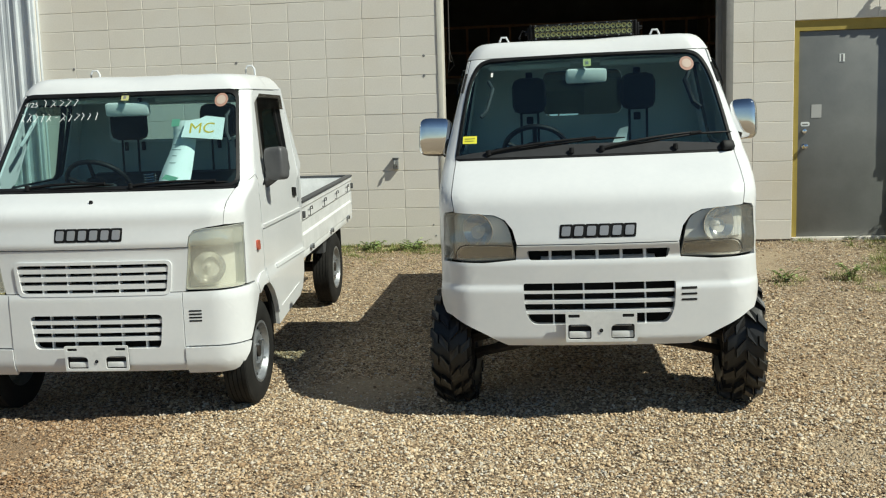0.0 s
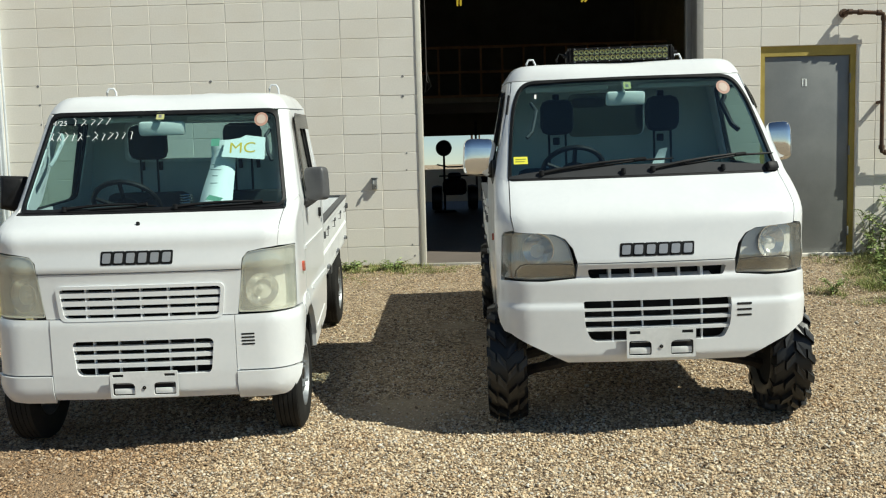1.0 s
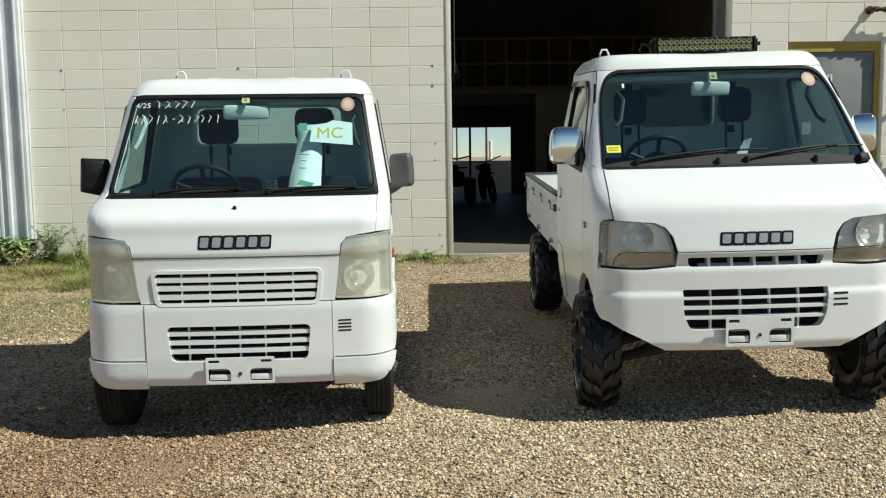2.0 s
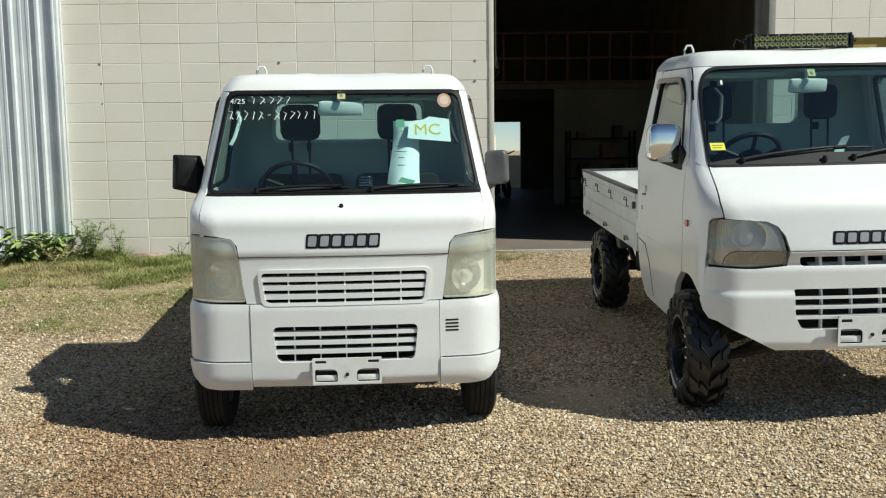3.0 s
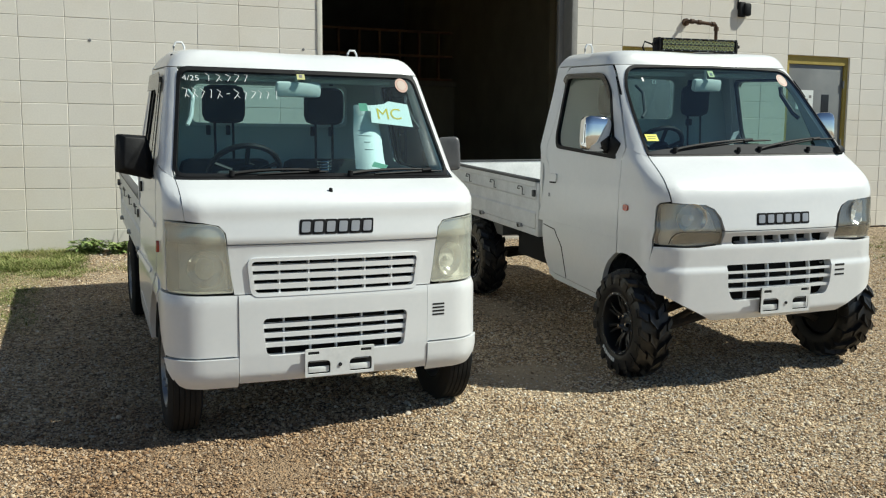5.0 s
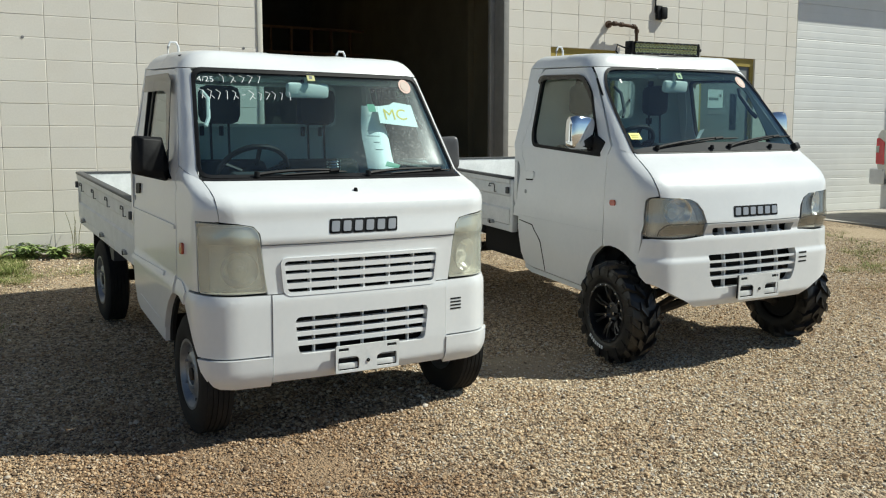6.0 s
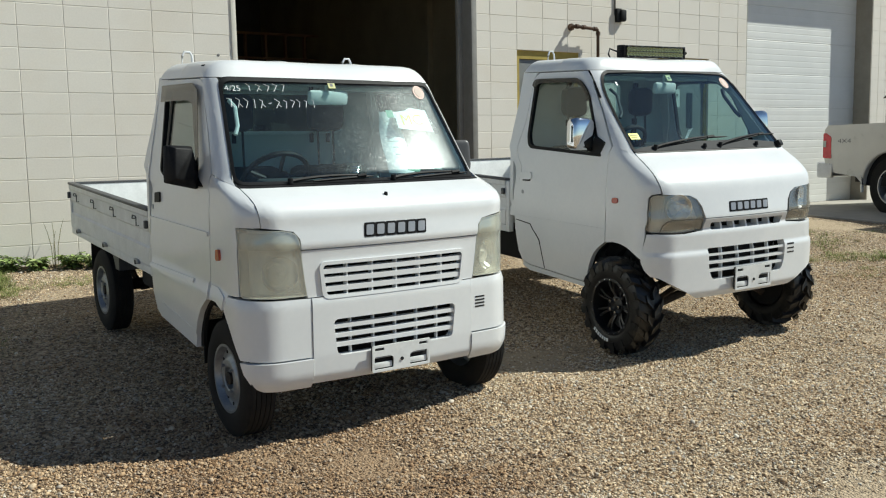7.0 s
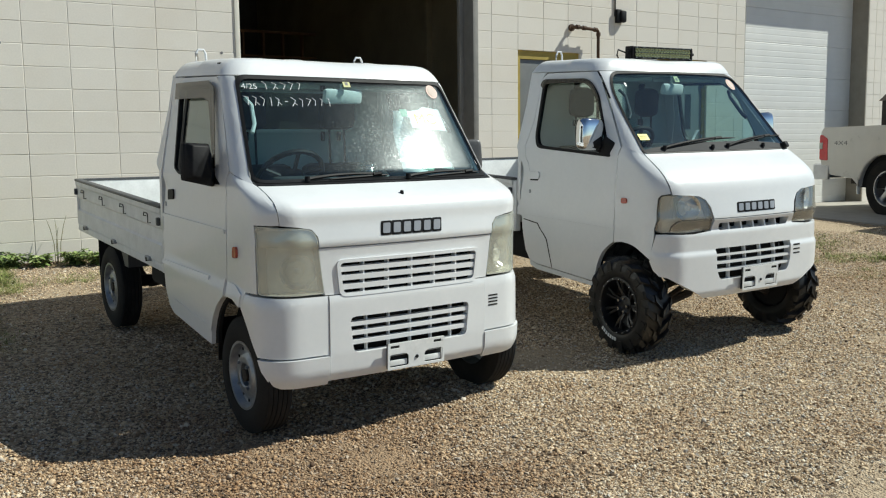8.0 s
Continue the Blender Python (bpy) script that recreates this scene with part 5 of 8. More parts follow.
    part("cowl", cab.panel([F(-0.662, 1.110), F(0.662, 1.110), F(0.662, 1.120), F(-0.662, 1.120)], (), 0.03, 0.0015), BLACK, t)
    wiper(t, cab, -0.42, 1.121, -0.03, 1.138, 0.06)
    wiper(t, cab, 0.13, 1.121, 0.54, 1.137, 0.08)
    # roof, rear wall
    roof = part("roof", dome_roof(cab, 1.612, 0.096, 1.43, 1.10, 0.005), PAINT, t, "white ribbed cab roof")
    for x in (-0.505, 0.48):
        pts = [(x - 0.032, 1.375, 1.665), (x - 0.03, 1.375, 1.74), (x - 0.018, 1.375, 1.762), (x + 0.012, 1.375, 1.762), (x + 0.024, 1.375, 1.74), (x + 0.028, 1.375, 1.665)]
        part("roof_hook", tube(bmesh.new(), pts, 0.0065, 7), PAINT, roof)
    part("antenna_base", box(bmesh.new(), -0.013, 0.013, -0.02, 0.02, -0.006, 0.007, 0.003, pose(-0.595, 0.86, 1.668)), BLACK, roof)
    back = [(-0.735, 0.78), (-0.62, 0.45), (0.62, 0.45), (0.735, 0.78), (0.735, 1.10), (0.642, 1.62), (-0.642, 1.62), (-0.735, 1.10)]
    hole = rounded([(-0.46, 1.315), (0.46, 1.315), (0.45, 1.555), (-0.45, 1.555)], 0.05)
    part("rear_panel", flat_panel(back, [hole], lambda x, z: (x, 1.445, z), (0, -0.035, 0)), PAINT, t)
    part("rear_lining", flat_panel([(x * 0.97, z) for x, z in back], [hole], lambda x, z: (x, 1.408, z), (0, -0.008, 0)), TRIM_IN, t)
    g = part("rear_window", flat_panel(hole, [], lambda x, z: (x, 1.43, z), (0, -0.005, 0)), PANE, t)
    g.visible_shadow = False
    part("window_seal", flat_panel([(x * 1.015, 1.435 + (z - 1.435) * 1.05) for x, z in hole], [[(x * 0.97, 1.435 + (z - 1.435) * 0.9) for x, z in hole]], lambda x, z: (x, 1.40, z), (0, 0.05, 0)), CHALK, t)
    cab_interior(t, 1.40, 0.50, 1.10, 0.80, 1.54, (-0.27, 0.77, 1.104), 0.178, 0.36, zroof=1.60, hw=0.58, rest_w=0.235, rest_x=0.285, mirror_at=(-0.02, 0.66, 1.52))
    bed(t, 1.48, 3.45, 0.722, 0.572, 0.888, 0.62)
    undercarriage(t, 0.365, 2.62, 0.26, 0.40, 3.3)
    for s in (-1, 1):
        steel_wheel("wheel", t, (s * 0.655, 0.345, 0.226 + 0.007 * s), s)
        steel_wheel("wheel", t, (s * 0.65, 2.62, 0.244 + 0.007 * s), s)
        part("rear_guard", skin([(2.28, 0.42), (2.36, 0.42), (2.42, 0.50), (2.56, 0.545), (2.72, 0.545), (2.84, 0.50), (2.84, 0.57), (2.28, 0.57)], [], lambda y, z: Vector((s * 0.69, y, z)), lambda y, z: Vector((s * 0.55, y, z))), GREY_PL, t, "grey inner rear guard")
        part("mudflap", boxed(s * 0.63 - 0.07, s * 0.63 + 0.07, 2.96, 2.966, 0.26, 0.55), RUBBER, t)
        part("mudflap", boxed(s * 0.63 - 0.07, s * 0.63 + 0.07, 0.70, 0.706, 0.2, 0.42), RUBBER, t)
    return t, cab


A_POSE = pose(-1.127, -5.45, -0.240, 3.03, 0, 2.65)
truck_std, cab_a = truck_a(A_POSE)
def truck_b(m):
    """The lifted mini truck on mud tyres."""
    t = thing("mini_truck", m, "white lifted mini truck with mud tyres and roof light bar", "truck")
    cab = Cab([(0.34, 0.06), (0.378, 0.030), (0.41, 0.014), (0.635, 0.019), (0.645, 0.022), (0.655, 0.032), (0.76, 0.034), (0.772, 0.039), (0.785, 0.047), (0.85, 0.024), (0.89, 0.033), (0.94, 0.0445), (0.99, 0.056), (1.018, 0.0625), (1.04, 0.0665), (1.066, 0.0715), (1.084, 0.080), (1.105, 0.102), (1.13, 0.143), (1.16, 0.197), (1.215, 0.292), (1.70, 0.735), (1.76, 0.80)],
              [(0.3, 0.72), (0.6, 0.745), (1.05, 0.745), (1.20, 0.735), (1.68, 0.640), (1.8, 0.62)], [(0.3, 0.16), (0.9, 0.20), (1.2, 0.11), (1.7, 0.10)], 0.028, 21, 1.20)
    long = [(0.0, 0.0), (0.12, 0.12), (0.17, 0.148), (0.25, 0.178), (0.32, 0.255), (0.49, 0.42), (0.553, 0.486), (0.755, 0.665), (1.53, 1.42)]
    Y = lambda y: interp(y, long)
    F = cab.front
    S = lambda y, z: cab.side(Y(y), z)
    arch = [(0.755, 0.39), (0.75, 0.45), (0.72, 0.53), (0.66, 0.615), (0.58, 0.668), (0.49, 0.69), (0.40, 0.685), (0.32, 0.655), (0.25, 0.612), (0.20, 0.56)]
    grill = rounded([(-0.306, 0.475), (0.312, 0.475), (0.345, 0.545), (0.351, 0.668), (-0.342, 0.668), (-0.337, 0.545)], [0.03, 0.03, 0.03, 0.012, 0.012, 0.03])
    slot = rounded([(-0.310, 0.775), (0.315, 0.775), (0.328, 0.824), (-0.322, 0.824)], 0.014)
    half = [F(0.366, 0.846), F(0.374, 0.776), F(0.52, 0.764), S(0.12, 0.768), S(0.20, 0.765), S(0.245, 0.668), S(0.252, 0.605), S(0.20, 0.555), S(0.13, 0.52), F(0.68, 0.512), F(0.42, 0.376)]
    o = half[::-1] + [(-u, v) for u, v in half]
    bumper = part("bumper", cab.panel(o, [grill, slot], 0.045, 0.006, dv=0.009), PAINT, t, "white moulded bumper cut up at the corners")
    slats(bumper, cab, 0, 0, [(0.628, 0.0075, -0.340, 0.348), (0.580, 0.0075, -0.339, 0.347), (0.532, 0.0075, -0.332, 0.340)], 0.028, PAINT, "lower_slat", [-0.205, -0.065, 0.075, 0.215], 0.475, 0.668)
    for x in (-0.215, -0.108, 0.0, 0.108, 0.215):
        part("slot_bar", skin([(0.0, 0.768), (0.055, 0.778), (0.055, 0.828), (0.018, 0.828)], [], lambda y, z, x=x: cab.at(x - 0.0065, 0.79, -0.004) + Vector((0, y, z - 0.79)), lambda y, z, x=x: cab.at(x + 0.0065, 0.79, -0.004) + Vector((0, y, z - 0.79))), PAINT, bumper)
    bm = bmesh.new()
    cols = []
    for x in steps(-0.316, 0.320, 0.06):
        p = cab.at(x, 0.775, -0.004)
        cols.append([bm.verts.new(p + Vector(d)) for d in ((0, 0.002, -0.004), (0, 0.058, 0.008), (0, 0.058, 0.0), (0, 0.002, -0.010))])
    for a, b in zip(cols, cols[1:]):
        for i in range(4):
            bm.faces.new((a[i], b[i], b[(i + 1) % 4], a[(i + 1) % 4]))
    part("slot_floor", bm, PAINT, bumper)
    # Two black sheets stand for the unlit space behind grille and slot.
    part("grille_shade", cab.panel([(-0.37, 0.45), (0.37, 0.45), (0.37, 0.69), (-0.37, 0.69)], (), 0.12, -0.105), DARK, bumper)
    part("grille_shade", cab.panel([(-0.36, 0.76), (0.36, 0.76), (0.36, 0.84), (-0.36, 0.84)], (), 0.09, -0.075), DARK, bumper)
    plate_bracket(t, -0.152, 0.170, 0.402, 0.545, -0.026)
    for k in range(3):
        z = 0.578 + k * 0.026
        part("vent_slot", cab.panel(rounded([(0.375, z), (0.445, z), (0.445, z + 0.009), (0.375, z + 0.009)], 0.003, 2), (), 0.002, 0.0075), DARK, bumper)
    # hood
    ho = [F(-0.366, 0.852), F(0.366, 0.852), F(0.385, 0.92), F(0.420, 0.965), F(0.47, 0.988), F(0.655, 1.002), F(0.668, 1.08), F(0.66, 1.231), F(-0.66, 1.231), F(-0.668, 1.08), F(-0.655, 1.002), F(-0.47, 0.988), F(-0.420, 0.965), F(-0.385, 0.92)]
    hood = part("hood", cab.panel(ho, (), 0.02, 0.002, dv=0.012), PAINT, t, "white sloping front lid")
    part("hood_gap", cab.panel([F(-0.372, 0.84), F(0.372, 0.84), F(0.386, 0.92), F(0.420, 0.967), F(0.47, 0.991), F(0.67, 1.002), F(0.68, 1.012), F(-0.68, 1.012), F(-0.67, 1.002), F(-0.47, 0.991), F(-0.420, 0.967), F(-0.386, 0.92)], (), 0.03, -0.022), DARK, hood)
    badge(cab, -0.168, 0.176, 0.882, 0.934, hood)
    for mir in (True, False):
        f = -1 if mir else 1
        C = cab.side
        o = [F(0.374, 0.782), F(0.382, 0.84), F(0.397, 0.908), F(0.408, 0.938), F(0.424, 0.961), F(0.446, 0.977), F(0.476, 0.988), F(0.54, 0.996), F(0.629, 1.0), F(0.680, 0.999), F(0.702, 0.993), F(0.711, 0.978), F(0.716, 0.884), F(0.720, 0.790), F(0.712, 0.778), F(0.542, 0.776)]
        lp = lamp_unit(cab, t, rounded(o, 0.010, 2), mir, LENS_CLEAR, True, (0.548, 0.920, 0.076))
        lo = [F(0.384, 0.790), F(0.388, 0.836), F(0.45, 0.843), F(0.605, 0.844), F(0.632, 0.834), F(0.650, 0.812), F(0.656, 0.786), F(0.6, 0.784)]
        part("fog_lens", cab.panel(rounded(lo, 0.012, 2), (), 0.01, -0.008, mir), SMOKED, lp, "smoked lower lamp band")
        part("lamp_divider", cab.panel([F(0.388, 0.840), F(0.45, 0.847), F(0.606, 0.848), F(0.635, 0.838), F(0.654, 0.814), F(0.660, 0.784), F(0.665, 0.784), F(0.659, 0.816), F(0.639, 0.843), F(0.608, 0.854), F(0.45, 0.853), F(0.389, 0.846)], (), 0.01, -0.004, mir), BLACK, lp)
        fo = [F(0.7235, 0.772), F(0.7195, 0.884), F(0.7150, 0.980), F(0.7045, 0.998), F(0.682, 1.004), F(0.662, 1.008), F(0.674, 1.08), F(0.666, 1.231), F(0.692, 1.246), S(0.535, 1.272)] + edge_pts(S, 0.553, 1.22, 0.553, 0.68, 16) + [S(0.553, 0.678)] + [S(y, z) for y, z in soft(arch[5:9])] + [S(0.25, 0.67)]
        fd = part("fender", cab.panel(fo, (), 0.02, 0.0, mir), PAINT, t)
        part("side_marker", cab.panel(rounded([S(0.450, 0.928), S(0.500, 0.926), S(0.500, 0.960), S(0.452, 0.962)], 0.016, 3), (), 0.005, 0.009, mir), AMBER, fd, "orange side marker")
        do = [S(0.560, 0.678)] + edge_pts(S, 0.560, 0.68, 0.560, 1.22, 16) + [S(0.545, 1.262), S(0.70, 1.46), S(0.87, 1.665), S(0.93, 1.724), S(1.42, 1.722), S(1.468, 1.69), S(1.485, 1.4), S(1.515, 1.15), S(1.53, 0.9), S(1.525, 0.62), S(1.50, 0.50), S(1.46, 0.44), S(1.38, 0.418), S(0.757, 0.395)] + [S(y, z) for y, z in soft(arch[1:5])]
        win = rounded([S(0.635, 1.205), S(1.395, 1.225), S(1.432, 1.3), S(1.447, 1.672), S(0.975, 1.672), S(0.86, 1.58)], [0.03, 0.06, 0.05, 0.06, 0.06, 0.05])
        dr = part("door", cab.panel(do, [win], 0.03, 0.001, mir), PAINT, t, "white cab door with dark window visor")
        cu, cv = sum(p[0] for p in win) / len(win), sum(p[1] for p in win) / len(win)
        part("window_seal", cab.panel([(cu + (u - cu) * 1.03, cv + (v - cv) * 1.03) for u, v in win], [[(cu + (u - cu) * 0.955, cv + (v - cv) * 0.945) for u, v in win]], 0.02, 0.004, mir), BLACK, dr)
        g = part("window_glass", cab.panel(win, (), 0.012, -0.008, mir), SIDE_GLASS, dr)
        arc = [(cu + (u - cu) * 1.05, cv + (v - cv) * 1.05) for u, v in win if v > 1.5]
        vis = arc + [(cu + (u - cu) / 1.05 * 0.955, cv + (v - cv) / 1.05 * 0.92) for u, v in reversed(arc)]
        part("visor_strip", cab.panel(vis, (), -0.016, 0.02, mir), SMOKE, dr, "smoky acrylic window visor")
        part("door_handle", cab.panel(rounded([S(1.345, 1.010), S(1.465, 1.003), S(1.465, 1.053), S(1.345, 1.060)], 0.015, 3), (), 0.005, 0.012, mir), PAINT, dr)
        part("handle_recess", cab.panel(rounded([S(1.36, 0.998), S(1.45, 0.993), S(1.45, 1.016), S(1.36, 1.020)], 0.008, 3), (), 0.002, 0.0035, mir), DARK, dr)
        part("keyhole", cab.panel(rounded([S(1.44, 0.905), S(1.46, 0.905), S(1.46, 0.93), S(1.44, 0.93)], 0.006, 2), (), 0.002, 0.004, mir), STEEL, dr)
        part("swage_line", cab.panel([S(0.565, 0.755), S(1.52, 0.745), S(1.52, 0.751), S(0.565, 0.762)], (), 0.002, 0.0035, mir), PAINT, dr)
        part("door_cut", cab.panel([S(1.20, 0.415), S(1.207, 0.415), S(1.255, 0.60), S(1.36, 0.70), S(1.52, 0.715), S(1.52, 0.721), S(1.355, 0.707), S(1.247, 0.605)], (), 0.002, 0.0025, mir), BLACK, dr)
        po = [F(0.669, 1.225), F(0.644, 1.45), F(0.617, 1.60), F(0.596, 1.655), F(0.565, 1.70), F(0.50, 1.727), S(0.922, 1.727), S(0.862, 1.668), S(0.692, 1.465), S(0.533, 1.27)]
        pl = part("pillar", cab.panel(po, (), 0.03, 0.001, mir), PAINT, t)
        part("pillar_vent", cab.panel(rounded([F(0.643, 1.555), F(0.650, 1.555), F(0.630, 1.655), F(0.622, 1.655)], 0.003, 2), (), 0.002, 0.008, mir), BLACK, pl)
        part("sill", cab.panel([S(0.757, 0.36), S(0.757, 0.388), S(1.38, 0.411), S(1.46, 0.433), S(1.46, 0.40), S(1.38, 0.375)], (), 0.04, -0.004, mir), PAINT, t)
        part("wheel_well", cab.panel([S(y, z) for y, z in arch] + [S(0.17, 0.56), S(0.2, 0.68), S(0.49, 0.74), S(0.80, 0.66), S(0.82, 0.39)], (), 0.05, -0.035, mir), DARK, t)
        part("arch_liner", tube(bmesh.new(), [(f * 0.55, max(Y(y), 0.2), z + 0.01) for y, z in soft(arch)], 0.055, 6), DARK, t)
        rear = [C(1.485, 1.726), C(1.335, 1.726), C(Y(1.474), 1.69), C(Y(1.491), 1.4), C(Y(1.521), 1.15), C(Y(1.536), 0.9), C(Y(1.534), 0.74), C(1.49, 0.74), C(1.49, 1.15)]
        part("rear_corner", cab.panel(rear, (), 0.03, 0.0, mir), PAINT, t)
        part("roof_seal", cab.panel([C(0.80, 1.70), C(1.48, 1.70), C(1.48, 1.74), C(0.82, 1.74)], (), 0.01, -0.012, mir), BLACK, t)
        if mir:
            mm = Matrix.Translation((-0.800, 0.68, 1.335)) @ pose(0, 0, 0, -3, 3, 2)
        else:
            mm = Matrix.Translation((0.765, 0.63, 1.365)) @ pose(0, 0, 0, -3, -3, -18)
        hwm = 0.088 if mir else 0.064
        mr = part("door_mirror", pillow(bmesh.new(), hwm, 0.048, 0.1, mm, 0.45), CHROME, dr, "chrome door mirror")
        part("mirror_glass", box(bmesh.new(), 0.03 - hwm, hwm - 0.03, 0.040, 0.0452, -0.06, 0.06, 0.0, mm), CHROME, mr)
        part("mirror_arm", tube(bmesh.new(), [mm @ Vector((-f * 0.05, 0.01, -0.075)), (f * 0.745, 0.66, 1.245), (f * 0.72, 0.66, 1.24)], 0.02, 8), BLACK, mr)
        part("mirror_foot", box(bmesh.new(), -0.012, 0.012, -0.05, 0.05, -0.07, 0.05, 0.008, pose(f * 0.722, 0.60, 1.26, 24)), BLACK, mr)
    # windscreen
    half_o = [F(0.668, 1.225), F(0.643, 1.45), F(0.617, 1.61), F(0.560, 1.724), F(0.3, 1.729)]
    wo = rounded(half_o + [F(0.0, 1.731)] + [(-u, v) for u, v in reversed(half_o)], [0.03, 0.3, 0.3, 0.07, 0, 0, 0, 0.07, 0.3, 0.3, 0.03], 7)
    half_i = [F(0.653, 1.240), F(0.630, 1.45), F(0.604, 1.605), F(0.552, 1.709), F(0.3, 1.716)]
    wi = rounded(half_i + [F(0.0, 1.718)] + [(-u, v) for u, v in reversed(half_i)], [0.03, 0.3, 0.3, 0.065, 0, 0, 0, 0.065, 0.3, 0.3, 0.03], 7)
    part("windscreen_seal", cab.panel(wo, [wi], 0.012, 0.004), BLACK, t)
    ws = part("windscreen", cab.panel(wo, (), 0.006, 0.0), GLASS_B, t, "clean tinted windscreen with small stickers")
    ws.visible_shadow = False
    part("cowl", cab.panel([F(-0.664, 1.234), F(0.664, 1.234), F(0.655, 1.25), F(0.58, 1.264), F(0.3, 1.284), F(-0.3, 1.284), F(-0.58, 1.258), F(-0.655, 1.246)], (), 0.03, 0.006), COWL, t, "black plastic cowl below the windscreen")
    wiper(t, cab, -0.50, 1.252, 0.0, 1.306)
    wiper(t, cab, 0.045, 1.254, 0.50, 1.312)
    part("cowl_cap", box(bmesh.new(), -0.03, 0.03, -0.02, 0.03, -0.022, 0.022, 0.01, Matrix.Translation(cab.at(*F(0.632, 1.246), -0.012)) @ pose(0, 0, 0, -30, 0, 20)), BLACK, t)
    for x in (-0.1, 0.39):
        part("washer_nozzle", lathe(bmesh.new(), [(0.001, -0.012), (0.014, -0.012), (0.01, 0.012), (0.001, 0.014)], 8, "z", centre=cab.at(x, 1.25, -0.016)), BLACK, t)
    roof = part("roof", dome_roof(cab, 1.732, 0.092, 1.49, 1.14, 0.004), PAINT, t, "white cab roof with rope hooks")
    for x in (-0.455, 0.425):
        pts = [(x - 0.03, 1.42, 1.76), (x - 0.028, 1.42, 1.85), (x - 0.016, 1.42, 1.876), (x + 0.012, 1.42, 1.876), (x + 0.024, 1.42, 1.85), (x + 0.026, 1.42, 1.76)]
        part("roof_hook", tube(bmesh.new(), pts, 0.0065, 7), PAINT, roof)
    back = [(-0.735, 0.85), (-0.62, 0.50), (0.62, 0.50), (0.735, 0.85), (0.735, 1.18), (0.625, 1.735), (-0.625, 1.735), (-0.735, 1.18)]
    hole = rounded([(-0.235, 1.40), (0.235, 1.40), (0.235, 1.665), (-0.235, 1.665)], 0.05)
    part("rear_panel", flat_panel(back, [hole], lambda x, z: (x, 1.505, z), (0, -0.035, 0)), PAINT, t)
    part("rear_lining", flat_panel([(x * 0.97, z) for x, z in back], [hole], lambda x, z: (x, 1.468, z), (0, -0.008, 0)), TRIM_IN, t)
    g = part("rear_window", flat_panel(hole, [], lambda x, z: (x, 1.49, z), (0, -0.005, 0)), PANE, t)
    g.visible_shadow = False
    cab_interior(t, 1.44, 0.52, 1.22, 0.88, 1.632, (-0.28, 0.86, 1.238), 0.168, 0.44, zroof=1.715, hw=0.57, rest_w=0.20, rest_x=0.315, mirror_at=(-0.004, 0.775, 1.618), mirror_w=0.108)
    bed(t, 1.555, 3.45, 0.733, 0.662, 0.978, 0.71)
    undercarriage(t, 0.385, 2.62, 0.32, 0.44, 3.25, 0.13)
    for s in (-1, 1):
        mud_wheel("wheel", t, (s * 0.694, 0.383, 0.297), s, steer=-3)
        mud_wheel("wheel", t, (s * 0.678, 2.62, 0.297), s)
        part("rear_guard", skin([(2.20, 0.52), (2.30, 0.52), (2.38, 0.60), (2.52, 0.645), (2.70, 0.645), (2.82, 0.60), (2.82, 0.67), (2.20, 0.67)], [], lambda y, z: Vector((s * 0.69, y, z)), lambda y, z: Vector((s * 0.55, y, z))), GREY_PL, t, "grey inner rear guard")
    return t, cab


B_POSE = pose(1.332, -5.488, -0.246, 3.03, -0.7, -0.5)
truck_lift, cab_b = truck_b(B_POSE)
# ---- loose and stuck-on things of the trucks ----
def on_glass(cab, pts, thick, off, rounding=0.0):
    o = [cab.front(x, z) for x, z in pts]
    if rounding:
        o = rounded(o, rounding, 4)
    us, vs = [p[0] for p in o], [p[1] for p in o]
    return skin(o, [], lambda u, v: cab.at(u, v, off), lambda u, v: cab.at(u, v, off + thick), steps(min(us), max(us), 0.05), steps(min(vs), max(vs), 0.05))


def disc_pts(x, z, r, n=20):
    return [(x + r * math.cos(2 * math.pi * k / n), z + r * math.sin(2 * math.pi * k / n)) for k in range(n)]


def strokes(cab, lines, r, name, parent, label):
    """Marker writing: thin bars drawn on the glass."""
    ob = None
    for line in lines:
        pts = [cab.at(*cab.front(x, z), -0.002) for x, z in line]
        bm = tube(bmesh.new(), pts, r, 5)
        if ob is None:
            ob = part(name, bm, CHALK, parent, label)
        else:
            part("marker_stroke", bm, CHALK, ob)
    return ob


def lay_on(cab, ob, x0, z0, off):
    """Lay flat lettering on the curved glass."""
    for v in ob.data.vertices:
        v.co = cab.at(*cab.front(x0 + v.co.x, z0 + v.co.y * 0.8), off - v.co.z)
    return ob


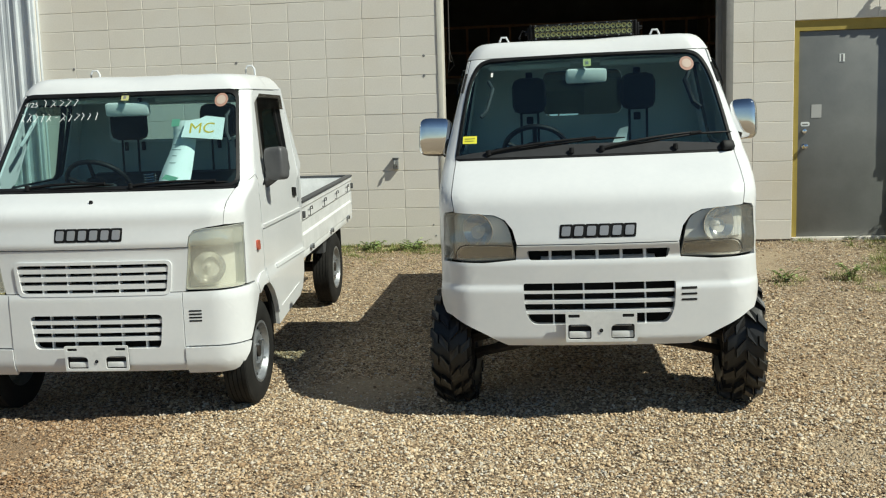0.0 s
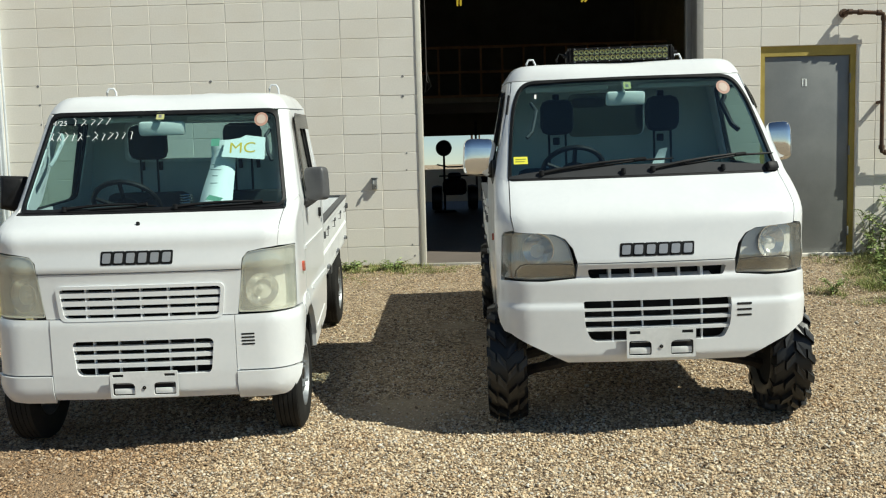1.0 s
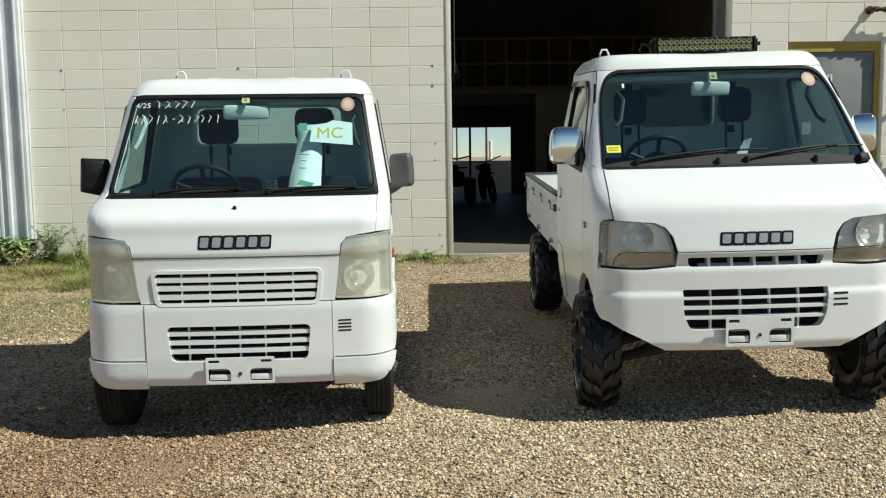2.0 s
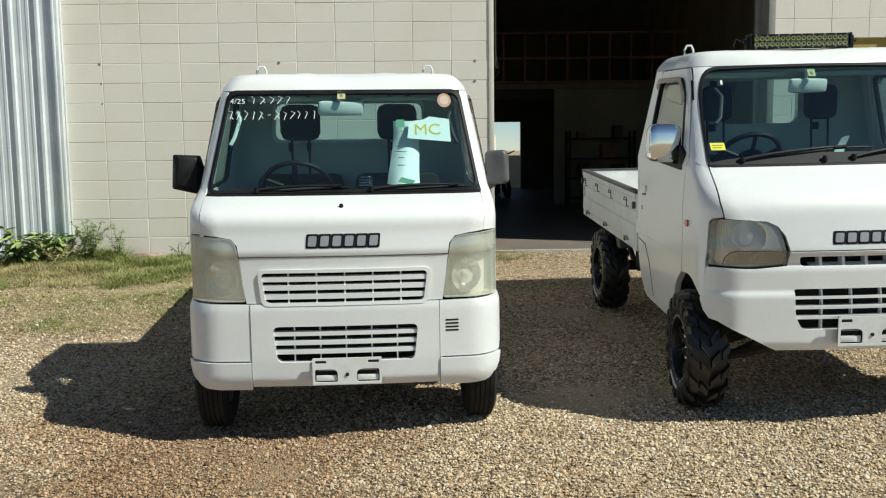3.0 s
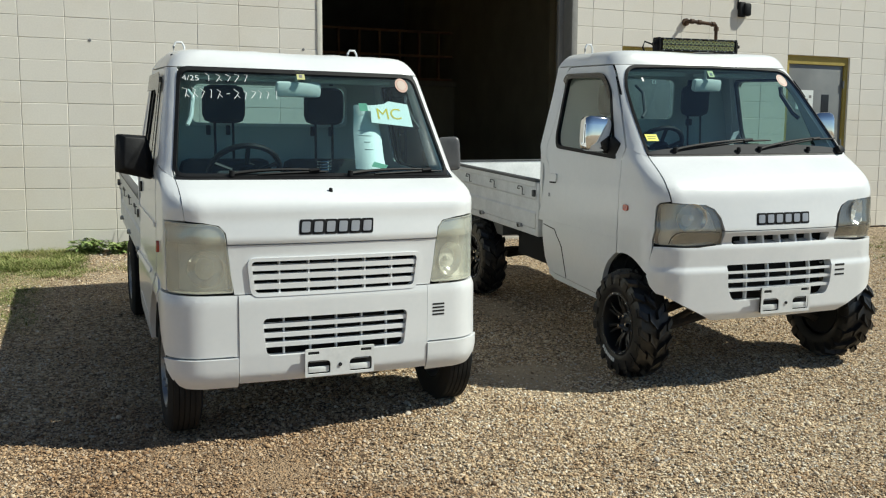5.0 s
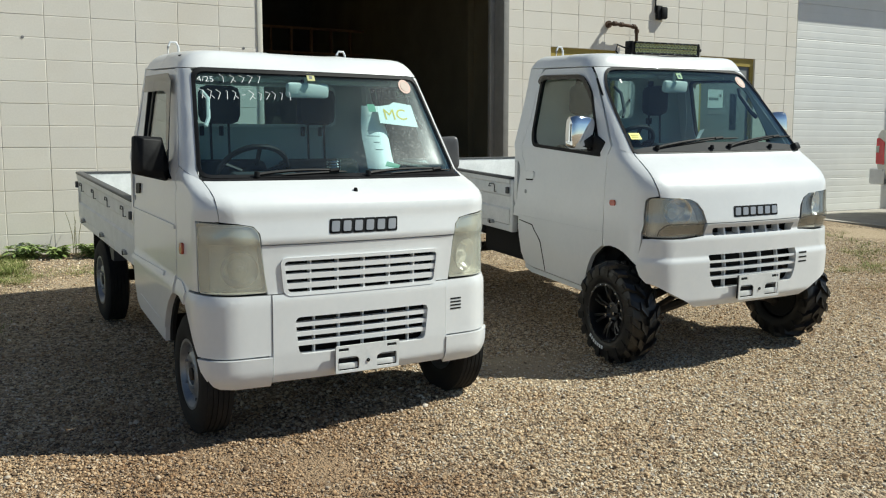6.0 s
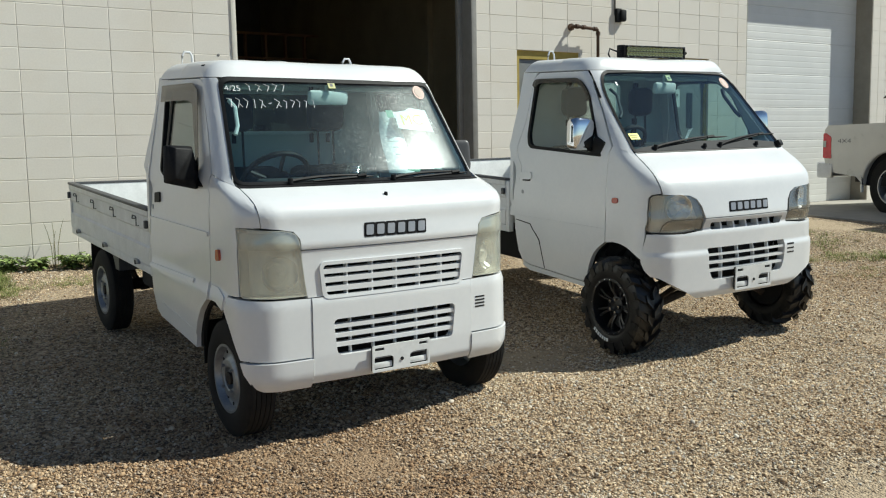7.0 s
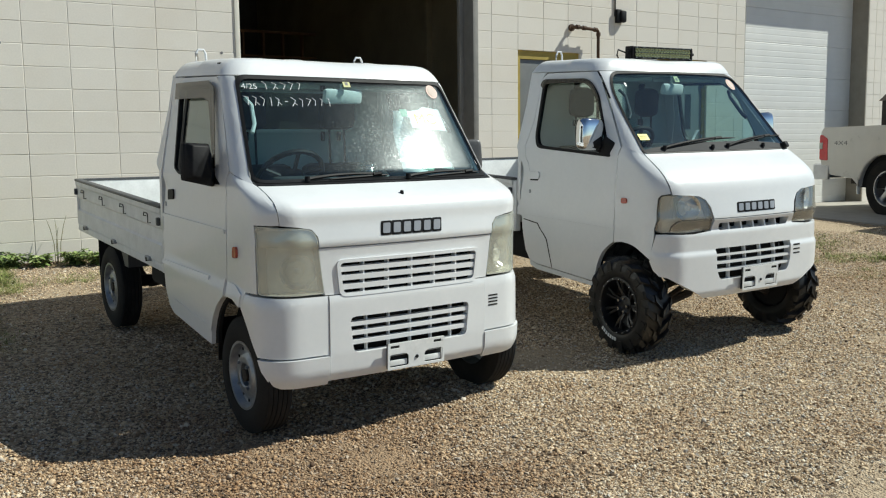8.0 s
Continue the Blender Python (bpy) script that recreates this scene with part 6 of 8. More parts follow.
def details_a(t, cab):
    # sheet of paper, curling at its edges, and a card over it
    bm = bmesh.new()
    rows = []
    for i in range(15):
        f = i / 14
        z = 1.452 - 0.31 * f
        row = []
        for j in range(9):
            g = j / 8 - 0.5
            x = 0.305 - 0.012 * f + (0.115 + 0.05 * f) * g + 0.02 * math.sin(3 * f) * (1 - f)
            y = interp(z, cab.profile) + 0.058 + 0.035 * math.sin(math.pi * f) + 0.22 * g * g * (0.3 + f) + 0.012 * math.sin(7 * f + 2 * g)
            row.append(bm.verts.new((x, y, z)))
        rows.append(row)
    for a, b in zip(rows, rows[1:]):
        for k in range(8):
            bm.faces.new((a[k], a[k + 1], b[k + 1], b[k]))
    r = bmesh.ops.extrude_face_region(bm, geom=bm.faces[:])
    bmesh.ops.translate(bm, vec=(0, 0.0012, 0), verts=[v for v in r["geom"] if isinstance(v, bmesh.types.BMVert)])
    sheet = part("paper_sheet", bm, PAPER, None, "white printed sheet curling behind the windscreen")
    tagged(sheet, category="paper")
    sheet.matrix_world = t.matrix_world
    for k, (z, w) in enumerate(((1.405, 0.03), (1.36, 0.02), (1.325, 0.05), (1.30, 0.06), (1.27, 0.03), (1.235, 0.04))):
        bm = bmesh.new()
        f = (1.452 - z) / 0.31
        for q in range(6):
            x = 0.285 + (q / 5 - 0.5) * w
            g = (x - 0.305 + 0.012 * f) / (0.115 + 0.05 * f)
            y = interp(z, cab.profile) + 0.0555 + 0.035 * math.sin(math.pi * f) + 0.22 * g * g * (0.3 + f) + 0.012 * math.sin(7 * f + 2 * g)
            bm.verts.new((x, y, z - 0.0025)), bm.verts.new((x, y, z + 0.0025))
        bm.verts.ensure_lookup_table()
        for q in range(5):
            bm.faces.new((bm.verts[2 * q], bm.verts[2 * q + 2], bm.verts[2 * q + 3], bm.verts[2 * q + 1]))
        part("print_line", bm, surface("faint_print", (0.66, 0.70, 0.69), (0.74, 0.77, 0.76), bump=0) if k == 0 else bpy.data.materials["faint_print"], sheet)
    card = part("card", on_glass(cab, [(0.318, 1.385), (0.54, 1.365), (0.538, 1.478), (0.435, 1.492), (0.405, 1.478), (0.33, 1.468)], 0.0015, 0.030), PAPER, None, "white card with two yellow letters behind glass")
    tagged(card, category="card")
    card.matrix_world = t.matrix_world
    z = 1.425
    lay_on(cab, text_mesh("letters", "MC", 0.095, Matrix(), YELLOW, card, "yellow letters", 0.0003), 0.422, z, 0.0292)
    for pts in ([(0.262, 1.43), (0.305, 1.43), (0.305, 1.468), (0.262, 1.468)], [(0.262, 1.168), (0.33, 1.155), (0.35, 1.172), (0.28, 1.19)]):
        tape = part("tape", on_glass(cab, pts, 0.001, 0.012), GREEN_TAG, None, "green tape holding the paper to glass")
        tagged(tape, category="tape")
        tape.matrix_world = t.matrix_world
    st = part("sticker", on_glass(cab, disc_pts(0.515, 1.556, 0.036), 0.001, -0.001), STICKER_R, None, "round faded red inspection sticker on windscreen")
    tagged(st, category="sticker")
    st.matrix_world = t.matrix_world
    part("sticker_centre", on_glass(cab, disc_pts(0.515, 1.556, 0.024), 0.001, -0.0022), surface("sticker_pale", (0.42, 0.33, 0.27), (0.52, 0.42, 0.35), bump=0), st)
    # air freshener coil on the dash
    pts = [(0.10 + 0.034 * math.cos(a), 0.60 + 0.034 * math.sin(a), 1.115 + 0.014 * a / 6.28) for a in np.arange(0, 6.28 * 4, 0.35)]
    coil = part("wire_coil", tube(bmesh.new(), pts, 0.0035, 5), CHROME, None, "bright wire coil standing on the dashboard")
    tagged(coil, category="coil")
    coil.matrix_world = t.matrix_world
    # writing on the glass: a date, then words and a number as plain strokes
    lay_on(cab, text_mesh("marker_date", "4/25", 0.045, Matrix(), CHALK, t, "white marker date", 0.0003, -0.0006), -0.545, 1.557, -0.001)
    rng = random.Random(8)

    def scrawl(x0, z0, step, count, high, skip=()):
        lines = []
        for k in range(count):
            if k in skip:
                continue
            x, w = x0 + k * step + rng.uniform(-0.004, 0.004), step * rng.uniform(0.5, 0.68)
            lines.append([(x + rng.uniform(0, 0.3) * w, z0 + high * rng.uniform(0.85, 1.05)), (x + rng.uniform(0.5, 1.0) * w, z0 + high * rng.uniform(0.6, 0.9)), (x + rng.uniform(0, 0.5) * w, z0 + high * rng.uniform(-0.05, 0.15))])
            if rng.random() < 0.4:
                lines.append([(x + 0.6 * w, z0 + high * 0.4), (x + 1.1 * w, z0 + high * rng.uniform(0, 0.2))])
        return lines
    strokes(cab, scrawl(-0.475, 1.545, 0.044, 5, 0.038), 0.0016, "marker_words", t, "white marker strokes")
    strokes(cab, scrawl(-0.585, 1.466, 0.0385, 12, 0.044, (5,)) + [[(-0.388, 1.487), (-0.372, 1.489)]], 0.0016, "marker_number", t, "white marker strokes")
    # grab handles and dark tabs on the rear lining
    for s in (-1, 1):
        h = [(s * 0.555, 0.66, 1.50), (s * 0.535, 0.63, 1.47), (s * 0.555, 0.55, 1.38), (s * 0.575, 0.53, 1.34)]
        part("grab_handle", tube(bmesh.new(), h, 0.010, 7), TRIM_IN if s < 0 else DASH, t, "grab handle inside the pillar")
        for x in (0.245, 0.355):
            for z0, z1 in ((1.555, 1.60), (1.26, 1.315)):
                part("guard_tab", boxed(s * x - 0.012, s * x + 0.012, 1.385, 1.40, z0, z1, 0.004), BLACK, t)


def details_b(t, cab):
    # roof light bar on brackets
    m = t.matrix_world @ pose(-0.012, 0.886, 1.858, 0, 0, 0) @ Matrix.Diagonal((0.92, 1.0, 0.90, 1.0))
    bar = thing("light_bar", m, "black roof light bar with two rows of lamps", "light bar")
    part("bar_body", boxed(-0.29, 0.29, -0.02, 0.045, -0.042, 0.042, 0.006), BLACK, bar)
    part("lens_sheet", boxed(-0.278, 0.278, -0.027, -0.021, -0.034, 0.034, 0.0), glass("bar_lens", (0.86, 0.88, 0.72), 0.03, dust=0.03, haze=0.02, gloss=0.04), bar).visible_shadow = False
    part("lamp_tray", boxed(-0.28, 0.28, -0.0215, -0.0205, -0.035, 0.035), BLACK, bar, "dark lamp tray")
    for r in (-1, 1):
        for k in range(18):
            x = -0.262 + k * 0.524 / 17
            part("led_cup", lathe(bmesh.new(), [(0.0135, -0.0262), (0.0148, -0.0262), (0.0148, -0.022), (0.007, -0.0218), (0.006, -0.0225)], 12, "y", centre=(x, 0, r * 0.017)), LED_Y, bar)
    for z in (-0.038, 0.038):
        part("bezel", boxed(-0.288, 0.288, -0.03, -0.02, z - 0.004, z + 0.004, 0.001), BLACK, bar)
        for k in range(9):
            x = -0.27 + k * 0.0675
            part("bezel_bolt", boxed(x - 0.004, x + 0.004, -0.033, -0.03, z - 0.003, z + 0.003), STEEL, bar)
    for s in (-1, 1):
        part("end_cap", boxed(min(s * 0.29, s * 0.305), max(s * 0.29, s * 0.305), -0.024, 0.048, -0.045, 0.045, 0.005), BLACK, bar)
        part("bracket", boxed(min(s * 0.305, s * 0.318), max(s * 0.305, s * 0.318), -0.015, 0.03, -0.072, 0.03, 0.004), BLACK, bar)
        part("bracket_foot", boxed(min(s * 0.28, s * 0.35), max(s * 0.28, s * 0.35), -0.03, 0.04, -0.08, -0.068, 0.003), BLACK, bar)
        part("knob", lathe(bmesh.new(), [(0.001, -0.01), (0.012, -0.01), (0.012, 0.01), (0.001, 0.012)], 10, "x", centre=(s * 0.325, 0.0, 0.0)), BLACK, bar)
    for k in range(12):
        x = -0.26 + k * 0.0473
        part("cooling_fin", boxed(x - 0.003, x + 0.003, 0.045, 0.075, -0.036, 0.036), BLACK, bar)
    part("cable", tube(bmesh.new(), [(-0.30, 0.05, 0.0), (-0.35, 0.07, 0.02), (-0.37, 0.06, -0.02), (-0.35, 0.05, -0.065)], 0.006, 6), BLACK, bar)
    s1 = part("sticker", on_glass(cab, [(-0.632, 1.306), (-0.562, 1.306), (-0.562, 1.341), (-0.632, 1.341)], 0.001, -0.001), STICKER_Y, None, "small yellow sticker on windscreen corner")
    tagged(s1, category="sticker")
    s1.matrix_world = t.matrix_world
    for k in range(2):
        z = 1.316 + k * 0.011
        part("print_line", on_glass(cab, [(-0.622, z), (-0.577 + 0.006 * k, z), (-0.577 + 0.006 * k, z + 0.004), (-0.622, z + 0.004)], 0.0006, -0.002), surface("olive_print", (0.25, 0.25, 0.03), (0.32, 0.3, 0.05), bump=0) if k == 0 else bpy.data.materials["olive_print"], s1)
    s2 = part("sticker", on_glass(cab, disc_pts(0.500, 1.655, 0.036), 0.001, -0.001), STICKER_R, None, "round red inspection sticker on windscreen")
    tagged(s2, category="sticker")
    s2.matrix_world = t.matrix_world
    part("sticker_centre", on_glass(cab, disc_pts(0.500, 1.655, 0.023), 0.001, -0.0022), bpy.data.materials["sticker_pale"], s2)
    s3 = part("sticker", on_glass(cab, [(-0.499, 1.632), (-0.488, 1.632), (-0.486, 1.654), (-0.497, 1.654)], 0.001, -0.001), MIRROR_BACK, None, "tiny white sticker on windscreen")
    tagged(s3, category="sticker")
    s3.matrix_world = t.matrix_world
    # thin white sheet standing over the dash
    bm = bmesh.new()
    for i in range(7):
        f = i / 6
        bm.verts.new((0.10 + 0.06 * f, 0.70, 1.225 + 0.115 * f)), bm.verts.new((0.19 + 0.015 * f, 0.72 + 0.02 * math.sin(4 * f), 1.225 + 0.125 * f))
    bm.verts.ensure_lookup_table()
    for i in range(6):
        bm.faces.new((bm.verts[2 * i], bm.verts[2 * i + 1], bm.verts[2 * i + 3], bm.verts[2 * i + 2]))
    r = bmesh.ops.extrude_face_region(bm, geom=bm.faces[:])
    bmesh.ops.translate(bm, vec=(0, 0.004, 0), verts=[v for v in r["geom"] if isinstance(v, bmesh.types.BMVert)])
    pp = part("pale_dash_sheet", bm, PAPER, None, "thin white sheet standing over the dashboard")
    tagged(pp, category="paper")
    pp.matrix_world = t.matrix_world
    for s in (-1, 1):
        h = [(s * 0.515, 0.74, 1.61), (s * 0.49, 0.70, 1.57), (s * 0.52, 0.62, 1.46), (s * 0.55, 0.60, 1.43)]
        part("grab_handle", tube(bmesh.new(), h, 0.014 if s > 0 else 0.010, 7), BLACK if s > 0 else DASH, t, "grab handle inside the pillar")
        for z0, z1 in ((1.615, 1.665), (1.36, 1.405)):
            part("guard_tab", boxed(s * 0.315 - 0.02, s * 0.315 + 0.02, 1.375, 1.40, z0, z1, 0.006), BLACK, t)


details_a(truck_std, cab_a)
details_b(truck_lift, cab_b)
# ---- doors, pipes and fittings on the wall ----
def steel_door(name, x0, x1, label, mark):
    d = thing(name, pose(x0, 0.0, 0.0), label, "door")
    tagged(d, kind="structure")
    w, h = x1 - x0, DTOP
    y = 0.028
    o = [(0.0, 0.0), (0.055, 0.0), (0.055, h - 0.105), (w - 0.055, h - 0.105), (w - 0.055, 0.0), (w, 0.0), (w, h), (0.0, h)]
    part("door_frame", flat_panel(o, [], lambda u, v: (u, y, v), (0, 0.13, 0)), YELLOW_EDGE, d, "yellow painted steel door frame", 0)
    leaf = part("door_leaf", boxed(0.058, w - 0.058, y + 0.02, y + 0.065, 0.02, h - 0.108, 0.003), GALV, d, "grey painted steel leaf")
    part("threshold", boxed(0.0, w, -0.02, 0.14, -0.03, 0.018, 0.003), BLOCK_CUT, d)
    part("door_backing", boxed(0.0, w, 0.18, 0.2, 0.0, h), INNER_DARK, d)
    for z in (0.25, h / 2, h - 0.35):
        part("hinge", boxed(w - 0.066, w - 0.05, y - 0.008, y + 0.02, z - 0.05, z + 0.05, 0.003), GALV, d)
    part("door_knob", lathe(bmesh.new(), [(0.001, -0.07), (0.022, -0.066), (0.027, -0.05), (0.02, -0.03), (0.012, -0.02), (0.028, -0.006), (0.028, 0.0), (0.001, 0.0)], 18, "y", centre=(0.125, y + 0.02, 0.96)), CHROME, leaf)
    part("deadbolt", lathe(bmesh.new(), [(0.001, -0.03), (0.022, -0.028), (0.027, -0.012), (0.03, 0.0), (0.001, 0.0)], 18, "y", centre=(0.12, y + 0.02, 1.115)), CHROME, leaf)
    if mark:
        plate = part("number_plate", boxed(w * 0.475 - 0.026, w * 0.475 + 0.026, y + 0.0165, y + 0.0195, 1.81, 1.89), PAPER, leaf, "small white plate with dark bar")
        part("plate_bar", boxed(w * 0.475 - 0.009, w * 0.475 + 0.009, y + 0.0145, y + 0.016, 1.815, 1.885), INK, plate)
        part("notice", boxed(0.19, 0.29, y + 0.0165, y + 0.0195, 1.25, 1.385), surface("pale_notice", (0.42, 0.42, 0.41), (0.5, 0.5, 0.48), bump=0), leaf)
        lock = part("lock_label", flat_panel(rounded([(0.085, 1.165), (0.175, 1.165), (0.175, 1.21), (0.085, 1.21)], 0.02), [], lambda u, v: (u, y + 0.0165, v), (0, 0.003, 0)), PAPER, leaf)
        part("lock_bar", boxed(0.10, 0.16, y + 0.0145, y + 0.016, 1.18, 1.192), INK, lock)
    else:
        sign = part("sign", boxed(0.20, 0.48, y + 0.0165, y + 0.0195, 1.55, 1.80), PAPER, leaf, "white sign with dark logo bars")
        for k in range(4):
            part("sign_bar", boxed(0.225 + k * 0.045, 0.26 + k * 0.045, y + 0.0145, y + 0.016, 1.655, 1.69), INK, sign)
        part("sign_bar", boxed(0.41, 0.45, y + 0.0145, y + 0.016, 1.70, 1.735), INK, sign)
        part("notice", boxed(0.20, 0.46, y + 0.0165, y + 0.0195, 1.46, 1.51), surface("grey_notice", (0.2, 0.2, 0.2), (0.26, 0.26, 0.25), bump=0), leaf)
        part("door_window", boxed(0.62, 0.74, y + 0.0165, y + 0.0195, 1.25, 1.75, 0.0), GLOSS_BLACK, leaf)
    return d


steel_door("door_1", D1[0], D1[1], "grey steel door in yellow frame with bush shadow", True)
steel_door("door_2", D2[0], D2[1], "grey steel door in yellow frame with white sign", False)


def roller_door():
    d = thing("door_3", pose(DOOR2_L, 0.30, 0.0), "white sectional overhead door, closed, half in shade", "door")
    tagged(d, kind="structure")
    w = DOOR2_R - DOOR2_L
    n, h = 7, OPEN_TOP / 7
    for k in range(n):
        bm = bmesh.new()
        z0, z1 = k * h + 0.0015, (k + 1) * h - 0.0015
        prof = [(0.004, z0), (0.0, z0 + 0.006)]
        for q in range(5):
            a = z0 + 0.03 + q * (z1 - z0 - 0.06) / 5
            b = z0 + 0.03 + (q + 1) * (z1 - z0 - 0.06) / 5
            prof += [(0.0, a + 0.004), (-0.0013, a + 0.012), (-0.0013, b - 0.012), (0.0, b - 0.004)]
        prof += [(0.0, z1 - 0.006), (0.004, z1)]
        a = [bm.verts.new((0, y, z)) for y, z in prof]
        b = [bm.verts.new((w, y, z)) for y, z in prof]
        a2 = [bm.verts.new((0, 0.045, z)) for y, z in prof]
        b2 = [bm.verts.new((w, 0.045, z)) for y, z in prof]
        for i in range(len(prof) - 1):
            bm.faces.new((a[i], a[i + 1], b[i + 1], b[i]))
            bm.faces.new((b2[i], b2[i + 1], a2[i + 1], a2[i]))
            bm.faces.new((a[i], a2[i], a2[i + 1], a[i + 1]))
            bm.faces.new((b[i], b[i + 1], b2[i + 1], b2[i]))
        bm.faces.new((a[0], b[0], b2[0], a2[0]))
        bm.faces.new((a[-1], a2[-1], b2[-1], b[-1]))
        part("door_panel", bm, DOOR_WHITE, d, smooth=0)
    part("bottom_seal", boxed(0, w, -0.005, 0.05, -0.03, 0.01, 0.004), BLACK, d)
    part("door_backing", boxed(0, w, 0.06, 0.09, 0, OPEN_TOP), INNER_DARK, d)
    bm = boxed(DOOR2_R - 0.02, DOOR2_R + 0.004, 0.002, 0.34, 0.0, OPEN_TOP)
    tagged(part("roller_jamb_east", bm, surface("jamb_taupe", (0.27, 0.245, 0.2), (0.34, 0.31, 0.255), rough=0.8), None, "taupe painted block reveal beside roller door", 0), category="jamb", kind="structure")
    bm = boxed(DOOR2_L - 0.004, DOOR2_L + 0.012, 0.004, 0.32, 0.0, OPEN_TOP)
    tagged(part("roller_jamb_west", bm, bpy.data.materials["jamb_taupe"], None, "taupe painted block reveal beside pier", 0), category="jamb", kind="structure")
    bm = bmesh.new()
    x0, x1 = DOOR2_L - 0.05, DOOR2_R + 3.0
    rows = []
    for y in (0.29, 0.0, -1.2, -2.4, -3.6, -5.0):
        z = 0.004 if y > -0.1 else ground_z(x0, y) + 0.022
        rows.append([bm.verts.new(q) for q in ((x0, y, z), (x1, y, z + 0.01), (x1, y, z - 0.3), (x0, y, z - 0.3))])
    for a, b in zip(rows, rows[1:]):
        for i in range(4):
            bm.faces.new((a[i], a[(i + 1) % 4], b[(i + 1) % 4], b[i]))
    bm.faces.new(rows[0][::-1])
    bm.faces.new(rows[-1])
    tagged(part("apron", bm, CONCRETE, None, "worn concrete apron before the roller door"), category="apron", kind="structure")


roller_door()


def pipes():
    p = thing("gas_pipe", pose(0, 0, 0), "rusty iron pipe bent down the block wall", "pipe")
    run = [(4.52, 0.0, 2.555), (4.52, -0.075, 2.555), (4.535, -0.10, 2.555), (4.56, -0.11, 2.553), (4.86, -0.11, 2.535), (4.885, -0.11, 2.525), (4.895, -0.11, 2.50), (4.90, -0.11, 1.12), (4.905, -0.11, 1.095), (4.93, -0.11, 1.085), (5.6, -0.11, 1.085)]
    part("pipe_run", tube(bmesh.new(), run, 0.021, 10), RUST, p)
    for c, ax in (((4.545, -0.108, 2.554), "x"), ((4.65, -0.11, 2.548), "x"), ((4.845, -0.11, 2.536), "x"), ((4.897, -0.11, 2.48), "z"), ((4.90, -0.11, 1.14), "z"), ((4.95, -0.11, 1.085), "x")):
        part("pipe_collar", lathe(bmesh.new(), [(0.018, -0.022), (0.03, -0.022), (0.03, 0.022), (0.018, 0.022)], 12, ax, centre=c), RUST, p)
    part("pipe_flange", lathe(bmesh.new(), [(0.018, -0.03), (0.045, -0.03), (0.045, 0.0), (0.018, 0.0)], 14, "y", centre=(4.52, -0.002, 2.555)), RUST, p)
    part("pipe_bracket", boxed(4.88, 4.92, -0.09, 0.0, 1.6, 1.63, 0.003), RUST, p)
    t = thing("hose_tap", pose(-0.49, 0, 0.885), "grey outdoor tap box on the block wall", "tap")
    part("tap_box", boxed(-0.028, 0.028, -0.05, 0.0, -0.055, 0.06, 0.006), GALV, t)
    part("tap_spout", tube(bmesh.new(), [(-0.01, -0.045, 0.03), (-0.01, -0.075, 0.03), (-0.01, -0.082, 0.0)], 0.012, 8), GALV, t)
    part("tap_cap", boxed(-0.034, 0.034, -0.056, 0.0, 0.06, 0.072, 0.003), GALV, t)
    part("tap_screw", lathe(bmesh.new(), [(0.001, -0.056), (0.007, -0.056), (0.007, -0.049), (0.001, -0.049)], 8, "y", centre=(0.012, 0, -0.02)), RUST, t)
    b = thing("wall_lamp", pose(5.37, 0, 2.75), "black wall lamp box with conduit above", "lamp")
    part("lamp_box", boxed(-0.085, 0.0, -0.05, 0.0, -0.09, 0.09, 0.01), BLACK, b)
    part("lamp_hood", box(bmesh.new(), -0.03, 0.075, -0.075, -0.005, -0.08, 0.08, 0.025), BLACK, b)
    part("conduit", tube(bmesh.new(), [(-0.09, -0.012, 0.0), (-0.09, -0.012, 2.0)], 0.01, 8), BLACK, b)


pipes()


def wall_marks():
    """Old screw holes and patches on the block wall."""
    spots = [(-0.156, 1.822), (-0.135, 1.21), (-0.14, 1.03), (-0.155, 2.03), (-0.10, 0.22), (-0.075, 0.10), (-4.09, 2.03), (-4.08, 1.83), (-4.08, 1.62), (3.0 * BX * -1 - 1.0, 2.03)]
    for k, (x, z) in enumerate(spots):
        r = 0.009 if k % 3 else 0.014
        ob = part("wall_plug", lathe(bmesh.new(), [(0.001, -0.006), (r, -0.004), (r, 0.004), (0.001, 0.004)], 9, "y", centre=(x, 0.0, z)), INK, None, "dark old screw hole in the block wall")
        tagged(ob, category="plug", group="screw holes in the wall")


wall_marks()


